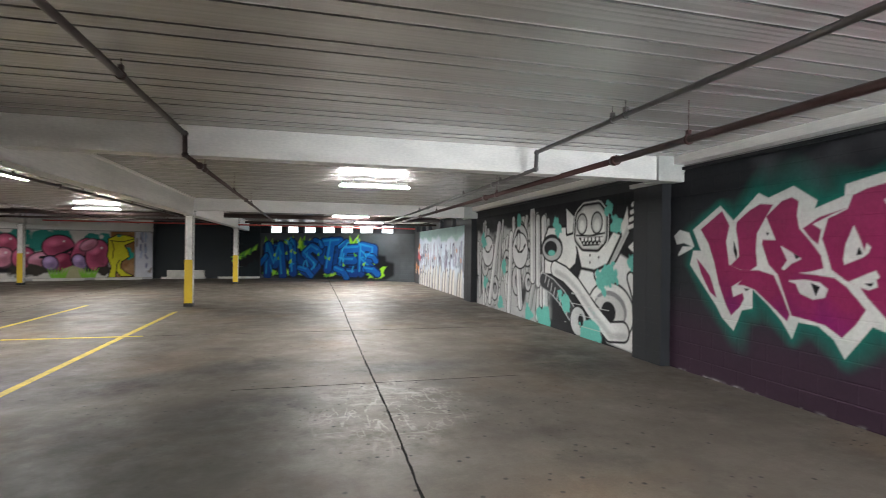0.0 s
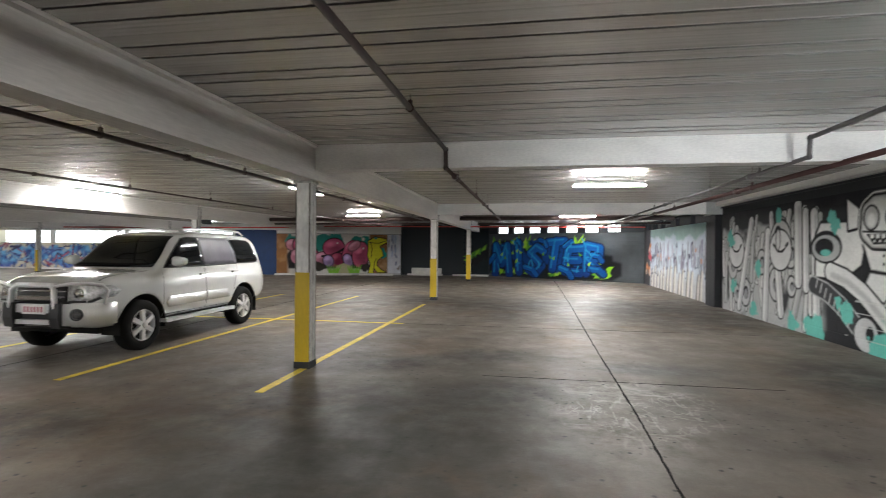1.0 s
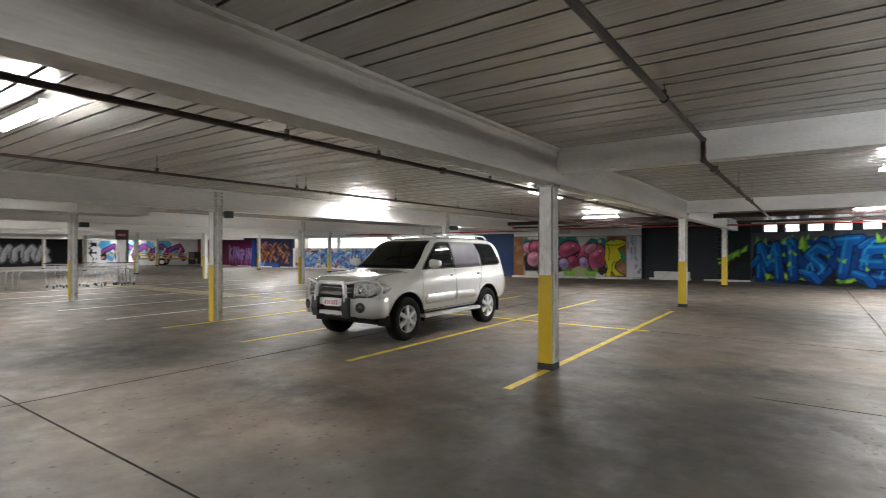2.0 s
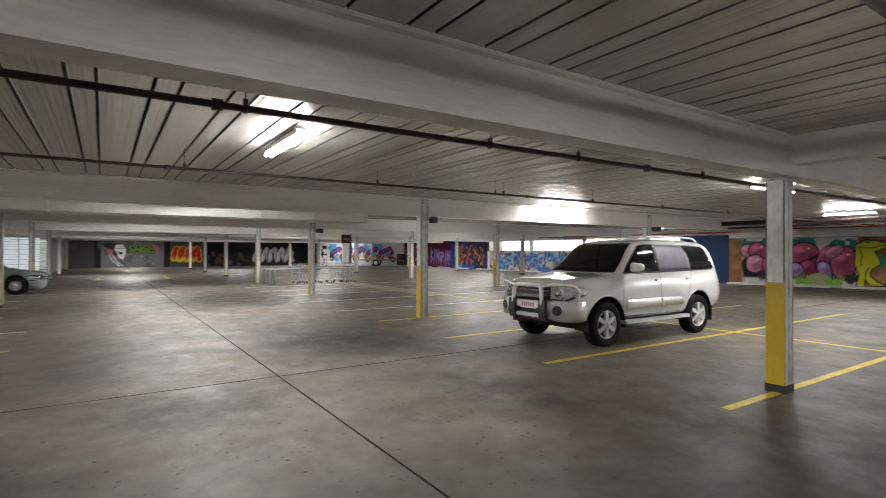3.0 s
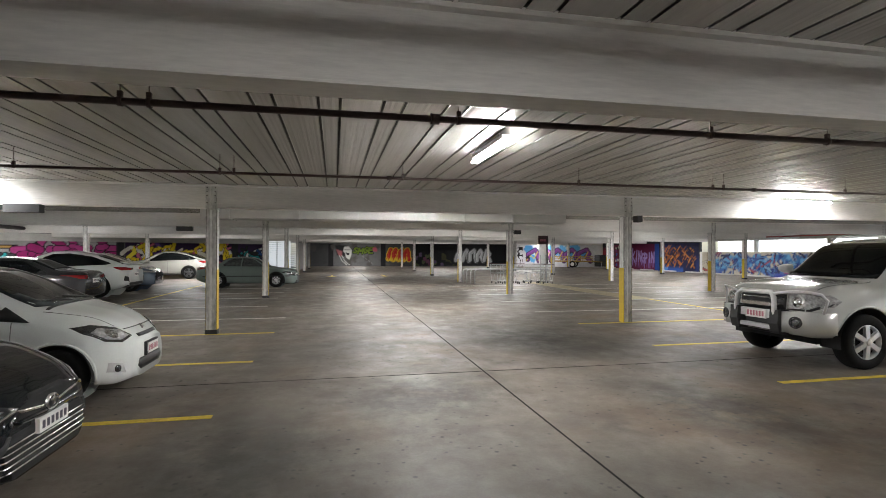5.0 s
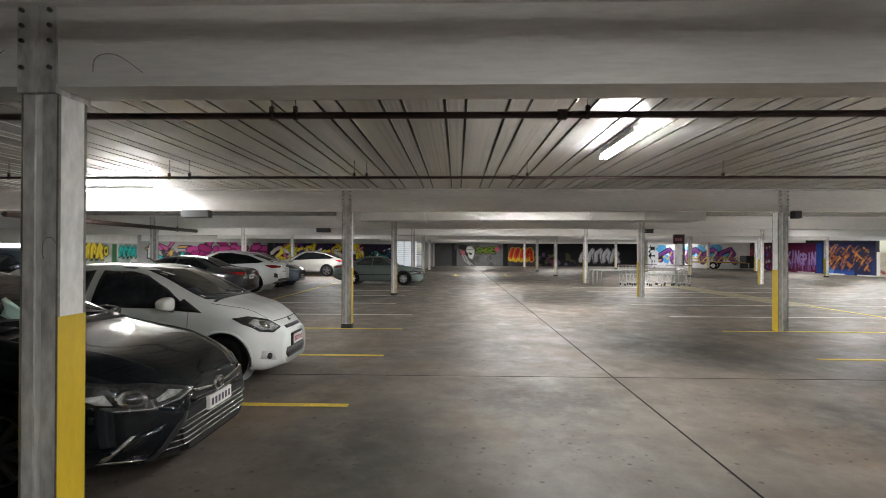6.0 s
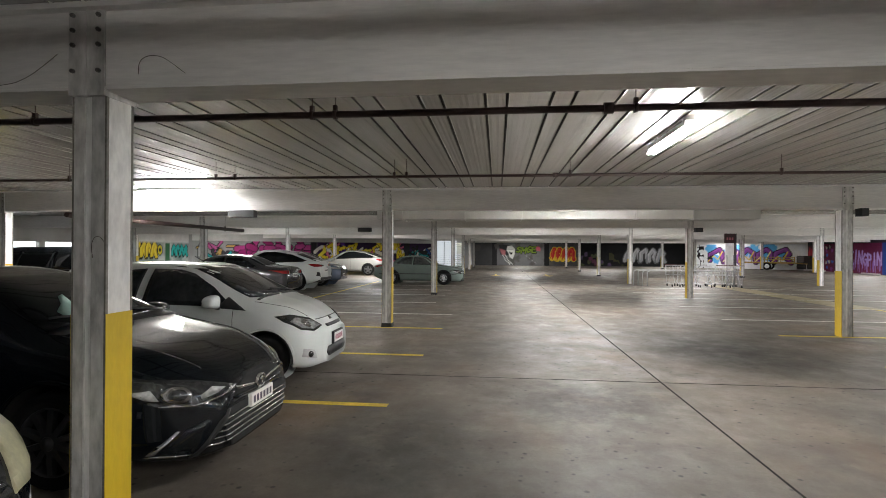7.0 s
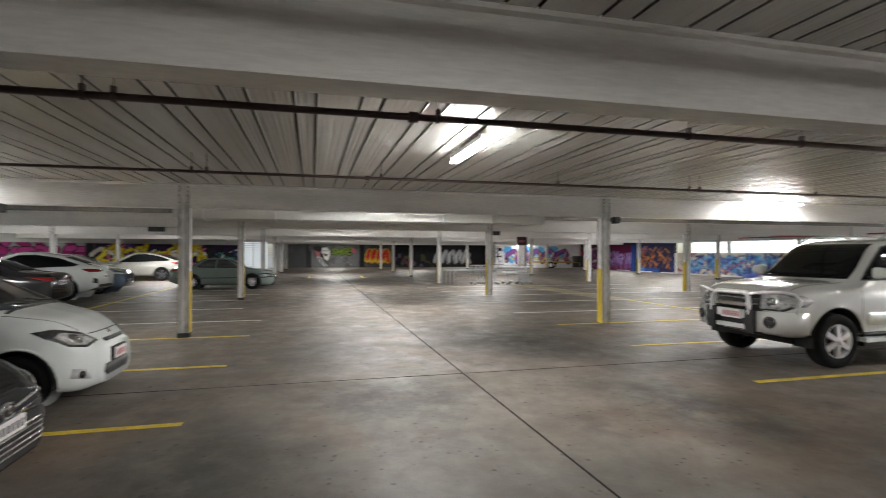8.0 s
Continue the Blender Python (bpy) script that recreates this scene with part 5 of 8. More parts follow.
def draw_west(c):
    """Grey panels: a pale mask, green letters, red letters with a yellow edge, silver letters on black."""
    c.c[:] = (0.06, 0.06, 0.062)
    c.lay((c.u > 2.6) * 1.0 * (c.u < 8.2), (0.13, 0.13, 0.133))
    c.lay((c.u > 2.2) * 1.0 * (c.u < 2.75), (0.02, 0.02, 0.021))
    c.lay((c.u > 12.0) * 1.0, (0.008, 0.008, 0.009))
    for k in range(18):
        c.blot(c.rng.uniform(0, 12), c.rng.uniform(0, 2.5), 0.4, (0.085, 0.08, 0.075), 0.5)
    c.poly([(3.0, 2.35), (3.5, 2.4), (4.4, 2.3), (4.9, 1.9), (4.95, 1.5), (4.5, 1.55), (4.0, 1.2), (3.2, 1.3)], (0.02, 0.02, 0.022), 0.05, 0.15)
    c.poly([(3.1, 1.9), (3.7, 1.7), (3.7, 1.15), (3.35, 1.3)], (0.36, 0.12, 0.13), 0.03, 0.12)
    c.poly([(4.0, 2.2), (4.45, 2.25), (4.8, 1.85), (4.75, 1.35), (4.55, 0.8), (4.25, 1.0), (4.1, 1.5), (3.9, 1.75)], (0.6, 0.6, 0.58), 0.04, 0.08)
    c.poly([(4.15, 1.55), (4.55, 1.5), (4.5, 1.3), (4.3, 1.25)], INK, 0.02)
    c.stroke([(4.0, 1.9), (4.7, 1.85)], 0.06, (0.2, 0.2, 0.2))
    for a in (3.4, 3.7):
        c.stroke([(a, 1.25), (a + 0.35, 0.6), (a + 0.9, 0.12)], 0.05, BONE, 0.04)
    c.word("SMGE", 4.9, 1.5, 2.3, 0.6, 0.17, (0.12, 0.19, 0.015), INK, 0.06, (0.2, 0.27, 0.04), 0.25, 0.14)
    c.blot(7.5, 1.95, 0.3, (0.5, 0.1, 0.14))
    c.stroke([(6.0, 1.2), (7.3, 0.2)], 0.03, (0.4, 0.4, 0.4), 0.03, 0.7)
    c.lay((c.u > 8.1) * (c.u < 8.7) * 0.95, INK)
    scrawl(c, 8.9, 11.4, 0.75, 1.9, 4, 0.42, (0.42, 0.02, 0.02), (0.62, 0.4, 0.03), (0.55, 0.08, 0.03))
    for k in range(9):
        spike(c, 8.9 + 0.28 * k, 0.6, 0.1, 0.45, 0.12, (0.62, 0.42, 0.03), 0.06)
    for k in range(14):
        c.blot(c.rng.uniform(12, 15.4), c.rng.uniform(0.1, 1.3), 0.25, [(0.08, 0.05, 0.1), (0.06, 0.07, 0.03), (0.1, 0.03, 0.06)][k % 3])
    c.lay((c.u > 15.3) * (c.u < 17) * (c.v < 1.9) * (c.field(0.6, 2) > 0.55) * 0.6, (0.06, 0.06, 0.02))
    scrawl(c, 16.9, 21.3, 0.55, 1.85, 5, 0.42, (0.26, 0.26, 0.27), (0.05, 0.05, 0.05), (0.4, 0.4, 0.41))


def draw_south(c):
    """Patched panel: yellow shapes, a ring, teal shapes, white above."""
    c.c[:] = (0.3, 0.31, 0.3)
    for k in range(14):
        c.blot(c.rng.uniform(0, c.w), c.rng.uniform(0.4, 2.0), c.rng.uniform(0.3, 0.8), [(0.45, 0.45, 0.43), (0.18, 0.23, 0.21), (0.3, 0.35, 0.35)][k % 3], 0.4)
    scrawl(c, 0.05, 1.9, 1.2, 1.98, 4, 0.26, (0.66, 0.48, 0.02), INK, (0.78, 0.66, 0.1))
    c.oval(2.25, 1.6, 0.26, 0.34, INK)
    c.oval(2.25, 1.6, 0.2, 0.27, (0.6, 0.5, 0.03))
    c.oval(2.25, 1.6, 0.1, 0.14, INK)
    c.poly([(2.75, 0.2), (3.2, 0.2), (3.2, 2.05), (2.75, 2.05)], (0.03, 0.12, 0.05), 0, 0.05)
    scrawl(c, 3.4, 5.0, 1.25, 1.85, 4, 0.2, (0.02, 0.38, 0.35), INK)
    c.lay(np.clip((c.v - 2.04) / 0.05, 0, 1), (0.6, 0.6, 0.58))


def draw_southwest(c):
    """Magenta shapes, then yellow and white wedges on plum, then teal and black."""
    c.c[:] = (0.32, 0.33, 0.32)
    tangle(c, 18, [(0.5, 0.1, 0.3), (0.55, 0.35, 0.1), (0.05, 0.05, 0.06), (0.6, 0.6, 0.6), (0.02, 0.35, 0.35)], 0.12, 0.24, 0.4, 2.7, 1.0, 1.9)
    tangle(c, 22, [(0.3, 0.02, 0.14), (0.42, 0.05, 0.22)], 0.3, 0.45, 3.4, 7.9, 1.2, 1.95)
    c.poly([(8.1, 0.0), (8.6, 0), (8.6, 2.6), (8.1, 2.6)], (0.02, 0.02, 0.022), 0, 0.04)
    c.lay(np.clip((c.u - 8.6) / 0.05, 0, 1), (0.03, 0.015, 0.05))
    tangle(c, 60, [(0.5, 0.12, 0.2), (0.1, 0.04, 0.25), (0.6, 0.58, 0.5)], 0.14, 0.3, 8.7, 15.9, 0.3, 2.0, INK, 0.03)
    tangle(c, 110, [(0.7, 0.53, 0.02), (0.78, 0.66, 0.06), (0.66, 0.64, 0.56), (0.72, 0.55, 0.03)], 0.14, 0.3, 8.7, 15.9, 0.3, 2.0, INK, 0.025)
    c.poly([(16.0, 0.0), (16.5, 0), (16.5, 2.6), (16.0, 2.6)], (0.02, 0.02, 0.022), 0, 0.04)
    tangle(c, 26, [(0.02, 0.2, 0.2), (0.5, 0.52, 0.5), (0.02, 0.06, 0.2), (0.02, 0.02, 0.02)], 0.1, 0.2, 16.6, c.w - 0.2, 0.3, 2.0)
    c.lay(np.clip((c.v - 2.22) / 0.05, 0, 1), (0.6, 0.6, 0.58))


mural("magenta block letter graffiti with white edge on charcoal block wall", (EW, 6.42), (EW, 1.6), 0.0, 2.74, 0.0125, draw_magenta, 3)
mural("grey and white creature graffiti with mint splashes on block wall", (EW, 15.15), (EW, 7.1), 0.0, 2.6, 0.0167, draw_creatures, 8)
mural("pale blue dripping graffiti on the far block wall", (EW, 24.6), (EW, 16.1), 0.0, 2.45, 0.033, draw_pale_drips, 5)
mural("blue interlocked letter graffiti with green flames on dark wall", (-2.6, 29.2), (5.1, 24.93), 0.0, 2.4, 0.04, draw_blue, 12)
mural("slate blue wall with a patch of green spray paint", (-7.3, 28.95), (-2.65, 29.2), 0.0, 2.7, 0.06, draw_green_spray, 4)
mural("pink bubble letter graffiti beside a yellow figure on brown", (-14.3, 26.6), (-8.35, 28.16), 0.1, 2.2, 0.04, draw_pink, 6)
mural("pale lavender scribbled panel at the end of the wall", (-8.3, 28.17), (-7.62, 28.36), 0.1, 2.2, 0.05, draw_lavender, 2)
mural("light blue and red tangled graffiti on the low wall", (-36.4, 28.6), (-24.0, 28.6), 0.0, 1.68, 0.07, draw_sky_tangle, 9)
mural("orange stroke graffiti on a night blue wall", (-41.9, 28.6), (-36.8, 28.6), 0.0, 2.44, 0.06, draw_orange_night, 7)
mural("plum wall with dripping pale purple letters", (-49.6, 28.6), (-42.0, 28.6), 0.0, 2.44, 0.06, draw_plum, 10)
mural("red and yellow flame graffiti on black", (-52.0, 28.6), (-49.7, 28.6), 0.0, 2.44, 0.06, draw_fire, 11)
mural("white wall with plum and yellow letters over blue clouds", (-57.4, 20.65), (-52.1, 28.45), 0.0, 2.44, 0.07, draw_white_word, 13)
mural("dark grey wall with a pale mask and red letter graffiti", (-60, -3.2), (-60, 20.5), 0.0, 2.7, 0.08, draw_west, 14)
mural("patched wall of yellow, teal and magenta graffiti", (-27.9, -21.1), (-33.1, -21.1), 0.0, 2.7, 0.07, draw_south, 15)
mural("yellow wedge graffiti on plum on the slanting wall", (-33.3, -20.97), (-44.5, -5.94), 0.0, 2.7, 0.06, draw_southwest, 16)

# ---- cars ----
from mathutils.bvhtree import BVHTree as BVH


def gloss(name, color, flake=0.0, rough=0.25, spec=0.2):
    return mat(name, color, rough, flake, 0.04, 1.5, 0, 1, 60, 1.0, spec=spec)


CAR_SILVER = gloss("pearl_silver_paint", (0.63, 0.635, 0.615), 0.3)
CAR_BLACK = gloss("charcoal_metal_paint", (0.003, 0.005, 0.0075), 0.0, 0.6, 0.03)
CAR_WHITE = gloss("white_car_paint", (0.8, 0.83, 0.815))
CAR_GREEN = gloss("grey_green_metal_paint", (0.17, 0.21, 0.195), 0.25)
CAR_GREY = gloss("dark_grey_metal_paint", (0.03, 0.03, 0.033), 0.2)
CAR_BLUE = gloss("blue_grey_metal_paint", (0.12, 0.16, 0.22), 0.4)
CAR_BEIGE = gloss("pale_beige_metal_paint", (0.3, 0.295, 0.27), 0.2)
GLASS = mat("tinted_car_glass", (0.006, 0.007, 0.0075), 0.04, 0, 0.1, 2, 0, 1, 20, 0, spec=0.2)
GLASS_GREY = mat("smoky_car_glass", (0.028, 0.032, 0.035), 0.05, 0, 0.6, 2.5, 0, 1, 9, 0, spec=0.55)
GLASS_SHADE = mat("sun_shade_behind_glass", (0.1, 0.094, 0.11), 0.4, 0, 0.15, 4, spec=0.25)
LAMPGLASS = mat("headlamp_lens", (0.66, 0.67, 0.68), 0.12, 0.55, 0.5, 16, 0.5, 22, 30, 0.9)
LAMPDARK = mat("headlamp_housing", (0.1, 0.105, 0.11), 0.14, 0.7, 0.6, 18, 0.4, 18, 30, 0.9)
LAMPYELLOW = mat("clouded_headlamp_lens", (0.52, 0.5, 0.33), 0.35, 0, 0.15, 12)
TAIL = mat("red_lamp_lens", (0.26, 0.012, 0.014), 0.12, 0, 0.1, 10, 0, 1, 20, 0.8)
CHROME = mat("chrome", (0.75, 0.75, 0.75), 0.12, 1.0, 0.05)
ALLOY = mat("alloy_rim", (0.74, 0.74, 0.75), 0.3, 0.55, 0.08)
ALLOY_DARK = mat("dark_alloy_rim", (0.09, 0.09, 0.095), 0.3, 0.7, 0.1)
TYRE = mat("tyre_rubber", (0.009, 0.009, 0.009), 0.8, 0, 0.2, 20, 0.2, 90, spec=0.15)
BLACKPLASTIC = mat("black_plastic", (0.018, 0.018, 0.019), 0.55, 0, 0.15, 10)
PLATE = mat("number_plate", (0.7, 0.68, 0.66), 0.4, 0, 0.04)
PLATE_INK = mat("number_plate_ink", (0.05, 0.04, 0.06), 0.5)
PLATE_RED = mat("maroon_plate_ink", (0.4, 0.14, 0.18), 0.5)
UNDER = mat("dark_underbody", (0.01, 0.01, 0.01), 0.9)


def smooth_curve(keys, ys, r=2):
    v = np.interp(ys, [k[0] for k in keys], [k[1] for k in keys])
    for _ in range(r):
        p = np.pad(v, 2, mode="edge")
        v = 0.1 * p[:-4] + 0.2 * p[1:-3] + 0.4 * p[2:-2] + 0.2 * p[3:-1] + 0.1 * p[4:]
    return v


def shell_bmesh(spec, nst=110, nsec=40):
    """The painted skin of a car: front at +y, on the ground at z = 0."""
    y0, y1 = spec["ends"]
    k = np.linspace(0, 1, nst)
    ys = y0 + (y1 - y0) * (k - 0.06 * np.sin(2 * np.pi * k) * 0.9)
    ys = np.sort(np.clip(ys, y0, y1))
    top, belt, bot, hw, rw = (smooth_curve(spec[n], ys) for n in ("top", "belt", "bot", "hw", "roofw"))
    bm = bmesh.new()
    rows = []
    for y, zt, zm, zb, w, wr in zip(ys, top, belt, bot, hw, rw):
        zm = min(zm, zt - 0.03)
        zb = min(zb, zm - 0.08)
        h = zt - zm
        e = 0.1 * min(1.0, h / 0.3)
        pts = [(0, zb), (w - 0.1, zb), (w - 0.025, zb + 0.05), (w - 0.004, zb + 0.25 * (zm - zb)), (w, zb + 0.55 * (zm - zb)), (w - 0.008, zm - 0.25 * (zm - zb)), (w - 0.03, zm - 0.03), (w - 0.06, zm)]
        for f in (0.2, 0.4, 0.6, 0.8, 1.0):
            bulge = 0.02 * math.sin(math.pi * f) * min(1, h / 0.3)
            pts.append((w - 0.06 + (wr - w + 0.06) * f + bulge, zm + (zt - e - zm) * f))
        pts += [(wr - 0.05, zt - e * 0.4), (wr - 0.16, zt - e * 0.12), (wr * 0.5, zt), (0, zt + 0.006)]
        p = np.array(pts)
        d = np.r_[0, np.cumsum(np.hypot(*np.diff(p, axis=0).T))]
        t = np.linspace(0, d[-1], nsec)
        x, z = np.interp(t, d, p[:, 0]), np.interp(t, d, p[:, 1])
        for _ in range(2):
            x[1:-1] = 0.25 * x[:-2] + 0.5 * x[1:-1] + 0.25 * x[2:]
            z[1:-1] = 0.25 * z[:-2] + 0.5 * z[1:-1] + 0.25 * z[2:]
        ring = [bm.verts.new((a, y, b)) for a, b in zip(x, z)]
        ring += [bm.verts.new((-a, y, b)) for a, b in zip(x[-2:0:-1], z[-2:0:-1])]
        rows.append(ring)
    n = len(rows[0])
    for a, b in zip(rows, rows[1:]):
        for i in range(n):
            bm.faces.new((a[i], a[(i + 1) % n], b[(i + 1) % n], b[i]))
    for ring, flip in ((rows[0], 1), (rows[-1], -1)):
        bm.faces.new(ring[::flip])
    bmesh.ops.recalc_face_normals(bm, faces=bm.faces)
    return bm


def tree_of(bm):
    from_bm = bm.copy()
    bmesh.ops.triangulate(from_bm, faces=from_bm.faces)
    t = BVH.FromBMesh(from_bm)
    from_bm.free()
    return t


def cut_arches(bm, spec):
    for yw in spec["axles"]:
        r, zw = spec["arch"], spec["wheel"] + 0.01
        gone = []
        for f in bm.faces:
            if all(abs(v.co.x) > 0.5 and (v.co.y - yw) ** 2 + (v.co.z - zw) ** 2 < r * r and v.co.z < zw + r for v in f.verts):
                gone.append(f)
        bmesh.ops.delete(bm, geom=gone, context="FACES")
        for v in bm.verts:
            if abs(v.co.x) > 0.5:
                d = math.hypot(v.co.y - yw, v.co.z - zw)
                if d < r and d > 0.01:
                    v.co.y, v.co.z = yw + (v.co.y - yw) * r / d, zw + (v.co.z - zw) * r / d
    for f in bm.faces:
        f.smooth = True


def patch(bvh, poly, view, off=0.006, step=0.07, side=1):
    """A panel cut to a 2D outline and laid on the skin. view: side, front, rear or top."""
    bm = bmesh.new()
    fl = bm.faces.new([bm.verts.new((a, b, 0)) for a, b in poly])
    for ax in (0, 1):
        lo, hi = min(p[ax] for p in poly), max(p[ax] for p in poly)
        c = lo + step
        while c < hi - 0.01:
            no = (1, 0, 0) if ax == 0 else (0, 1, 0)
            bmesh.ops.bisect_plane(bm, geom=bm.verts[:] + bm.edges[:] + bm.faces[:], plane_co=tuple(c * v for v in no), plane_no=no)
            c += step
    for v in bm.verts:
        a, b = v.co.x, v.co.y
        o, d = {"side": ((3 * side, a, b), (-side, 0, 0)), "front": ((a, 5, b), (0, -1, 0)), "rear": ((a, -5, b), (0, 1, 0)), "top": ((a, b, 4), (0, 0, -1))}[view]
        hit, nor, _, _ = bvh.ray_cast(Vector(o), Vector(d))
        if hit is None:
            hit, nor, _, _ = bvh.find_nearest(Vector(o) + 3 * Vector(d))
        if nor.dot(Vector(d)) > 0:
            nor = -nor
        v.co = hit + nor * off
    edge = [e for e in bm.edges if len(e.link_faces) == 1]
    ext = bmesh.ops.extrude_edge_only(bm, edges=edge)
    o3 = {"side": Vector((-side, 0, 0)), "front": Vector((0, -1, 0)), "rear": Vector((0, 1, 0)), "top": Vector((0, 0, -1))}[view]
    for v in ext["geom"]:
        if isinstance(v, bmesh.types.BMVert):
            v.co += o3 * (off + 0.012)
    for f in bm.faces:
        f.smooth = True
    return bm


def strip(a, b, w):
    """A thin outline along a 2D line."""
    d = math.hypot(b[0] - a[0], b[1] - a[1])
    nx, ny = -(b[1] - a[1]) / d * w / 2, (b[0] - a[0]) / d * w / 2
    return [(a[0] + nx, a[1] + ny), (b[0] + nx, b[1] + ny), (b[0] - nx, b[1] - ny), (a[0] - nx, a[1] - ny)]


def oval(cx, cy, rx, ry, n=16):
    return [(cx + rx * math.cos(2 * math.pi * i / n), cy + ry * math.sin(2 * math.pi * i / n)) for i in range(n)]


def mirrored(poly):
    return [(-a, b) for a, b in poly][::-1]


def wheel(parent, x, y, r, width, side, spokes=7, rim_m=None, rim_r=0.64):
    """A road wheel: hub, tyre and spoked rim. side is +1 where the outer face looks to +x."""
    rim_m = rim_m or ALLOY
    b = bmesh.new()
    ring_wheel(b, (0, 0, 0), (1, 0, 0), [(0.0, 0.02), (0.03, 0.05), (0.04, 0.045), (0.045, 0.001)], 14)
    w = part("wheel", b, rim_m, parent)
    w.matrix_local = pose(x, y, r, 0, 0, 0 if side > 0 else 180)
    hw = width / 2
    b = bmesh.new()
    ri = r * rim_r
    ring_wheel(b, (-hw + 0.02, 0, 0), (1, 0, 0), [(-hw, ri), (-hw, r * 0.86), (-hw + 0.02, r * 0.96), (-hw + 0.05, r), (-0.02, r * 1.0), (hw - 0.05, r), (hw - 0.02, r * 0.965), (hw - 0.002, r * 0.87), (hw - 0.004, ri * 1.05), (hw - 0.02, ri)], 36)
    part("tyre", b, TYRE, w, "black rubber tyre")
    b = bmesh.new()
    ring_wheel(b, (0, 0, 0), (1, 0, 0), [(-0.16, ri * 0.96), (0.005, ri * 0.95), (0.012, ri), (-0.01, ri * 1.02)], 36)
    for i in range(spokes):
        a = 2 * math.pi * i / spokes
        q = Matrix.Rotation(a, 4, "X")
        w0, w1 = 0.5 * ri * 0.24 * 7 / spokes, 0.5 * ri * 0.25 * 7 / spokes
        pts = [(-w0, ri * 0.14), (w0, ri * 0.14), (w1, ri * 0.98), (-w1, ri * 0.98)]
        front = [b.verts.new(q @ Vector((0.022 if j < 2 else 0.006, u, v))) for j, (u, v) in enumerate(pts)]
        back = [b.verts.new(q @ Vector((-0.03, u * 1.1, v))) for u, v in pts]
        b.faces.new(front)
        for j in range(4):
            b.faces.new((front[j], front[(j + 1) % 4], back[(j + 1) % 4], back[j]))
    part("rim", b, rim_m, w, "spoked wheel rim")
    b = bmesh.new()
    ring_wheel(b, (0, 0, 0), (1, 0, 0), [(-0.07, ri * 0.97), (-0.07, 0.01)], 24)
    part("brake_disc", b, UNDER, w)
    return w


def mirror(parent, spec, x, y, z, m):
    for s in (-1, 1):
        b = bmesh.new()
        bmesh.ops.create_icosphere(b, subdivisions=3, radius=1.0)
        for v in b.verts:
            q = [math.copysign(abs(k) ** 0.62, k) for k in v.co]
            q[1] = max(q[1], -0.6)
            taper = 1 - 0.25 * s * q[0]
            v.co = Vector((q[0] * 0.12 + s * (x + 0.13), q[1] * 0.085 * (0.7 + 0.3 * taper) + y, q[2] * 0.078 * taper + z))
        for f in b.faces:
            f.smooth = True
        o = part("mirror", b, m, parent, "door mirror")
        b = bmesh.new()
        tube(b, [(s * (x - 0.08), y - 0.01, z - 0.09), (s * (x + 0.04), y - 0.01, z - 0.06), (s * (x + 0.1), y, z - 0.03)], 0.028)
        part("arm", b, BLACKPLASTIC, o)


def plate(parent, bvh, z, view, ink=PLATE_INK, w=0.37, h=0.13, lift=0.02, frame_m=None):
    y = (bvh.ray_cast(Vector((0, 5 if view == "front" else -5, z)), Vector((0, -1 if view == "front" else 1, 0)))[0]).y
    s = 1 if view == "front" else -1
    b = bmesh.new()
    box(b, -w / 2, w / 2, y + s * 0.004, y + s * lift, z - h / 2, z + h / 2)
    bevelled(b, 0.004)
    if frame_m:
        f = bmesh.new()
        box(f, -w / 2 - 0.02, w / 2 + 0.02, y - s * 0.03, y + s * (lift - 0.008), z - h / 2 - 0.02, z + h / 2 + 0.02)
        part("plate_frame", f, frame_m, parent)
    o = part("number_plate", b, PLATE, parent, "pale number plate with plain bars")
    b = bmesh.new()
    for i in range(6):
        x = -w * 0.38 + i * w * 0.152
        yy = y + s * (lift + 0.002)
        box(b, x - 0.017, x + 0.017, min(yy, yy - s * 0.004), max(yy, yy - s * 0.004), z - h * 0.27, z + h * 0.27)
    part("bars", b, ink, o)


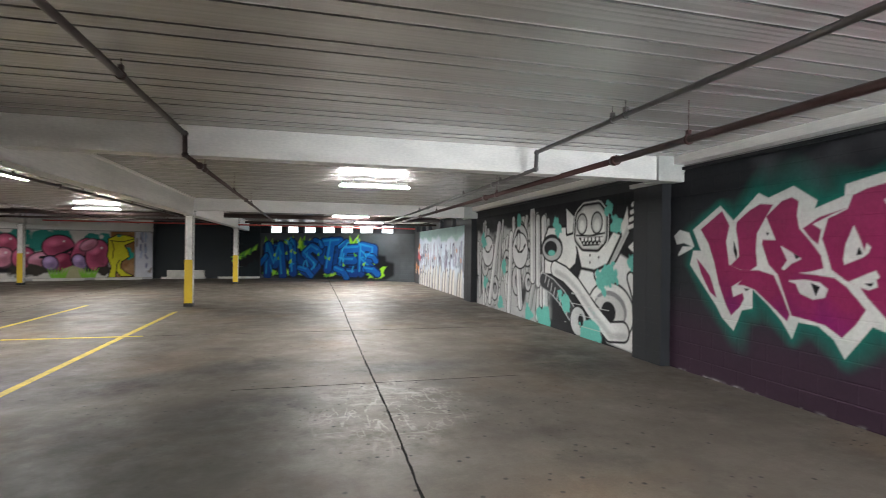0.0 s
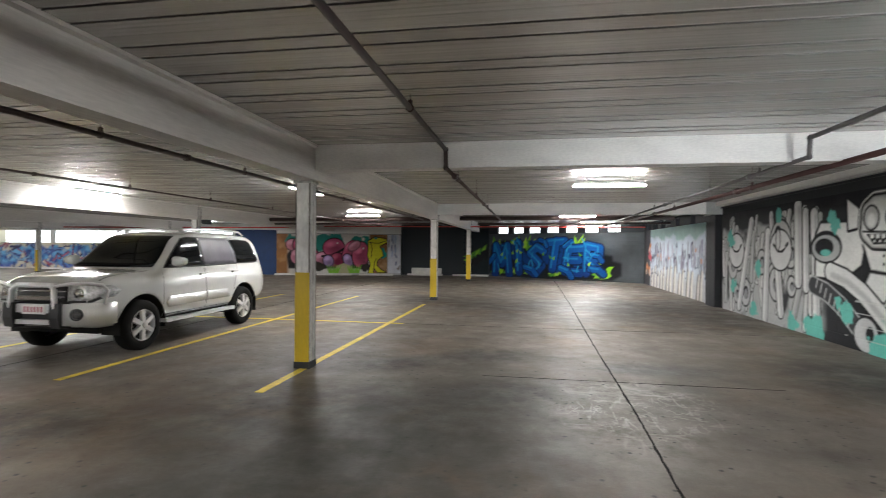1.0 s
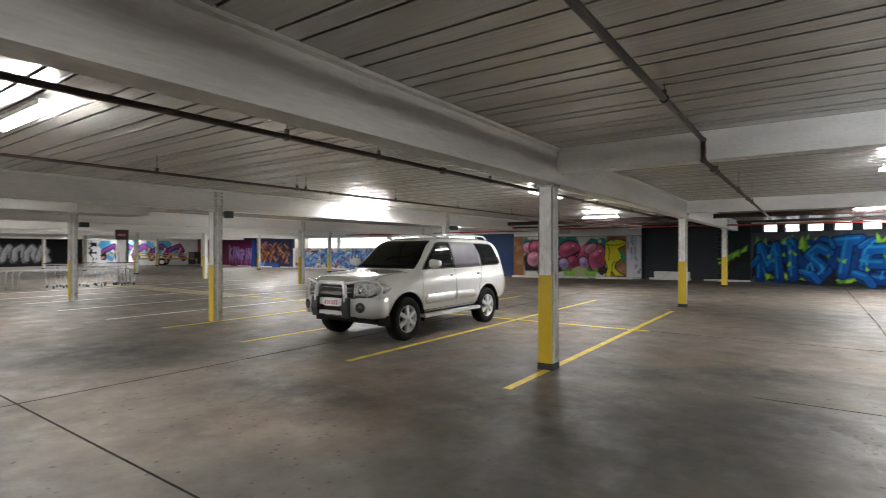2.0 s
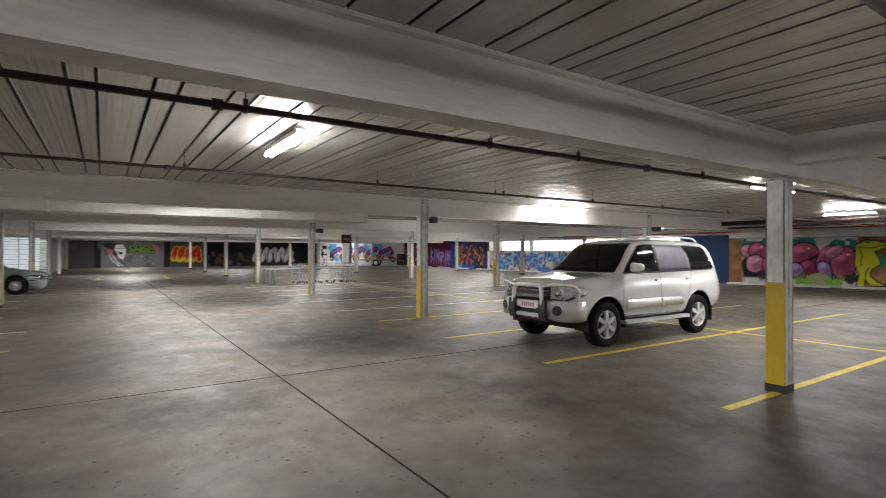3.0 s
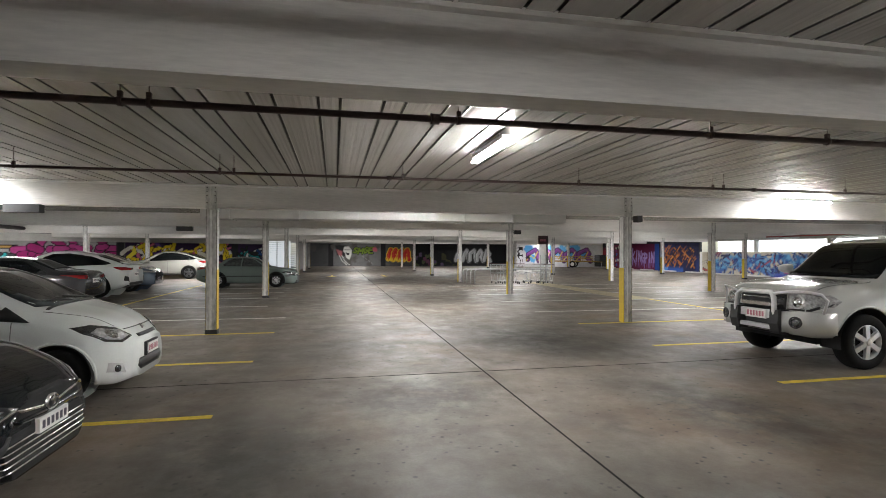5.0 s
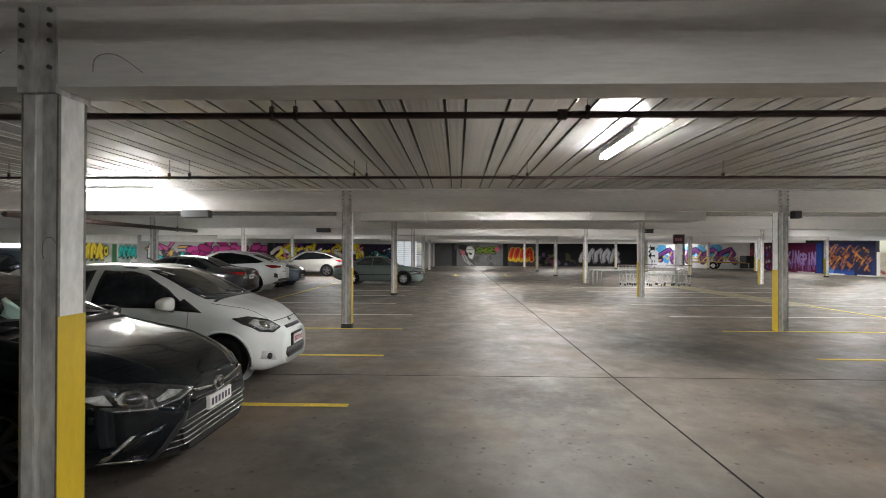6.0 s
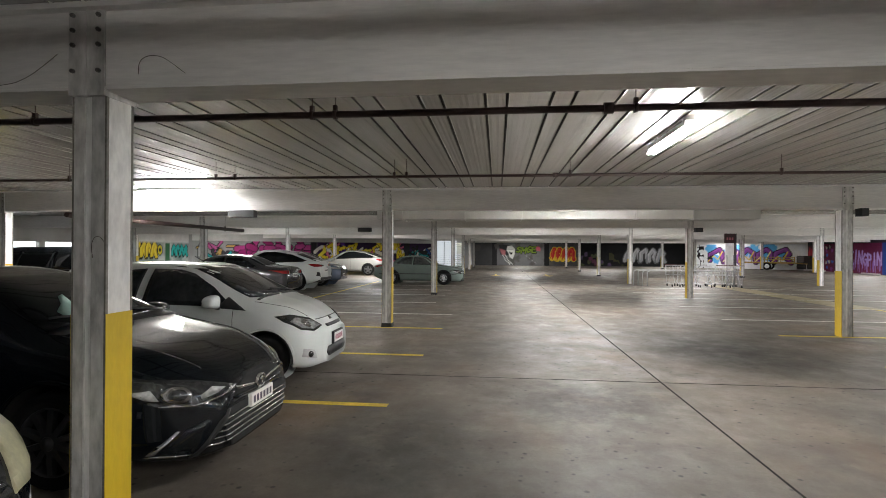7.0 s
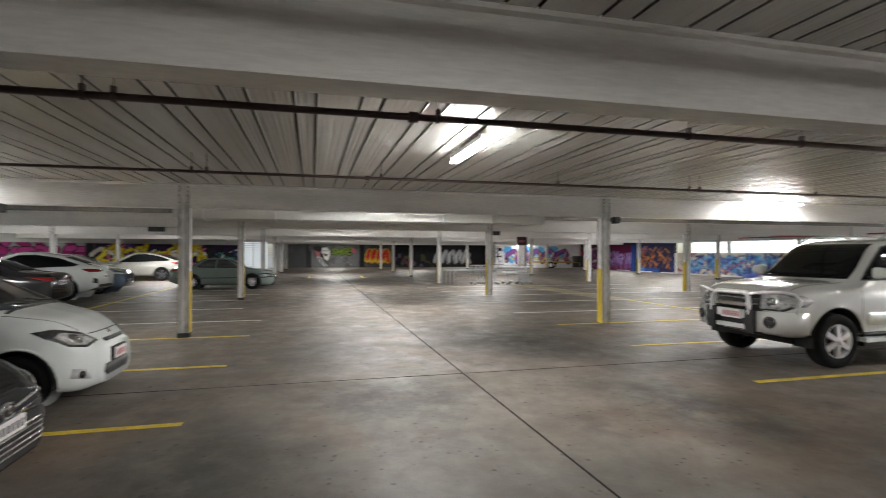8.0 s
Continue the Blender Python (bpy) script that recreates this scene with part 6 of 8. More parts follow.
def car(name, label, spec, at, paint, group="parked cars"):
    """A car from its curves and panels. Panels: (name, material, view, outline, lift, both sides)."""
    c = thing(name, label, "car", group)
    bm = shell_bmesh(spec)
    bvh = tree_of(bm)
    cut_arches(bm, spec)
    part("body", bm, paint, c)
    # dark tub inside the wheel arches and under the floor
    b = bmesh.new()
    w = spec["track"] - 0.28
    lo, hi = spec["axles"]
    zt = min(0.78, spec["wheel"] * 2 + 0.12)
    box(b, -w, w, lo - spec["arch"] - 0.12, hi + spec["arch"] + 0.08, 0.85 * spec["wheel"], zt)
    part("underbody", b, UNDER, c, "dark underbody")
    for yw in spec["axles"]:
        for s in (-1, 1):
            b = bmesh.new()
            n = 20
            r = spec["arch"]
            rings = []
            for xo, rr in ((spec["track"] + 0.01, r + 0.002), (spec["track"] - 0.3, r + 0.002)):
                rings.append([b.verts.new((s * xo, yw + rr * math.cos(math.pi * (i / n * 1.12 - 0.06)), spec["wheel"] + rr * math.sin(math.pi * (i / n * 1.12 - 0.06)))) for i in range(n + 1)])
            for i in range(n):
                b.faces.new((rings[0][i], rings[0][i + 1], rings[1][i + 1], rings[1][i])).smooth = True
            part("arch_liner", b, UNDER, c, "black wheel arch liner")
            # rolled arch lip
            b = bmesh.new()
            pts = []
            for i in range(n + 1):
                a = math.pi * (i / n * 1.16 - 0.08)
                yy, zz = yw + (r + 0.012) * math.cos(a), spec["wheel"] + 0.01 + (r + 0.012) * math.sin(a)
                hit = bvh.ray_cast(Vector((3 * s, yy, zz)), Vector((-s, 0, 0)))[0]
                if hit is not None and abs(hit.x) > 0.5:
                    pts.append(hit)
            if len(pts) > 3:
                tube(b, pts, 0.014, 6)
                part("arch_lip", b, spec.get("lip", paint), c)
            wheel(c, s * (spec["track"] - 0.005), yw, spec["wheel"], spec.get("tyre_w", 0.22), s, spec.get("spokes", 7), spec.get("rim"), spec.get("rim_r", 0.64))
    for nm, m, view, poly, off, both in spec["panels"]:
        if view == "side":
            for s in (-1, 1):
                part(nm, patch(bvh, poly, view, off, 0.09, s), m, c)
        else:
            part(nm, patch(bvh, poly, view, off), m, c)
            if both:
                part(nm, patch(bvh, mirrored(poly), view, off), m, c)
    if "mirror" in spec:
        mirror(c, spec, *spec["mirror"], paint)
    c.matrix_world = at
    return c, bvh


SUV = dict(
    ends=(-2.42, 2.2), axles=(-1.39, 1.39), wheel=0.385, arch=0.47, track=0.925, tyre_w=0.25, spokes=6, rim_r=0.62,
    top=[(-2.42, 1.12), (-2.38, 1.28), (-2.24, 1.6), (-2.1, 1.79), (-1.95, 1.835), (-1.4, 1.865), (-0.3, 1.87), (0.25, 1.83), (0.45, 1.76), (1.02, 1.27), (1.15, 1.22), (1.7, 1.19), (2.02, 1.14), (2.14, 1.1), (2.2, 1.04)],
    belt=[(-2.42, 1.0), (-2.2, 1.2), (-1.0, 1.22), (0.8, 1.19), (1.2, 1.1), (1.8, 1.05), (2.1, 1.02), (2.2, 0.98)],
    bot=[(-2.42, 0.6), (-2.2, 0.48), (-1.8, 0.42), (1.8, 0.42), (2.05, 0.42), (2.2, 0.46)],
    hw=[(-2.42, 0.78), (-2.34, 0.86), (-2.1, 0.925), (-1.4, 0.94), (1.5, 0.94), (1.85, 0.9), (2.05, 0.84), (2.16, 0.76), (2.2, 0.7)],
    roofw=[(-2.42, 0.7), (-2.2, 0.72), (0.2, 0.72), (0.6, 0.72), (1.05, 0.76), (1.3, 0.82), (1.9, 0.8), (2.2, 0.62)],
    mirror=(0.91, 0.72, 1.35),
    panels=[
        ("windscreen", GLASS, "front", [(-0.74, 1.25), (0.74, 1.25), (0.68, 1.5), (0.6, 1.775), (-0.6, 1.775), (-0.68, 1.5)], 0.006, False),
        ("window_surround", BLACKPLASTIC, "side", [(0.86, 1.235), (0.76, 1.32), (0.42, 1.63), (0.27, 1.735), (0.1, 1.765), (-1.24, 1.755), (-1.82, 1.73), (-1.89, 1.69), (-2.08, 1.32), (-2.02, 1.27), (-1.2, 1.25), (-0.2, 1.235)], 0.003, True),
        ("door_window", GLASS, "side", [(0.82, 1.25), (0.74, 1.31), (0.4, 1.61), (0.26, 1.715), (0.1, 1.75), (-0.16, 1.755), (-0.16, 1.25)], 0.006, True),
        ("rear_door_window", GLASS_SHADE, "side", [(-0.2, 1.25), (-0.2, 1.755), (-1.06, 1.745), (-1.18, 1.5), (-1.2, 1.265)], 0.007, True),
        ("quarter_window", GLASS, "side", [(-1.24, 1.265), (-1.22, 1.5), (-1.11, 1.74), (-1.8, 1.715), (-1.87, 1.68), (-2.06, 1.32), (-2.01, 1.285)], 0.006, True),
        ("rear_window", GLASS, "rear", [(-0.6, 1.25), (0.6, 1.25), (0.55, 1.65), (-0.55, 1.65)], 0.006, False),
        ("door_moulding", CAR_SILVER, "side", [(0.86, 0.6), (0.9, 0.68), (0.84, 0.78), (-0.12, 0.78), (-0.12, 0.62)], 0.016, True),
        ("door_moulding", CAR_SILVER, "side", [(-0.17, 0.62), (-0.17, 0.78), (-0.8, 0.78), (-0.9, 0.62)], 0.016, True),
        ("door_seam", BLACKPLASTIC, "side", strip((-0.145, 0.5), (-0.145, 1.24), 0.006), 0.004, True),
        ("door_seam", BLACKPLASTIC, "side", strip((0.98, 0.55), (0.93, 1.16), 0.006), 0.003, True),
        ("door_seam", BLACKPLASTIC, "side", strip((-1.02, 0.75), (-1.2, 1.25), 0.006), 0.003, True),
        ("belt_trim", BLACKPLASTIC, "side", strip((-2.0, 1.268), (0.84, 1.24), 0.016), 0.01, True),
        ("sill", BLACKPLASTIC, "side", [(0.92, 0.43), (0.92, 0.5), (-0.9, 0.5), (-0.9, 0.43)], 0.01, True),
        ("headlight", LAMPGLASS, "front", [(0.43, 0.82), (0.74, 0.83), (0.83, 0.9), (0.85, 1.0), (0.74, 1.055), (0.45, 1.03)], 0.012, True),
        ("headlight_rim", BLACKPLASTIC, "front", [(0.41, 0.8), (0.75, 0.805), (0.86, 0.88), (0.87, 0.92), (0.74, 0.835), (0.43, 0.82)], 0.013, True),
        ("lamp_bowl", CHROME, "front", oval(0.6, 0.925, 0.075, 0.07), 0.018, True),
        ("headlight_wrap", LAMPGLASS, "side", [(1.78, 0.95), (1.9, 0.87), (2.1, 0.85), (2.12, 1.02), (1.9, 1.03)], 0.012, True),
        ("grille", BLACKPLASTIC, "front", [(-0.4, 0.78), (0.4, 0.78), (0.42, 1.02), (-0.42, 1.02)], 0.01, False),
        ("grille_bar", CHROME, "front", [(-0.36, 0.86), (0.36, 0.86), (0.36, 0.885), (-0.36, 0.885)], 0.03, False),
        ("grille_bar", CHROME, "front", [(-0.38, 0.94), (0.38, 0.94), (0.38, 0.965), (-0.38, 0.965)], 0.03, False),
        ("bumper_centre", BLACKPLASTIC, "front", [(-0.46, 0.45), (0.46, 0.45), (0.46, 0.78), (-0.46, 0.78)], 0.03, False),
        ("tail_light", TAIL, "rear", [(0.66, 0.9), (0.83, 0.9), (0.8, 1.08), (0.7, 1.08)], 0.01, True),
        ("bonnet_seam", BLACKPLASTIC, "top", strip((0.74, 1.1), (0.72, 2.0), 0.01), 0.003, True),
    ])


def suv(at):
    c, bvh = car("parked_suv", "pearl silver four-wheel-drive with alloy bull bar, parked in its bay", SUV, at, CAR_SILVER)
    # bull bar
    b = bmesh.new()
    hoop = [(-0.36, 2.33, 0.56), (-0.36, 2.36, 0.78), (-0.34, 2.35, 0.98), (-0.27, 2.33, 1.045), (0.27, 2.33, 1.045), (0.34, 2.35, 0.98), (0.36, 2.36, 0.78), (0.36, 2.33, 0.56)]
    tube(b, hoop, 0.036, 10)
    bar = part("bull_bar", b, ALLOY, c, "polished alloy bull bar")
    for s in (-1, 1):
        b = bmesh.new()
        tube(b, [(s * 0.34, 2.35, 1.03), (s * 0.56, 2.31, 1.075), (s * 0.76, 2.21, 1.08), (s * 0.87, 2.1, 1.05), (s * 0.91, 2.04, 0.97), (s * 0.88, 2.08, 0.78)], 0.02, 8)
        part("wing_hoop", b, ALLOY, bar)
        b = bmesh.new()
        prism(b, [(2.12, 0.44), (2.36, 0.46), (2.4, 0.6), (2.38, 0.8), (2.12, 0.8)], "x", s * 0.3, s * 0.45)
        bevelled(b, 0.02, 2)
        part("upright", b, BLACKPLASTIC, bar, "black bull bar upright")
    for s in (-1, 1):
        b = bmesh.new()
        pts = [(0.44, 2.0), (0.44, 2.33), (0.62, 2.31), (0.78, 2.23), (0.88, 2.08), (0.93, 1.9), (0.86, 1.86)]
        prism(b, [(s * q, y) for q, y in pts], "z", 0.49, 0.79)
        bevelled(b, 0.03, 3)
        k = part("bumper_corner", b, CAR_SILVER, c)
        for f in k.data.polygons:
            f.use_smooth = True
        b = bmesh.new()
        ring_wheel(b, (s * 0.645, 2.295, 0.645), (s * 0.3, 1, 0), [(-0.02, 0.085), (0.012, 0.085), (0.018, 0.072), (0.006, 0.062)], 24)
        part("fog_ring", b, BLACKPLASTIC, k)
        b = bmesh.new()
        ring_wheel(b, (s * 0.645, 2.295, 0.645), (s * 0.3, 1, 0), [(-0.01, 0.064), (0.006, 0.06), (0.012, 0.03), (0.012, 0.001)], 24)
        part("fog_lamp", b, LAMPDARK, k, "round grey fog lamp")
    b = bmesh.new()
    box(b, -0.3, 0.3, 2.26, 2.34, 0.5, 0.56)
    bevelled(b, 0.015, 2)
    part("skid_bar", b, ALLOY, bar)
    b = bmesh.new()
    box(b, -0.3, 0.3, 2.3, 2.34, 0.84, 0.89)
    bevelled(b, 0.012, 2)
    part("light_bar", b, CHROME, bar)
    b = bmesh.new()
    box(b, -0.36, 0.36, 2.27, 2.33, 0.66, 0.78)
    bevelled(b, 0.01)
    part("plate_bracket", b, ALLOY, bar)
    b = bmesh.new()
    box(b, -0.19, 0.19, 2.33, 2.345, 0.645, 0.775)
    bevelled(b, 0.004)
    p = part("number_plate", b, PLATE, c, "white number plate with plain maroon bars")
    b = bmesh.new()
    for i in range(6):
        box(b, -0.155 + i * 0.055, -0.12 + i * 0.055, 2.343, 2.3475, 0.672, 0.748)
    part("bars", b, PLATE_RED, p)
    for s in (-1, 1):
        b = bmesh.new()
        box(b, s * 0.84 if s > 0 else -1.0, 1.0 if s > 0 else -0.84, -0.86, 0.86, 0.37, 0.42)
        bevelled(b, 0.015, 2)
        part("side_step", b, ALLOY, c, "alloy side step")
        for e in (-0.9, 0.9):
            b = bmesh.new()
            box(b, 0.86 if s > 0 else -1.0, 1.0 if s > 0 else -0.86, e - 0.06, e + 0.06, 0.365, 0.425)
            bevelled(b, 0.02, 2)
            part("step_end", b, FITTING, c)
        b = bmesh.new()
        tube(b, [(s * 0.62, 0.2, 1.84), (s * 0.62, 0.08, 1.9), (s * 0.62, -0.9, 1.925), (s * 0.61, -1.7, 1.9), (s * 0.61, -1.85, 1.83)], 0.02, 8)
        part("roof_rail", b, CAR_SILVER, c, "silver roof rail")
        for y in (0.02, -0.98):
            b = bmesh.new()
            box(b, min(s * 0.92, s * 0.965), max(s * 0.92, s * 0.965), y - 0.1 - 0.06, y + 0.02, 1.085, 1.12)
            bevelled(b, 0.01, 2)
            part("door_handle", b, CAR_SILVER, c)
        b = bmesh.new()
        box(b, s * 0.8 - 0.09, s * 0.8 + 0.09, -1.95, -1.93, 0.22, 0.55)
        part("mud_flap", b, BLACKPLASTIC, c, "black mud flap")
    b = bmesh.new()
    ring_wheel(b, (0, -2.42, 0.98), (0, 1, 0), [(-0.2, 0.02), (-0.2, 0.28), (-0.16, 0.33), (-0.02, 0.33), (0.02, 0.28)], 28)
    part("spare_wheel_cover", b, CAR_SILVER, c, "silver spare wheel cover")
    return c


SEDAN = dict(
    ends=(-2.42, 2.4), axles=(-1.39, 1.385), wheel=0.33, arch=0.385, track=0.895, tyre_w=0.215, spokes=10, rim_r=0.7, rim=ALLOY_DARK,
    top=[(-2.42, 0.95), (-2.36, 1.05), (-1.75, 1.1), (-1.6, 1.12), (-0.95, 1.4), (-0.5, 1.46), (0.0, 1.47), (0.3, 1.43), (0.6, 1.33), (1.2, 1.03), (1.35, 0.99), (1.9, 0.9), (2.2, 0.8), (2.32, 0.73), (2.4, 0.62)],
    belt=[(-2.42, 0.88), (-1.5, 0.97), (0.8, 0.93), (1.4, 0.88), (2.1, 0.74), (2.4, 0.56)],
    bot=[(-2.42, 0.36), (-2.1, 0.24), (-1.7, 0.19), (1.8, 0.17), (2.25, 0.14), (2.4, 0.18)],
    hw=[(-2.42, 0.68), (-2.3, 0.8), (-1.9, 0.89), (-1.0, 0.912), (1.5, 0.912), (1.9, 0.87), (2.15, 0.78), (2.32, 0.62), (2.4, 0.48)],
    roofw=[(-2.42, 0.6), (-1.7, 0.66), (-1.0, 0.6), (0.3, 0.6), (0.9, 0.66), (1.3, 0.74), (1.8, 0.72), (2.4, 0.42)],
    mirror=(0.92, 0.78, 0.99),
    panels=[
        ("windscreen", GLASS, "front", [(-0.66, 1.03), (0.66, 1.03), (0.56, 1.3), (0.48, 1.405), (-0.48, 1.405), (-0.56, 1.3)], 0.006, False),
        ("door_window", GLASS, "side", [(0.9, 0.97), (0.3, 1.3), (0.1, 1.36), (-0.15, 1.375), (-0.18, 0.98)], 0.006, True),
        ("rear_door_window", GLASS, "side", [(-0.22, 0.98), (-0.2, 1.375), (-0.8, 1.34), (-1.3, 1.1), (-1.2, 1.01)], 0.006, True),
        ("rear_window", GLASS, "top", [(-0.58, -1.58), (0.58, -1.58), (0.48, -0.95), (-0.48, -0.95)], 0.006, False),
        ("door_seam", BLACKPLASTIC, "side", strip((-0.2, 0.3), (-0.2, 0.96), 0.008), 0.003, True),
        ("door_seam", BLACKPLASTIC, "side", strip((0.95, 0.3), (0.92, 0.95), 0.008), 0.003, True),
        ("headlight", LAMPDARK, "front", [(0.38, 0.625), (0.5, 0.57), (0.66, 0.54), (0.8, 0.565), (0.885, 0.68), (0.84, 0.745), (0.62, 0.705)], 0.008, True),
        ("headlight_wrap", LAMPDARK, "side", [(1.62, 0.735), (1.9, 0.61), (2.12, 0.585), (2.1, 0.71), (1.85, 0.765)], 0.009, True),
        ("headlight_edge", CHROME, "front", [(0.4, 0.612), (0.5, 0.564), (0.66, 0.536), (0.79, 0.558), (0.79, 0.566), (0.66, 0.545), (0.5, 0.574), (0.41, 0.62)], 0.013, True),
        ("headlight_lens", CHROME, "front", oval(0.72, 0.625, 0.056, 0.052), 0.016, True),
        ("lamp_bowl", LAMPDARK, "front", oval(0.72, 0.625, 0.036, 0.034), 0.021, True),
        ("headlight_strip", LAMPGLASS, "front", [(0.46, 0.62), (0.52, 0.595), (0.62, 0.575), (0.62, 0.6), (0.53, 0.64)], 0.012, True),
        ("headlight_strip", LAMPGLASS, "front", [(0.79, 0.6), (0.82, 0.61), (0.85, 0.66), (0.8, 0.67)], 0.012, True),
        ("upper_grille", UNDER, "front", [(-0.4, 0.5), (0.4, 0.5), (0.38, 0.6), (0.2, 0.665), (-0.2, 0.665), (-0.38, 0.6)], 0.008, False),
        ("chrome_wing", CHROME, "front", [(0.05, 0.545), (0.36, 0.585), (0.38, 0.61), (0.08, 0.565)], 0.018, True),
        ("wing_bar", CAR_BLACK, "front", [(0.0, 0.485), (0.4, 0.52), (0.41, 0.545), (0.0, 0.53)], 0.02, True),
        ("emblem", CHROME, "front", oval(0, 0.565, 0.075, 0.055), 0.026, False),
        ("emblem_inset", UNDER, "front", oval(0, 0.565, 0.06, 0.041), 0.029, False),
        ("emblem_ring", CHROME, "front", oval(0, 0.572, 0.026, 0.03), 0.032, False),
        ("emblem_bar", CHROME, "front", [(-0.045, 0.575), (0.045, 0.575), (0.04, 0.588), (-0.04, 0.588)], 0.033, False),
        ("lower_grille", UNDER, "front", [(-0.46, 0.47), (-0.63, 0.19), (0.63, 0.19), (0.46, 0.47)], 0.006, False),
        ("grille_frame", BLACKPLASTIC, "front", [(0.46, 0.47), (0.485, 0.47), (0.66, 0.185), (0.63, 0.19)], 0.014, True),
        ("fog_blade", CHROME, "front", [(0.79, 0.24), (0.8, 0.24), (0.785, 0.31), (0.74, 0.385), (0.73, 0.388), (0.775, 0.31)], 0.012, True),
        ("fog_blade", CHROME, "front", [(0.66, 0.206), (0.8, 0.226), (0.795, 0.234), (0.66, 0.213)], 0.014, True),
        ("fog_pocket", CAR_BLACK, "front", [(0.64, 0.225), (0.775, 0.235), (0.76, 0.31), (0.7, 0.39), (0.6, 0.43), (0.58, 0.4)], 0.004, True),
        ("tail_light", TAIL, "rear", [(0.46, 0.84), (0.74, 0.85), (0.8, 0.95), (0.5, 0.94)], 0.01, True),
        ("bonnet_seam", BLACKPLASTIC, "top", strip((0.66, 1.25), (0.5, 2.2), 0.008), 0.002, True),
        ("cowl", BLACKPLASTIC, "top", [(-0.68, 1.16), (0.68, 1.16), (0.64, 1.25), (-0.64, 1.25)], 0.008, False),
    ] + [("grille_slat", CHROME, "front", [(-w, z), (w, z), (w, z + 0.008), (-w, z + 0.008)], 0.014, False) for w, z in ((0.49, 0.4), (0.515, 0.36), (0.54, 0.32), (0.565, 0.28), (0.59, 0.24))])

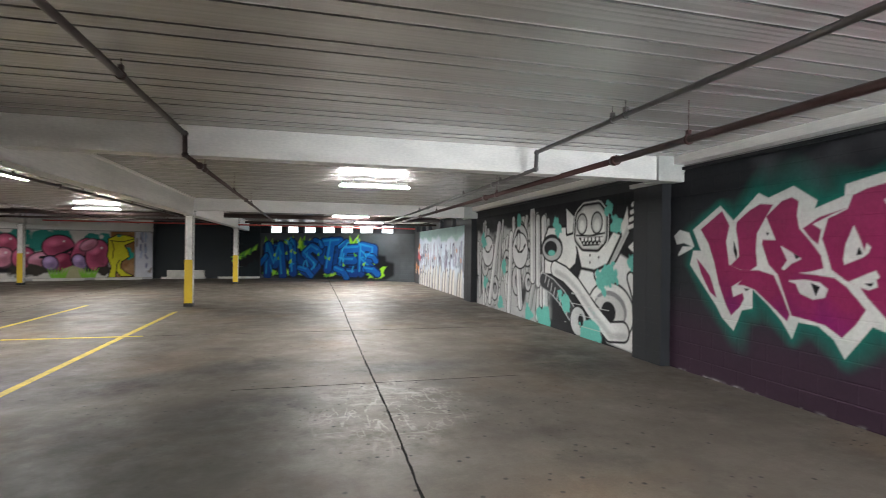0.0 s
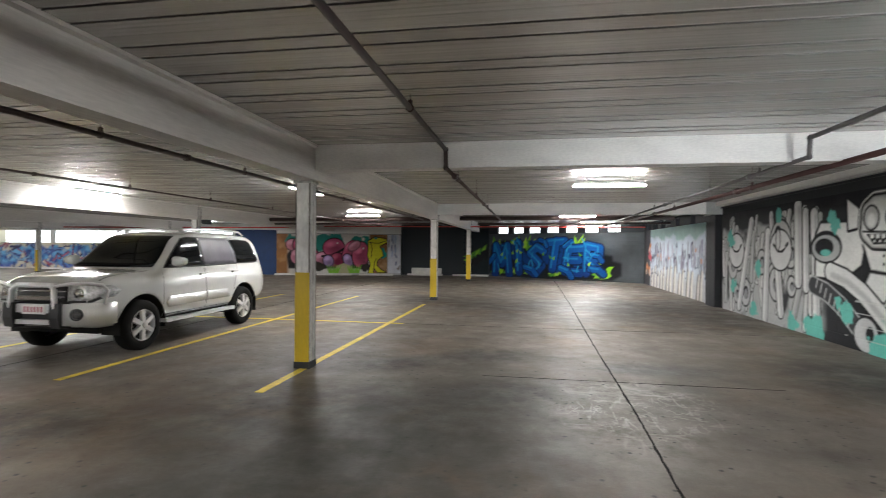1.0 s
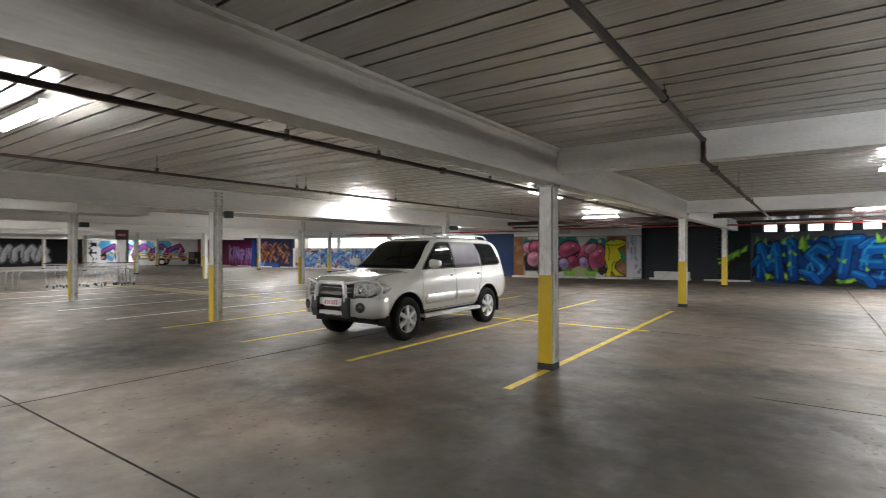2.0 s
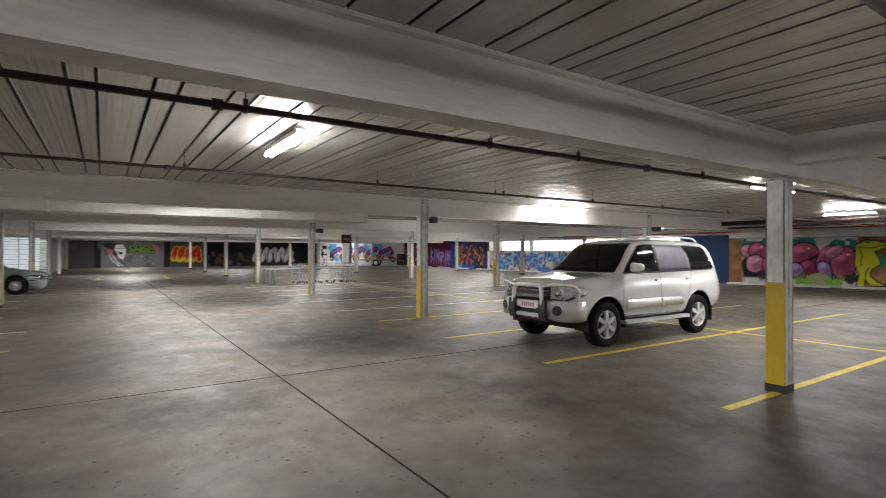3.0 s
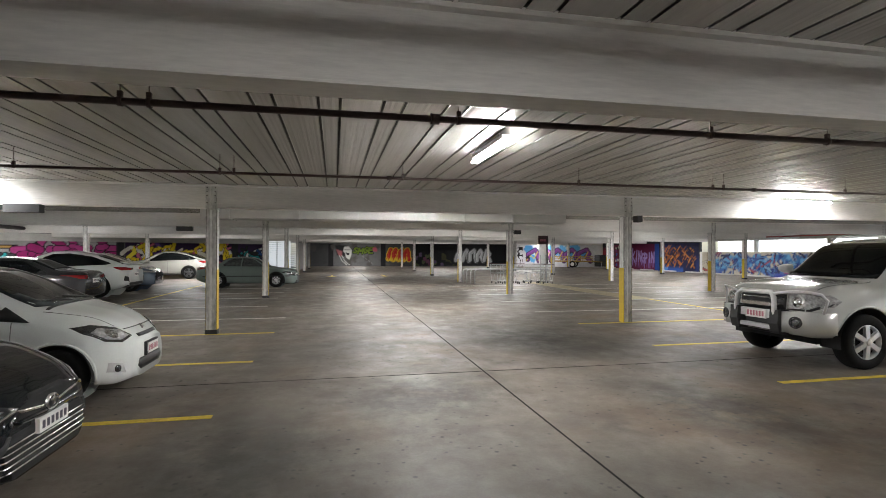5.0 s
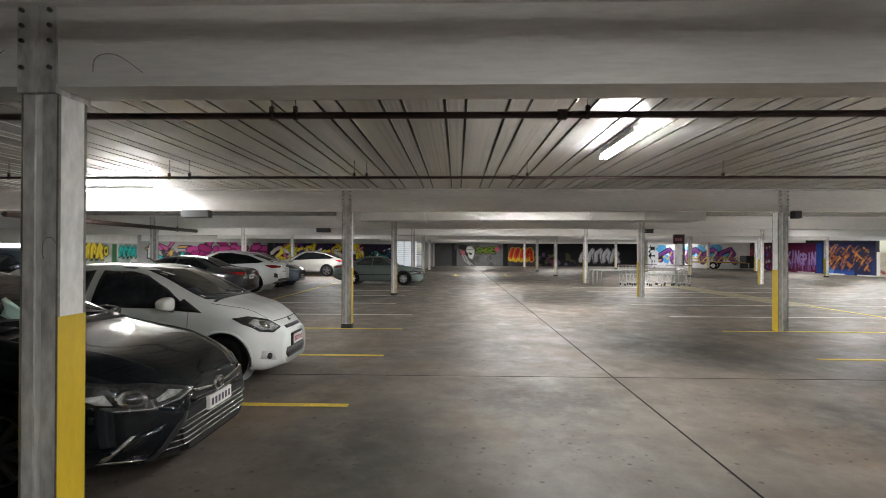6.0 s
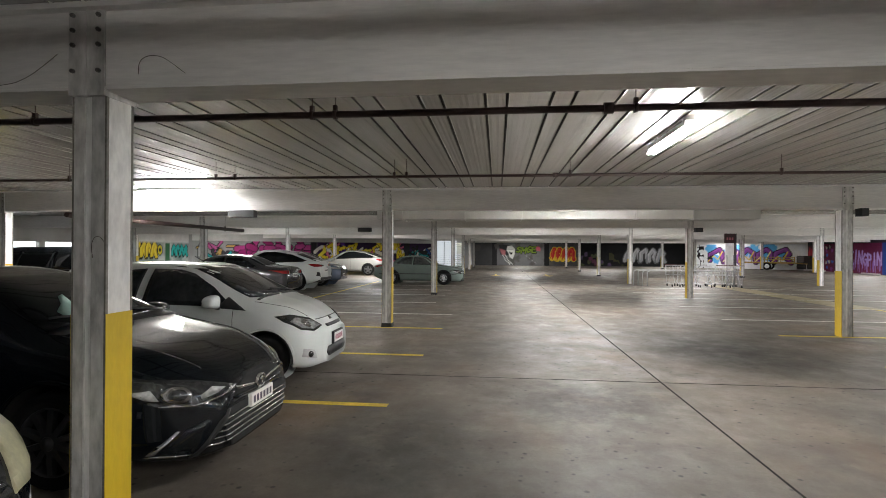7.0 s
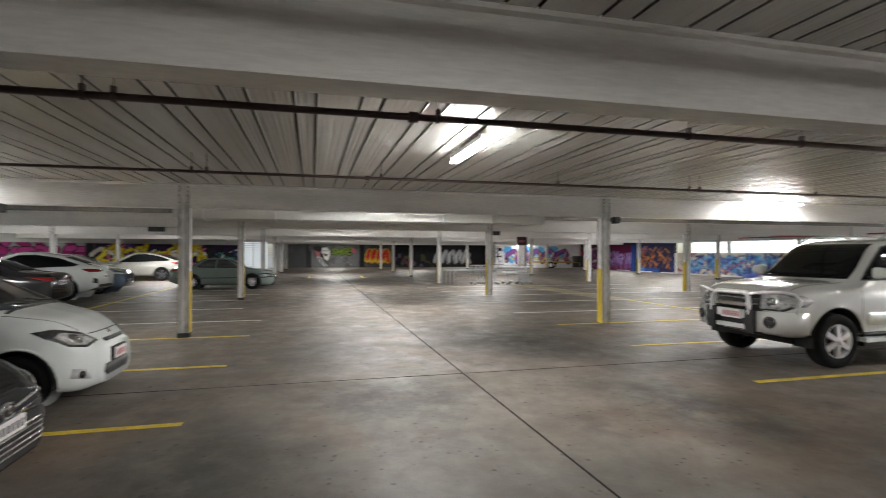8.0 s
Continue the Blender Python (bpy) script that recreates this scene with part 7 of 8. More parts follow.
HATCH = dict(
    ends=(-1.82, 1.88), axles=(-1.2, 1.24), wheel=0.29, arch=0.34, track=0.815, tyre_w=0.175, spokes=9, rim_r=0.62,
    top=[(-1.82, 1.05), (-1.76, 1.25), (-1.62, 1.4), (-1.2, 1.44), (-0.4, 1.465), (0.15, 1.44), (0.45, 1.345), (1.05, 1.03), (1.15, 0.99), (1.5, 0.9), (1.7, 0.79), (1.82, 0.68), (1.88, 0.58)],
    belt=[(-1.82, 0.93), (-1.0, 0.95), (0.7, 0.89), (1.1, 0.85), (1.6, 0.72), (1.88, 0.52)],
    bot=[(-1.82, 0.4), (-1.5, 0.27), (-1.3, 0.2), (1.3, 0.19), (1.7, 0.14), (1.88, 0.19)],
    hw=[(-1.82, 0.68), (-1.7, 0.78), (-1.2, 0.832), (1.2, 0.832), (1.5, 0.8), (1.7, 0.7), (1.82, 0.55), (1.88, 0.42)],
    roofw=[(-1.82, 0.55), (-1.6, 0.58), (0.1, 0.57), (0.6, 0.62), (1.05, 0.68), (1.4, 0.64), (1.88, 0.35)],
    mirror=(0.84, 0.64, 0.99),
    panels=[
        ("windscreen", GLASS_GREY, "front", [(-0.63, 1.02), (0.63, 1.02), (0.56, 1.28), (0.5, 1.405), (-0.5, 1.405), (-0.56, 1.28)], 0.006, False),
        ("door_window", GLASS_GREY, "side", [(0.8, 0.915), (0.5, 1.15), (0.2, 1.315), (0.0, 1.36), (-0.36, 1.37), (-0.4, 0.935)], 0.006, True),
        ("rear_door_window", GLASS_GREY, "side", [(-0.52, 0.945), (-0.48, 1.37), (-0.95, 1.33), (-1.15, 1.18), (-1.15, 1.0)], 0.006, True),
        ("rear_window", GLASS, "rear", [(-0.5, 1.0), (0.5, 1.0), (0.46, 1.35), (-0.46, 1.35)], 0.006, False),
        ("pillar", BLACKPLASTIC, "side", [(-0.5, 0.94), (-0.46, 1.37), (-0.48, 1.37), (-0.52, 0.945)], 0.004, True),
        ("pillar_trim", BLACKPLASTIC, "side", [(0.98, 0.87), (0.72, 1.03), (0.6, 0.9)], 0.009, True),
        ("door_seam", BLACKPLASTIC, "side", strip((-0.46, 0.3), (-0.46, 0.93), 0.006), 0.003, True),
        ("door_seam", BLACKPLASTIC, "side", strip((0.86, 0.3), (0.82, 0.88), 0.006), 0.003, True),
        ("headlight", LAMPDARK, "front", [(0.37, 0.655), (0.54, 0.605), (0.68, 0.635), (0.745, 0.73), (0.74, 0.8), (0.64, 0.815), (0.47, 0.76)], 0.008, True),
        ("headlight_lens", LAMPGLASS, "front", [(0.41, 0.665), (0.54, 0.63), (0.66, 0.655), (0.71, 0.735), (0.63, 0.775), (0.49, 0.735)], 0.014, True),
        ("lamp_bowl", CHROME, "front", oval(0.58, 0.7, 0.05, 0.045), 0.02, True),
        ("grille_slit", BLACKPLASTIC, "front", [(-0.27, 0.625), (0.27, 0.625), (0.28, 0.66), (-0.28, 0.66)], 0.006, False),
        ("emblem", CHROME, "front", [(0, 0.74), (0.045, 0.69), (0, 0.705), (-0.045, 0.69)], 0.01, False),
        ("lower_grille", BLACKPLASTIC, "front", [(-0.3, 0.255), (0.3, 0.255), (0.38, 0.31), (0.34, 0.385), (-0.34, 0.385), (-0.38, 0.31)], 0.006, False),
        ("fog_recess", mat("light_grey_plastic", (0.5, 0.5, 0.5), 0.4), "front", [(0.54, 0.27), (0.7, 0.31), (0.69, 0.41), (0.58, 0.38)], 0.005, True),
        ("fog_lamp", LAMPDARK, "front", oval(0.62, 0.335, 0.022, 0.038), 0.014, True),
        ("bonnet_seam", BLACKPLASTIC, "front", strip((-0.4, 0.735), (0.4, 0.735), 0.008), 0.003, False),
        ("bonnet_seam", BLACKPLASTIC, "top", strip((0.66, 1.05), (0.46, 1.66), 0.004), 0.003, True),
        ("tail_light", TAIL, "rear", [(0.58, 0.9), (0.72, 0.9), (0.66, 1.2), (0.6, 1.2)], 0.01, True),
        ("cowl", BLACKPLASTIC, "top", [(-0.62, 1.055), (0.62, 1.055), (0.6, 1.085), (-0.6, 1.085)], 0.006, False),
    ])


def handles(c, spec, pts, m):
    for s in (-1, 1):
        for y, z in pts:
            b = bmesh.new()
            x = s * (spec["track"] + 0.012)
            box(b, x - 0.022, x + 0.022, y - 0.09, y + 0.09, z - 0.016, z + 0.016)
            bevelled(b, 0.008, 2)
            part("door_handle", b, m, c)


def scaled(spec, ky, kx, kz, **more):
    """A car of the same build in other proportions."""
    s = dict(spec)
    s["ends"] = tuple(v * ky for v in spec["ends"])
    for n in ("top", "belt", "bot"):
        s[n] = [(a * ky, b * kz) for a, b in spec[n]]
    for n in ("hw", "roofw"):
        s[n] = [(a * ky, b * kx) for a, b in spec[n]]
    s["axles"] = tuple(v * ky for v in spec["axles"])
    s["track"] = spec["track"] * kx
    out = []
    for nm, m, view, poly, off, both in spec["panels"]:
        k1, k2 = {"side": (ky, kz), "front": (kx, kz), "rear": (kx, kz), "top": (kx, ky)}[view]
        out.append((nm, m, view, [(a * k1, b * k2) for a, b in poly], off, both))
    s["panels"] = out
    if "mirror" in spec:
        a, b, d = spec["mirror"]
        s["mirror"] = (a * kx, b * ky, d * kz)
    s.update(more)
    return s


SUV_AT = pose(-7.1, 8.26, 0, 0, 0, 180)
suv(SUV_AT)
c, bvh = car("parked_sedan", "charcoal sedan with slatted chrome grille, parked nose out", SEDAN, pose(-4.58, -4.73, 0), CAR_BLACK)
plate(c, bvh, 0.445, "front", PLATE_INK, 0.37, 0.1, 0.035)
handles(c, SEDAN, [(0.0, 0.88), (-1.05, 0.9)], CAR_BLACK)
for x0, x1 in ((-0.55, 0.05), (0.0, 0.56)):
    b = bmesh.new()
    pts = []
    for k in range(7):
        q = bvh.ray_cast(Vector((x0 + (x1 - x0) * k / 6, 1.17 - 0.02 * k, 3)), Vector((0, 0, -1)))[0]
        pts.append(q + Vector((0, 0.0, 0.02)))
    tube(b, pts, 0.009, 6)
    part("wiper", b, BLACKPLASTIC, c, "black wiper blade")
part("window_patch", patch(bvh, [(0.16, 0.78), (0.22, 0.8), (0.3, 0.9), (0.42, 0.98), (0.42, 1.06), (0.33, 1.09), (0.24, 1.02), (0.19, 0.9)], "top", 0.009), mat("mint_patch", (0.42, 0.62, 0.55), 0.6), c, "mint green patch on the windscreen")
c, bvh = car("parked_hatchback", "small white hatchback parked nose out in its bay", HATCH, pose(-7.35, -4.45, 0), CAR_WHITE)
plate(c, bvh, 0.47, "front", PLATE_RED, 0.34, 0.12, 0.04, BLACKPLASTIC)
handles(c, HATCH, [(-0.25, 0.82), (-1.0, 0.85)], CAR_WHITE)
for x0, x1 in ((-0.5, 0.05), (0.0, 0.5)):
    b = bmesh.new()
    tube(b, [bvh.ray_cast(Vector((x0 + (x1 - x0) * k / 6, 1.05 - 0.015 * k, 3)), Vector((0, 0, -1)))[0] + Vector((0, 0, 0.02)) for k in range(7)], 0.008, 6)
    part("wiper", b, BLACKPLASTIC, c, "black wiper blade")
b = bmesh.new()
rod(b, (0, 0.0, 1.44), (0, -0.16, 1.53), 0.006, 6)
part("aerial", b, BLACKPLASTIC, c, "short black roof aerial")
OLD = scaled(HATCH, 1.15, 1.02, 1.02)
OLD["panels"] = [p for p in OLD["panels"] if p[0] not in ("headlight", "headlight_lens", "lamp_bowl")]
OLD["panels"].append(("headlight", LAMPYELLOW, "front", [(0.42, 0.52), (0.6, 0.5), (0.74, 0.62), (0.79, 0.86), (0.66, 0.84), (0.5, 0.74)], 0.012, True))
c, bvh = car("old_hatchback", "old black hatchback with clouded yellow headlights", OLD, pose(-2.24, -4.71, 0), CAR_BLACK)
# the row behind
FASTBACK = scaled(SEDAN, 0.97, 0.98, 1.0, rim=ALLOY)
TALL = scaled(SUV, 0.95, 1.0, 0.9)
TALL["panels"] = [p for p in TALL["panels"] if p[0] not in ("window_surround", "bumper_centre", "bumper_corner", "grille_bar", "fog_ring", "door_moulding", "lamp_bowl", "headlight_rim")]
TALL["panels"] = [(a, GLASS if a == "rear_door_window" else m, *r) for a, m, *r in TALL["panels"]]
COUPE = dict(
    ends=(-2.3, 2.3), axles=(-1.36, 1.4), wheel=0.37, arch=0.43, track=0.91, tyre_w=0.24, spokes=5, rim_r=0.72, rim=ALLOY_DARK,
    top=[(-2.3, 0.95), (-2.24, 1.12), (-2.1, 1.2), (-1.7, 1.34), (-1.1, 1.54), (-0.4, 1.65), (0.2, 1.63), (0.5, 1.54), (1.15, 1.17), (1.3, 1.12), (1.9, 1.03), (2.2, 0.92), (2.3, 0.78)],
    belt=[(-2.3, 0.9), (-1.8, 1.12), (-0.8, 1.08), (0.9, 1.0), (1.4, 0.97), (2.1, 0.86), (2.3, 0.7)],
    bot=[(-2.3, 0.42), (-2.0, 0.3), (-1.7, 0.24), (1.8, 0.24), (2.2, 0.26), (2.3, 0.32)],
    hw=[(-2.3, 0.72), (-2.15, 0.84), (-1.8, 0.92), (-1.0, 0.925), (1.5, 0.925), (1.9, 0.88), (2.15, 0.78), (2.3, 0.6)],
    roofw=[(-2.3, 0.62), (-1.6, 0.64), (-0.6, 0.62), (0.3, 0.63), (0.9, 0.68), (1.3, 0.76), (1.9, 0.74), (2.3, 0.5)],
    mirror=(0.92, 0.8, 1.08),
    panels=[
        ("windscreen", GLASS, "front", [(-0.68, 1.16), (0.68, 1.16), (0.58, 1.42), (0.52, 1.58), (-0.52, 1.58), (-0.58, 1.42)], 0.006, False),
        ("side_window", GLASS, "side", [(0.9, 1.06), (0.35, 1.42), (0.1, 1.53), (-0.4, 1.55), (-1.1, 1.44), (-1.75, 1.2), (-1.6, 1.15)], 0.006, True),
        ("rear_window", GLASS, "top", [(-0.56, -2.05), (0.56, -2.05), (0.5, -1.25), (-0.5, -1.25)], 0.006, False),
        ("door_seam", BLACKPLASTIC, "side", strip((-0.2, 0.35), (-0.2, 1.08), 0.008), 0.003, True),
        ("cladding", BLACKPLASTIC, "side", [(1.0, 0.26), (1.0, 0.36), (-0.95, 0.36), (-0.95, 0.26)], 0.012, True),
        ("tail_light", TAIL, "rear", [(0.3, 0.98), (0.8, 0.95), (0.84, 1.02), (0.78, 1.06), (0.3, 1.03)], 0.012, True),
        ("tail_wrap", TAIL, "side", [(-2.22, 0.97), (-1.9, 1.03), (-1.85, 1.07), (-2.2, 1.06)], 0.012, True),
        ("rear_skirt", BLACKPLASTIC, "rear", [(-0.75, 0.36), (0.75, 0.36), (0.6, 0.52), (-0.6, 0.52)], 0.012, False),
        ("bumper_vent", BLACKPLASTIC, "rear", [(0.66, 0.55), (0.8, 0.6), (0.78, 0.76), (0.7, 0.7)], 0.012, True),
        ("headlight", LAMPGLASS, "front", [(0.4, 0.78), (0.8, 0.82), (0.84, 0.9), (0.5, 0.86)], 0.01, True),
        ("grille", BLACKPLASTIC, "front", [(-0.4, 0.45), (0.4, 0.45), (0.36, 0.8), (-0.36, 0.8)], 0.01, False),
    ])
SEEGLASS = mat("clear_car_glass", (0.05, 0.055, 0.055), 0.06, 0, 0.5, 3, 0, 1, 12, 0, spec=0.4)
OLDSEDAN = scaled(SEDAN, 0.9, 0.94, 0.97, spokes=12, rim=None, rim_r=0.55)
OLDSEDAN["top"] = [(-2.2, 0.84), (-2.12, 0.96), (-1.45, 1.02), (-1.3, 1.06), (-0.95, 1.32), (-0.65, 1.385), (0.0, 1.39), (0.28, 1.34), (0.85, 0.99), (1.0, 0.95), (1.7, 0.87), (2.08, 0.8), (2.16, 0.64)]
OLDSEDAN["belt"] = [(-2.2, 0.8), (-1.4, 0.93), (0.7, 0.91), (1.2, 0.86), (1.9, 0.78), (2.16, 0.58)]
OLDSEDAN["panels"] = [p for p in OLDSEDAN["panels"] if p[0] not in ("emblem_ring", "emblem_bar", "wing_bar", "grille_frame", "door_window", "rear_door_window", "windscreen", "rear_window", "fog_blade", "fog_pocket", "grille_slat", "headlight_wrap", "headlight_edge")] + [
    ("windscreen", SEEGLASS, "front", [(-0.58, 0.99), (0.58, 0.99), (0.5, 1.2), (0.46, 1.31), (-0.46, 1.31), (-0.5, 1.2)], 0.006, False),
    ("door_window", SEEGLASS, "side", [(0.68, 0.95), (0.3, 1.24), (0.1, 1.31), (-0.22, 1.32), (-0.24, 0.96)], 0.006, True),
    ("rear_door_window", SEEGLASS, "side", [(-0.3, 0.96), (-0.28, 1.32), (-0.62, 1.31), (-0.8, 1.25), (-1.05, 1.03), (-1.0, 0.98)], 0.006, True),
    ("rear_window", SEEGLASS, "top", [(-0.5, -1.28), (0.5, -1.28), (0.44, -0.85), (-0.44, -0.85)], 0.006, False),
    ("side_moulding", BLACKPLASTIC, "side", strip((-1.9, 0.52), (1.85, 0.52), 0.04), 0.01, True),
]
c, bvh = car("green_sedan", "old grey-green sedan with dull paint, standing in the aisle", OLDSEDAN, pose(-25.8, -4.2, 0), CAR_GREEN)
c, bvh = car("grey_sedan", "dark grey sedan parked with its tail lights to the aisle", FASTBACK, pose(-17.4, -9.6, 0, 0, 0, 180), CAR_GREY)
plate(c, bvh, 0.78, "rear")
c, bvh = car("white_crossover", "white coupe crossover parked tail out with thin red lamps", COUPE, pose(-21.3, -9.8, 0, 0, 0, 180), CAR_WHITE)
plate(c, bvh, 0.8, "rear")
b = bmesh.new()
prism(b, [(-2.32, 1.2), (-2.0, 1.27), (-2.0, 1.24), (-2.3, 1.17)], "x", -0.66, 0.66)
part("spoiler", b, CAR_WHITE, c)
c, bvh = car("blue_crossover", "blue-grey crossover parked nose out in the row", scaled(COUPE, 0.94, 0.98, 0.95), pose(-24.1, -9.75, 0), CAR_BLUE)
plate(c, bvh, 0.5, "front")
c, bvh = car("beige_crossover", "pale beige crossover parked by the graffiti wall", COUPE, pose(-34.4, -10.2, 0, 0, 0, 180), CAR_BEIGE)
c, bvh = car("black_crossover", "black car parked in the row behind", TALL, pose(-7.2, -11.0, 0, 0, 0, 180), CAR_BLACK)
c, bvh = car("black_wagon", "black car parked beside the white hatchback's row", TALL, pose(-12.8, -11.0, 0), CAR_BLACK)

# ---- pipes under the deck ----


def pipe(name, label, pts, r, m, clamps=(), flanges=()):
    c = thing(name, label, "pipe", "ceiling pipes")
    for a, b2 in zip(pts, pts[1:]):
        b = bmesh.new()
        rod(b, a, b2, r, 12)
        part("length", b, m, c)
    for p in pts[1:-1]:
        b = bmesh.new()
        bmesh.ops.create_uvsphere(b, u_segments=12, v_segments=8, radius=r * 1.35, matrix=Matrix.Translation(p))
        part("elbow", b, m, c)
    for x, y, z in flanges:
        b = bmesh.new()
        rod(b, (x, y - 0.035, z), (x, y + 0.035, z), r * 1.6, 12)
        part("coupling", b, m, c)
    for x, y, z in clamps:
        b = bmesh.new()
        rod(b, (x, y - 0.015, z), (x, y + 0.015, z), r * 1.35, 12)
        k = part("clamp", b, m, c)
        b = bmesh.new()
        rod(b, (x, y, z + r), (x, y, DECK_Z + 0.02), 0.0035, 6)
        part("hanger_rod", b, m, k)
        b = bmesh.new()
        box(b, x - 0.016, x + 0.016, y - 0.016, y + 0.016, z + r, z + r + 0.045)
        bevelled(b, 0.006)
        part("swivel", b, m, k)
    return c


PA = [(-4.52, y, 2.7) for y in (-21.0, 27)]
pipe("sprinkler_pipe", "long black sprinkler pipe hung under the deck", PA, 0.028, PIPE, [(-4.52, y, 2.7) for y in (-10, -7, -4.3, -1.87, -1.68, 0.63, 3.0, 4.3, 6.9, 9.5, 12, 15, 18)], [(-4.52, y, 2.7) for y in (-5.5, 0.43, 5.6, 11)])
PB = [(-7.85, y, 2.69) for y in (-21.0, 27)]
pipe("sprinkler_pipe", "thin dark red sprinkler pipe hung under the deck", PB, 0.02, PIPE, [(-7.85, y, 2.69) for y in (-9, -7, -4.6, -4.3, -1.88, -1.7, 0.61, 3.38, 5.8, 6.0, 8.5, 11, 14)], [(-7.85, y, 2.69) for y in (0.41, 6.6)])
pipe("sprinkler_pipe", "dark brown pipe that steps down under the cross beam", [(-1.37, -8, 2.82), (-1.36, 6.1, 2.82), (-1.36, 6.12, 2.6), (-1.36, 24, 2.6)], 0.026, PIPE, [(-1.36, y, 2.82) for y in (-3, 1, 4.2)] + [(-1.36, y, 2.6) for y in (7.2, 9.8, 12.5, 17)], [(-1.36, y, 2.6) for y in (6.9, 11.5)])
pipe("sprinkler_pipe", "grey pipe that steps down under the cross beam", [(2.58, -4, 2.81), (2.58, 5.85, 2.81), (2.58, 5.87, 2.61), (2.75, 24.5, 2.61)], 0.024, PIPE_GREY, [(2.58, y, 2.81) for y in (0.5, 4.05, 4.25)] + [(2.58 + 0.0091 * (y - 5.87), y, 2.61) for y in (7.1, 9.0, 13, 17)], [(2.58 + 0.0091 * (y - 5.87), y, 2.61) for y in (7.4, 12)])
pipe("sprinkler_main", "thick maroon and grey main pipe along the wall", [(3.1, -4, 2.6), (3.1, 5.0, 2.6), (3.1, 24.5, 2.6)], 0.034, PIPE_RED, [(3.1, y, 2.6) for y in (0.8, 3.9, 8.6, 13, 18)], [(3.1, y, 2.6) for y in (5.0, 9.2, 15)])
pipe("drain_pipe", "fat black drain pipe across the bay", [(-3.05, 19.9, 2.76), (4.9, 19.9, 2.78)], 0.085, PIPE)
pipe("drain_pipe", "black pipe below the drain pipe", [(-2.4, 20.4, 2.56), (4.9, 20.4, 2.6)], 0.04, PIPE)
pipe("drain_pipe", "black drain pipe across the parking row", [(-11.1, 19.9, 2.72), (-3.4, 19.9, 2.74)], 0.08, PIPE, [(-9.5, 19.9, 2.724), (-5.0, 19.9, 2.737)])
pipe("drain_pipe", "black pipe below the drain pipe of the row", [(-11.15, 20.4, 2.56), (-3.34, 20.4, 2.58)], 0.035, PIPE, [(-9.5, 20.4, 2.564), (-5.0, 20.4, 2.576)])
pipe("drain_pipe", "fat black drain pipe over the second row of cars", [(-11.2, -10.1, 2.4), (-19.3, -10.1, 2.36)], 0.06, PIPE, [(-12.5, -10.1, 2.394), (-18.0, -10.1, 2.366)])
pipe("red_pipe", "thin bright red fire pipe far back", [(-10.5, 24.2, 2.62), (4.8, 24.2, 2.6)], 0.03, mat("fire_red", (0.5, 0.05, 0.04), 0.4))
pipe("red_pipe", "thin red fire pipe over the north opening", [(-27, 25.5, 2.6), (-12, 25.5, 2.6)], 0.035, mat("fire_red_far", (0.5, 0.05, 0.04), 0.4))

# ---- loose wires on the beam and column ----


def wire(label, pts, r=0.0016):
    b = bmesh.new()
    p = [Vector(q) for q in pts]
    for _ in range(3):
        p = [p[0]] + [v for a, q in zip(p, p[1:]) for v in (a * 0.75 + q * 0.25, a * 0.25 + q * 0.75)] + [p[-1]]
    tube(b, p, r, 5)
    tagged(part("loose_wire", b, PIPE), label, "wire", "loose wires")


FX = X0 + 0.118
wire("thin black wire looped over the face of the white beam", [(FX, -2.306, 2.558), (FX + 0.006, -2.3, 2.62), (FX + 0.008, -2.258, 2.651), (FX + 0.008, -2.188, 2.652), (FX + 0.006, -2.13, 2.623), (FX, -2.04, 2.554)])
wire("thin black wire slanting across the face of the white beam", [(FX, -3.6, 2.42 + 0.09), (FX + 0.004, -3.075, 2.515), (FX + 0.004, -2.948, 2.56), (FX + 0.004, -2.85, 2.625), (FX, -2.78, 2.68)])
wire("thin black wire hooked on the column's face", [(X0 + 0.1, -2.578, 1.574), (X0 + 0.106, -2.582, 1.645), (X0 + 0.108, -2.563, 1.688), (X0 + 0.108, -2.53, 1.692), (X0 + 0.1, -2.51, 1.66)])

# ---- duct and boxes ----
duct = thing("air_duct", "white sheet metal air duct with flanged joints", "duct")
edges = [-4.2, -3.38, -1.4, 0.36, 3.75, 5.4, 7.3]
for y0, y1 in zip(edges, edges[1:]):
    b = bmesh.new()
    box(b, -17.7, -16.5, y0 + 0.012, y1 - 0.012, 2.62, 2.96)
    part("duct_length", b, WHITEWALL, duct)
for y in edges[1:-1]:
    b = bmesh.new()
    box(b, -17.73, -16.45, y - 0.012, y + 0.012, 2.59, 2.99)
    part("flange", b, FITTING, duct)
for x in (-17.6, -16.6):
    b = bmesh.new()
    box(b, x - 0.02, x + 0.02, -3.0, -2.96, 2.95, DECK_Z + 0.02)
    box(b, x - 0.02, x + 0.02, 6.0, 6.04, 2.95, DECK_Z + 0.02)
    part("bracket", b, STEEL_GREY, duct)


def junction(x, y0, y1, z0, z1):
    b = bmesh.new()
    box(b, x - 0.08, x + 0.1, y0, y1, z0, z1)
    bevelled(b, 0.01)
    tagged(part("junction_box", b, BLACKPLASTIC), "small black box fixed under the beam", "box", "boxes under beams")


for x, y0, y1 in ((-11.2, -6.2, -5.62), (-11.2, 6.5, 6.63), (-19.4, -5.6, -5.1), (-19.4, 6.5, 6.75), (-11.2, 15.6, 15.9)):
    junction(x, y0, y1, BEAM_Z - 0.15, BEAM_Z + 0.002)

# ---- piers, ledges and kerbs of the east wall ----


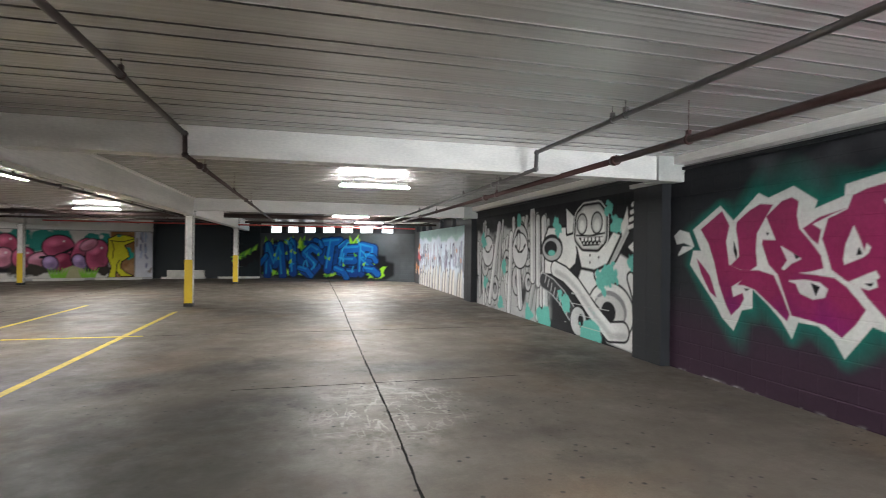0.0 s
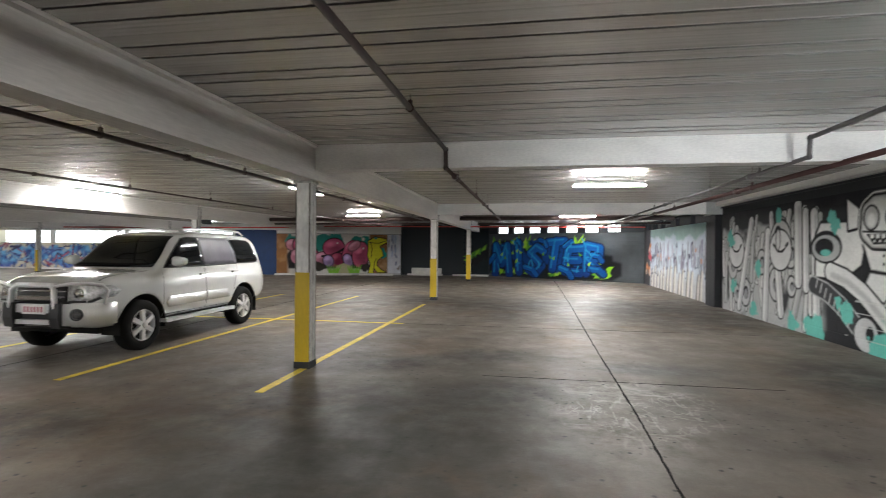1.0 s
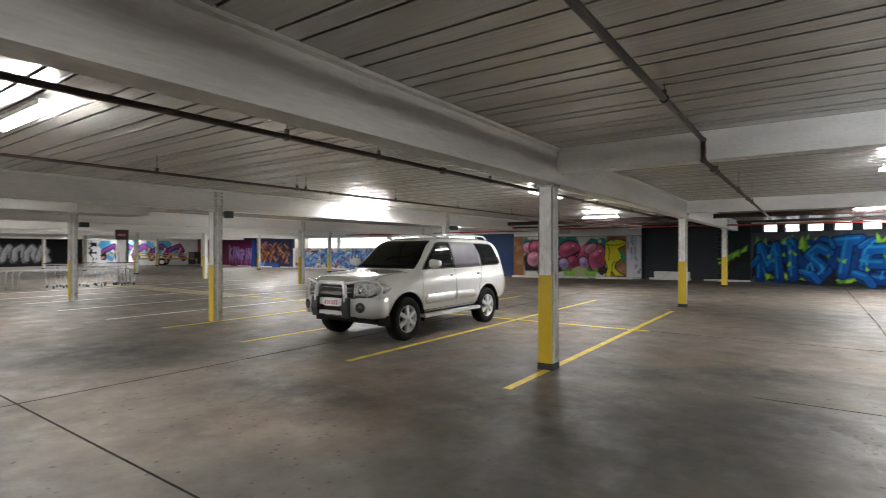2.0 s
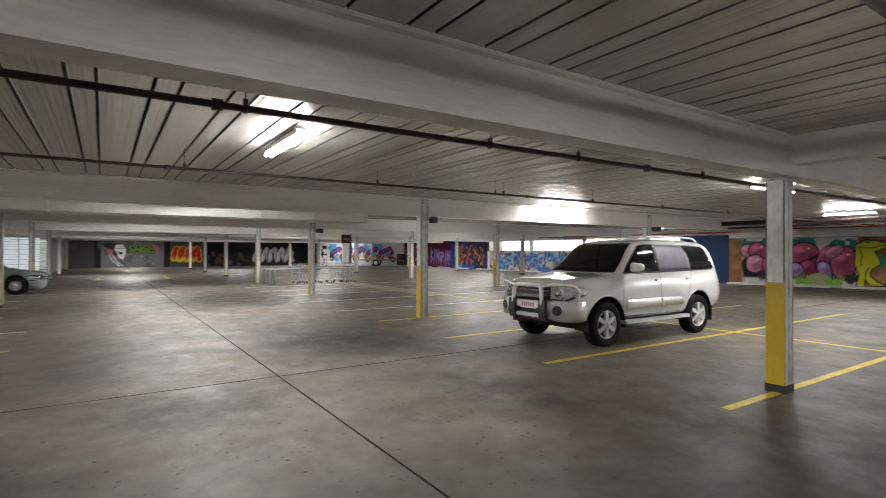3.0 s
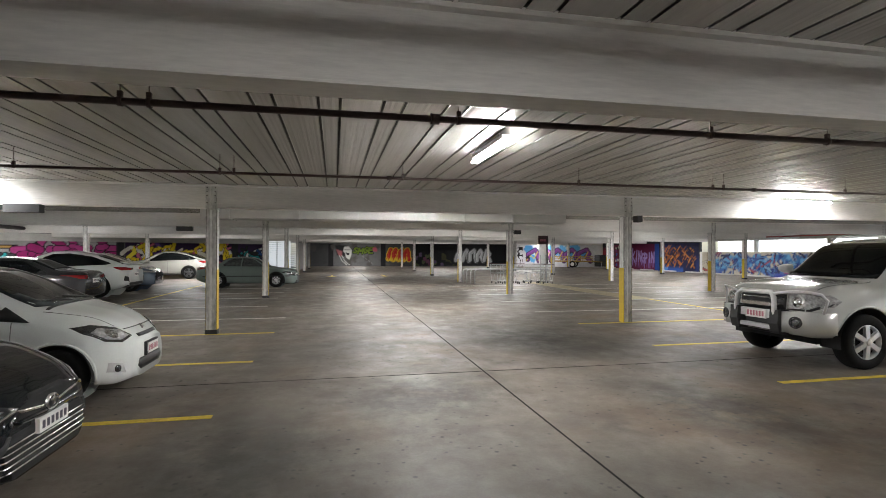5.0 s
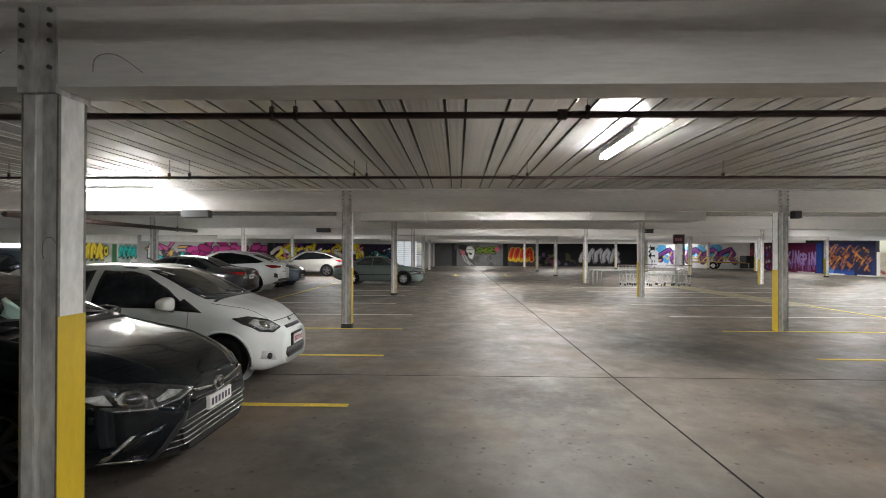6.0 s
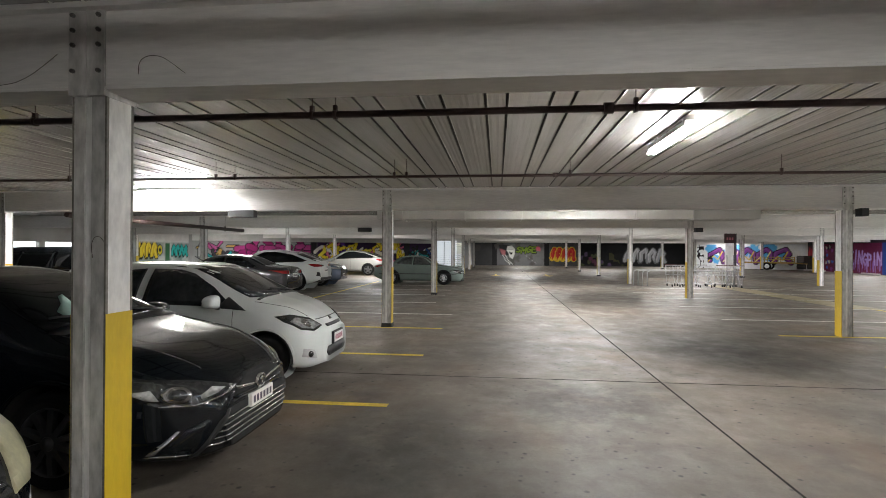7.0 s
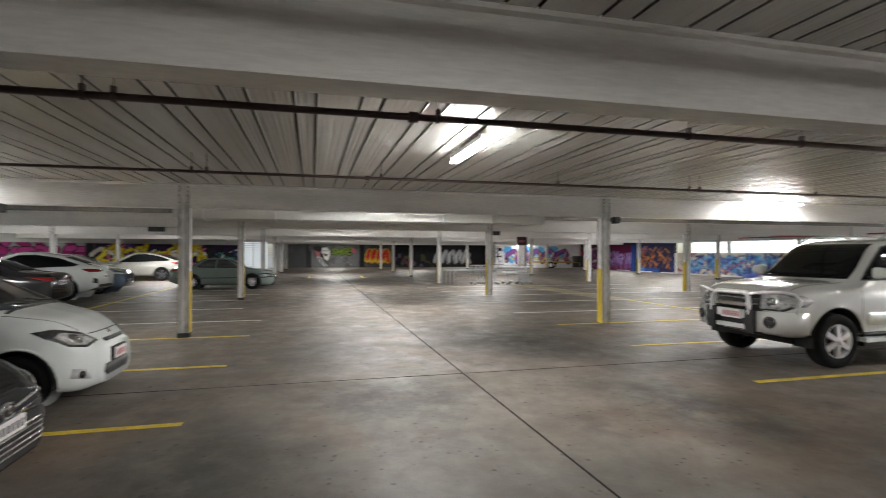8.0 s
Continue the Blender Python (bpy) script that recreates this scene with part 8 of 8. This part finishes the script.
def block_pier(y0, y1, z1):
    b = bmesh.new()
    box(b, EW - 0.16, EW + 0.02, y0, y1, 0, z1)
    c = tagged(part("pier", b, DARKWALL), "charcoal painted block pier on the wall", "pier", "wall piers", "structure")
    k = 0
    z = 0.0
    b0 = bmesh.new()
    box(b0, -0.004, 0.0, 0.004, (y1 - y0) / 2 - 0.004, 0.004, 0.196)
    bevelled(b0, 0.004)
    me = bpy.data.meshes.new("block")
    b0.to_mesh(me)
    b0.free()
    me.materials.append(DARKWALL)
    while z < z1 - 0.1:
        for s in (0, 1):
            o = new("block", me)
            o.parent = c
            o.location = (EW - 0.161, y0 + s * (y1 - y0) / 2, z)
        z += 0.2
    b = bmesh.new()
    box(b, EW - 0.2, EW + 0.02, y0 - 0.06, y1 + 0.06, z1, z1 + 0.06)
    bevelled(b, 0.008)
    part("cap", b, BAND, c)


for yb in YS[2:4]:
    b = bmesh.new()
    box(b, EW - 0.42, EW + 0.02, yb - 0.17, yb + 0.17, 2.6, DECK_Z + 0.015)
    bevelled(b, 0.012, 2)
    tagged(part("beam_pad", b, BAND), "mottled grey concrete pad under the cross beam's end", "beam pad", "beam pads", "structure")
block_pier(6.42, 7.08, 2.6)
block_pier(15.3, 16.05, 2.6)
b = bmesh.new()
box(b, EW - 0.05, EW + 0.05, -1, 24.9, 2.76, 2.8)
tagged(part("trim", b, DARKWALL), "ragged dark ledge on top of the painted wall", "ledge", kind="structure")
b = bmesh.new()
box(b, EW - 0.18, EW + 0.02, -1, 24.9, 2.83, DECK_Z + 0.02)
bevelled(b, 0.008)
tagged(part("beam", b, BEAM), "pale concrete edge beam above the wall", "beam", kind="structure")


def wheel_stop(a, b2):
    d = Vector((b2[0] - a[0], b2[1] - a[1], 0))
    n = d.length
    b = bmesh.new()
    prism(b, [(-0.08, 0), (0.08, 0), (0.06, 0.1), (-0.06, 0.1)], "x", 0, n)
    bevelled(b, 0.01)
    o = tagged(part("wheel_stop", b, KERB), "pale concrete wheel stop at the foot of the wall", "wheel stop", "wheel stops")
    o.matrix_world = pose(a[0], a[1], 0, 0, 0, math.degrees(math.atan2(d.y, d.x)))


for k in range(3):
    u0, u1 = k * 2.3, k * 2.3 + 1.9
    wheel_stop((-14.2 + u0 * 0.965, 26.2 + u0 * 0.262), (-14.2 + u1 * 0.965, 26.2 + u1 * 0.262))
wheel_stop((-7.2, 28.4), (-5.2, 28.5))
wheel_stop((-4.6, 28.5), (-2.6, 28.6))
for k in range(7):
    wheel_stop((-50.5 + 3.2 * k, 28.1), (-48.6 + 3.2 * k, 28.1))
b = bmesh.new()
box(b, -7.0, -5.3, 28.55, 28.85, 0, 0.42)
bevelled(b, 0.02)
tagged(part("concrete_bench", b, KERB), "low pale concrete block against the slate wall", "bench")

# ---- trolley bay ----


def hoop(x, y0, y1, h):
    b = bmesh.new()
    tube(b, [(x, y0, 0), (x, y0, h - 0.12), (x, y0 + 0.04, h - 0.03), (x, y0 + 0.14, h), (x, y1 - 0.14, h), (x, y1 - 0.04, h - 0.03), (x, y1, h - 0.12), (x, y1, 0)], 0.024, 8)
    return b


bay = thing("trolley_bay", "grey tube trolley bay with hoop rails", "trolley bay")
for i in range(4):
    part("hoop", hoop(-26.9 + 0.35 * i, 6.35 + 0.12 * i, 10.8, 0.74), STEEL_GREY, bay)


WIRE = mat("zinc_wire", (0.42, 0.42, 0.43), 0.35, 0.4)


def trolley(x, y, r):
    c = thing("shopping_trolley", "chrome wire shopping trolley standing in the bay", "shopping trolley", "shopping trolleys")
    b = bmesh.new()
    for i in range(6):
        t = i / 5
        for s in (-1, 1):
            tube(b, [(s * (0.27 - 0.05 * t), 0.42 - 0.84 * t, 0.52 + 0.02 * t), (s * (0.3 - 0.05 * t), 0.42 - 0.84 * t, 0.98)], 0.0045, 4)
    for z in (0.55, 0.76, 0.98):
        k = 0.27 + 0.03 * (z - 0.52) / 0.46
        tube(b, [(-k, 0.42, z), (k, 0.42, z), (k - 0.05, -0.42, z), (-k + 0.05, -0.42, z), (-k, 0.42, z)], 0.007, 4)
    part("basket", b, WIRE, c)
    b = bmesh.new()
    for s in (-1, 1):
        tube(b, [(s * 0.27, 0.45, 0.98), (s * 0.27, 0.36, 0.5), (s * 0.25, 0.3, 0.15), (s * 0.25, -0.4, 0.16), (s * 0.2, -0.45, 0.14)], 0.013, 6)
        tube(b, [(s * 0.25, 0.1, 0.16), (s * 0.24, -0.2, 0.5)], 0.011, 6)
    part("frame", b, WIRE, c)
    b = bmesh.new()
    rod(b, (-0.28, 0.5, 1.02), (0.28, 0.5, 1.02), 0.017)
    part("handle", b, PIPE_RED, c, "red push handle")
    for s in (-1, 1):
        for y2 in (0.3, -0.42):
            b = bmesh.new()
            ring_wheel(b, (s * 0.24 - 0.015, y2, 0.062), (1, 0, 0), [(0, 0.01), (0, 0.06), (0.03, 0.06), (0.03, 0.01)], 14)
            part("castor", b, BLACKPLASTIC, c)
    c.matrix_world = pose(x, y, 0, 0, 0, r)
    return c


tr = trolley(-26.0, 8.0, 90)
for x, y, r in ((-26.0, 8.35, 90), (-26.0, 8.7, 90), (-25.7, 9.2, 84), (-26.1, 9.9, -80), (-26.1, 10.3, -86), (-25.6, 10.5, -95)):
    copy_thing(tr, pose(x, y, 0, 0, 0, r))
sg = thing("trolley_sign", "tall pale sign board with dark maroon header on posts", "sign")
for y in (10.2, 10.5):
    b = bmesh.new()
    rod(b, (-25.6, y, 0), (-25.6, y, 1.5), 0.026)
    part("post", b, STEEL_GREY, sg)
b = bmesh.new()
box(b, -25.66, -25.6, 10.13, 10.52, 1.05, 2.1)
bevelled(b, 0.01)
part("board", b, FITTING, sg)
b = bmesh.new()
box(b, -25.7, -25.56, 10.1, 10.54, 2.05, 2.5)
bevelled(b, 0.05, 3)
hd = part("header", b, mat("maroon_sign", (0.035, 0.012, 0.014), 0.5), sg, "dark maroon header panel")
b = bmesh.new()
for i in range(3):
    box(b, -25.562, -25.55, 10.17 + i * 0.11, 10.24 + i * 0.11, 2.2, 2.32)
part("bars", b, PLATE_RED, hd)
b = bmesh.new()
box(b, -25.7, -25.54, 10.54, 10.6, 1.0, 2.5)
part("edge", b, BLACKPLASTIC, sg)

# ---- trailer and machine at the back ----
tl = thing("flat_trailer", "yellow flat bed trailer with side rails", "trailer")
TY = mat("trailer_yellow", (0.3, 0.19, 0.03), 0.5)
b = bmesh.new()
box(b, -2.2, 2.2, -0.95, 0.95, 0.62, 0.74)
bevelled(b, 0.01)
part("deck", b, TY, tl)
for z in (1.0, 1.2):
    b = bmesh.new()
    for s in (-1, 1):
        rod(b, (-2.2, s * 0.95, z), (2.2, s * 0.95, z), 0.025, 6)
    part("rail", b, TY, tl)
for i in range(5):
    for s in (-1, 1):
        b = bmesh.new()
        box(b, -2.2 + i * 1.08, -2.14 + i * 1.08, s * 0.95 - 0.03, s * 0.95 + 0.03, 0.7, 1.2)
        part("stake", b, TY, tl)
for s in (-1, 1):
    b = bmesh.new()
    ring_wheel(b, (0.2, s * 1.02, 0.36), (0, s, 0), [(-0.18, 0.2), (-0.18, 0.34), (0, 0.36), (0.02, 0.34), (0.02, 0.2)], 24)
    w = part("wheel", b, TYRE, tl, "black tyre with white rim")
    b = bmesh.new()
    ring_wheel(b, (0.2, s * 1.02, 0.36), (0, s, 0), [(0.0, 0.2), (0.03, 0.18), (0.015, 0.08), (0.02, 0.01)], 20)
    part("rim", b, FITTING, w)
b = bmesh.new()
tube(b, [(2.2, 0.5, 0.68), (3.2, 0, 0.6), (2.2, -0.5, 0.68)], 0.05, 6)
part("drawbar", b, TY, tl)
b = bmesh.new()
rod(b, (3.15, 0, 0.6), (3.15, 0, 0), 0.03)
part("jockey_stand", b, STEEL_GREY, tl)
tl.matrix_world = pose(-52.6, 25.2, 0, 0, 0, 56)
mc = thing("generator", "dark ribbed machine cabinet beside the trailer", "machine")
b = bmesh.new()
box(b, -0.42, 0.42, -0.42, 0.42, 0.12, 1.35)
bevelled(b, 0.03)
part("cabinet", b, BASE, mc)
for i in range(5):
    b = bmesh.new()
    box(b, -0.44, 0.44, -0.44, 0.44, 0.35 + i * 0.2, 0.41 + i * 0.2)
    part("rib", b, BLACKPLASTIC, mc)
b = bmesh.new()
box(b, -0.46, 0.46, -0.4, 0.4, 0, 0.12)
part("skid", b, STEEL_GREY, mc)
mc.matrix_world = pose(-51.3, 27.9, 0, 0, 0, 10)

# ---- louvred gate ----
gate = thing("louvre_gate", "white slatted metal gate with daylight behind", "gate", kind="")
la, lb = Vector((-44.6, -5.8, 0)), Vector((-46.6, -3.5, 0))
gd = (lb - la)
for i in range(15):
    b = bmesh.new()
    z = 0.15 + i * 0.17
    n = Vector((-gd.y, gd.x, 0)).normalized() * 0.03
    vs = [la + n, lb + n, lb - n, la - n]
    lo = [b.verts.new((v.x, v.y, z)) for v in vs]
    hi = [b.verts.new((v.x, v.y, z + 0.075)) for v in vs]
    b.faces.new(lo[::-1])
    b.faces.new(hi)
    for j in range(4):
        b.faces.new((lo[j], lo[(j + 1) % 4], hi[(j + 1) % 4], hi[j]))
    part("slat", b, FITTING, gate)
for k in range(4):
    p = la + gd * (k / 3)
    b = bmesh.new()
    box(b, p.x - 0.04, p.x + 0.04, p.y - 0.04, p.y + 0.04, 0, 2.75)
    part("post", b, FITTING, gate)
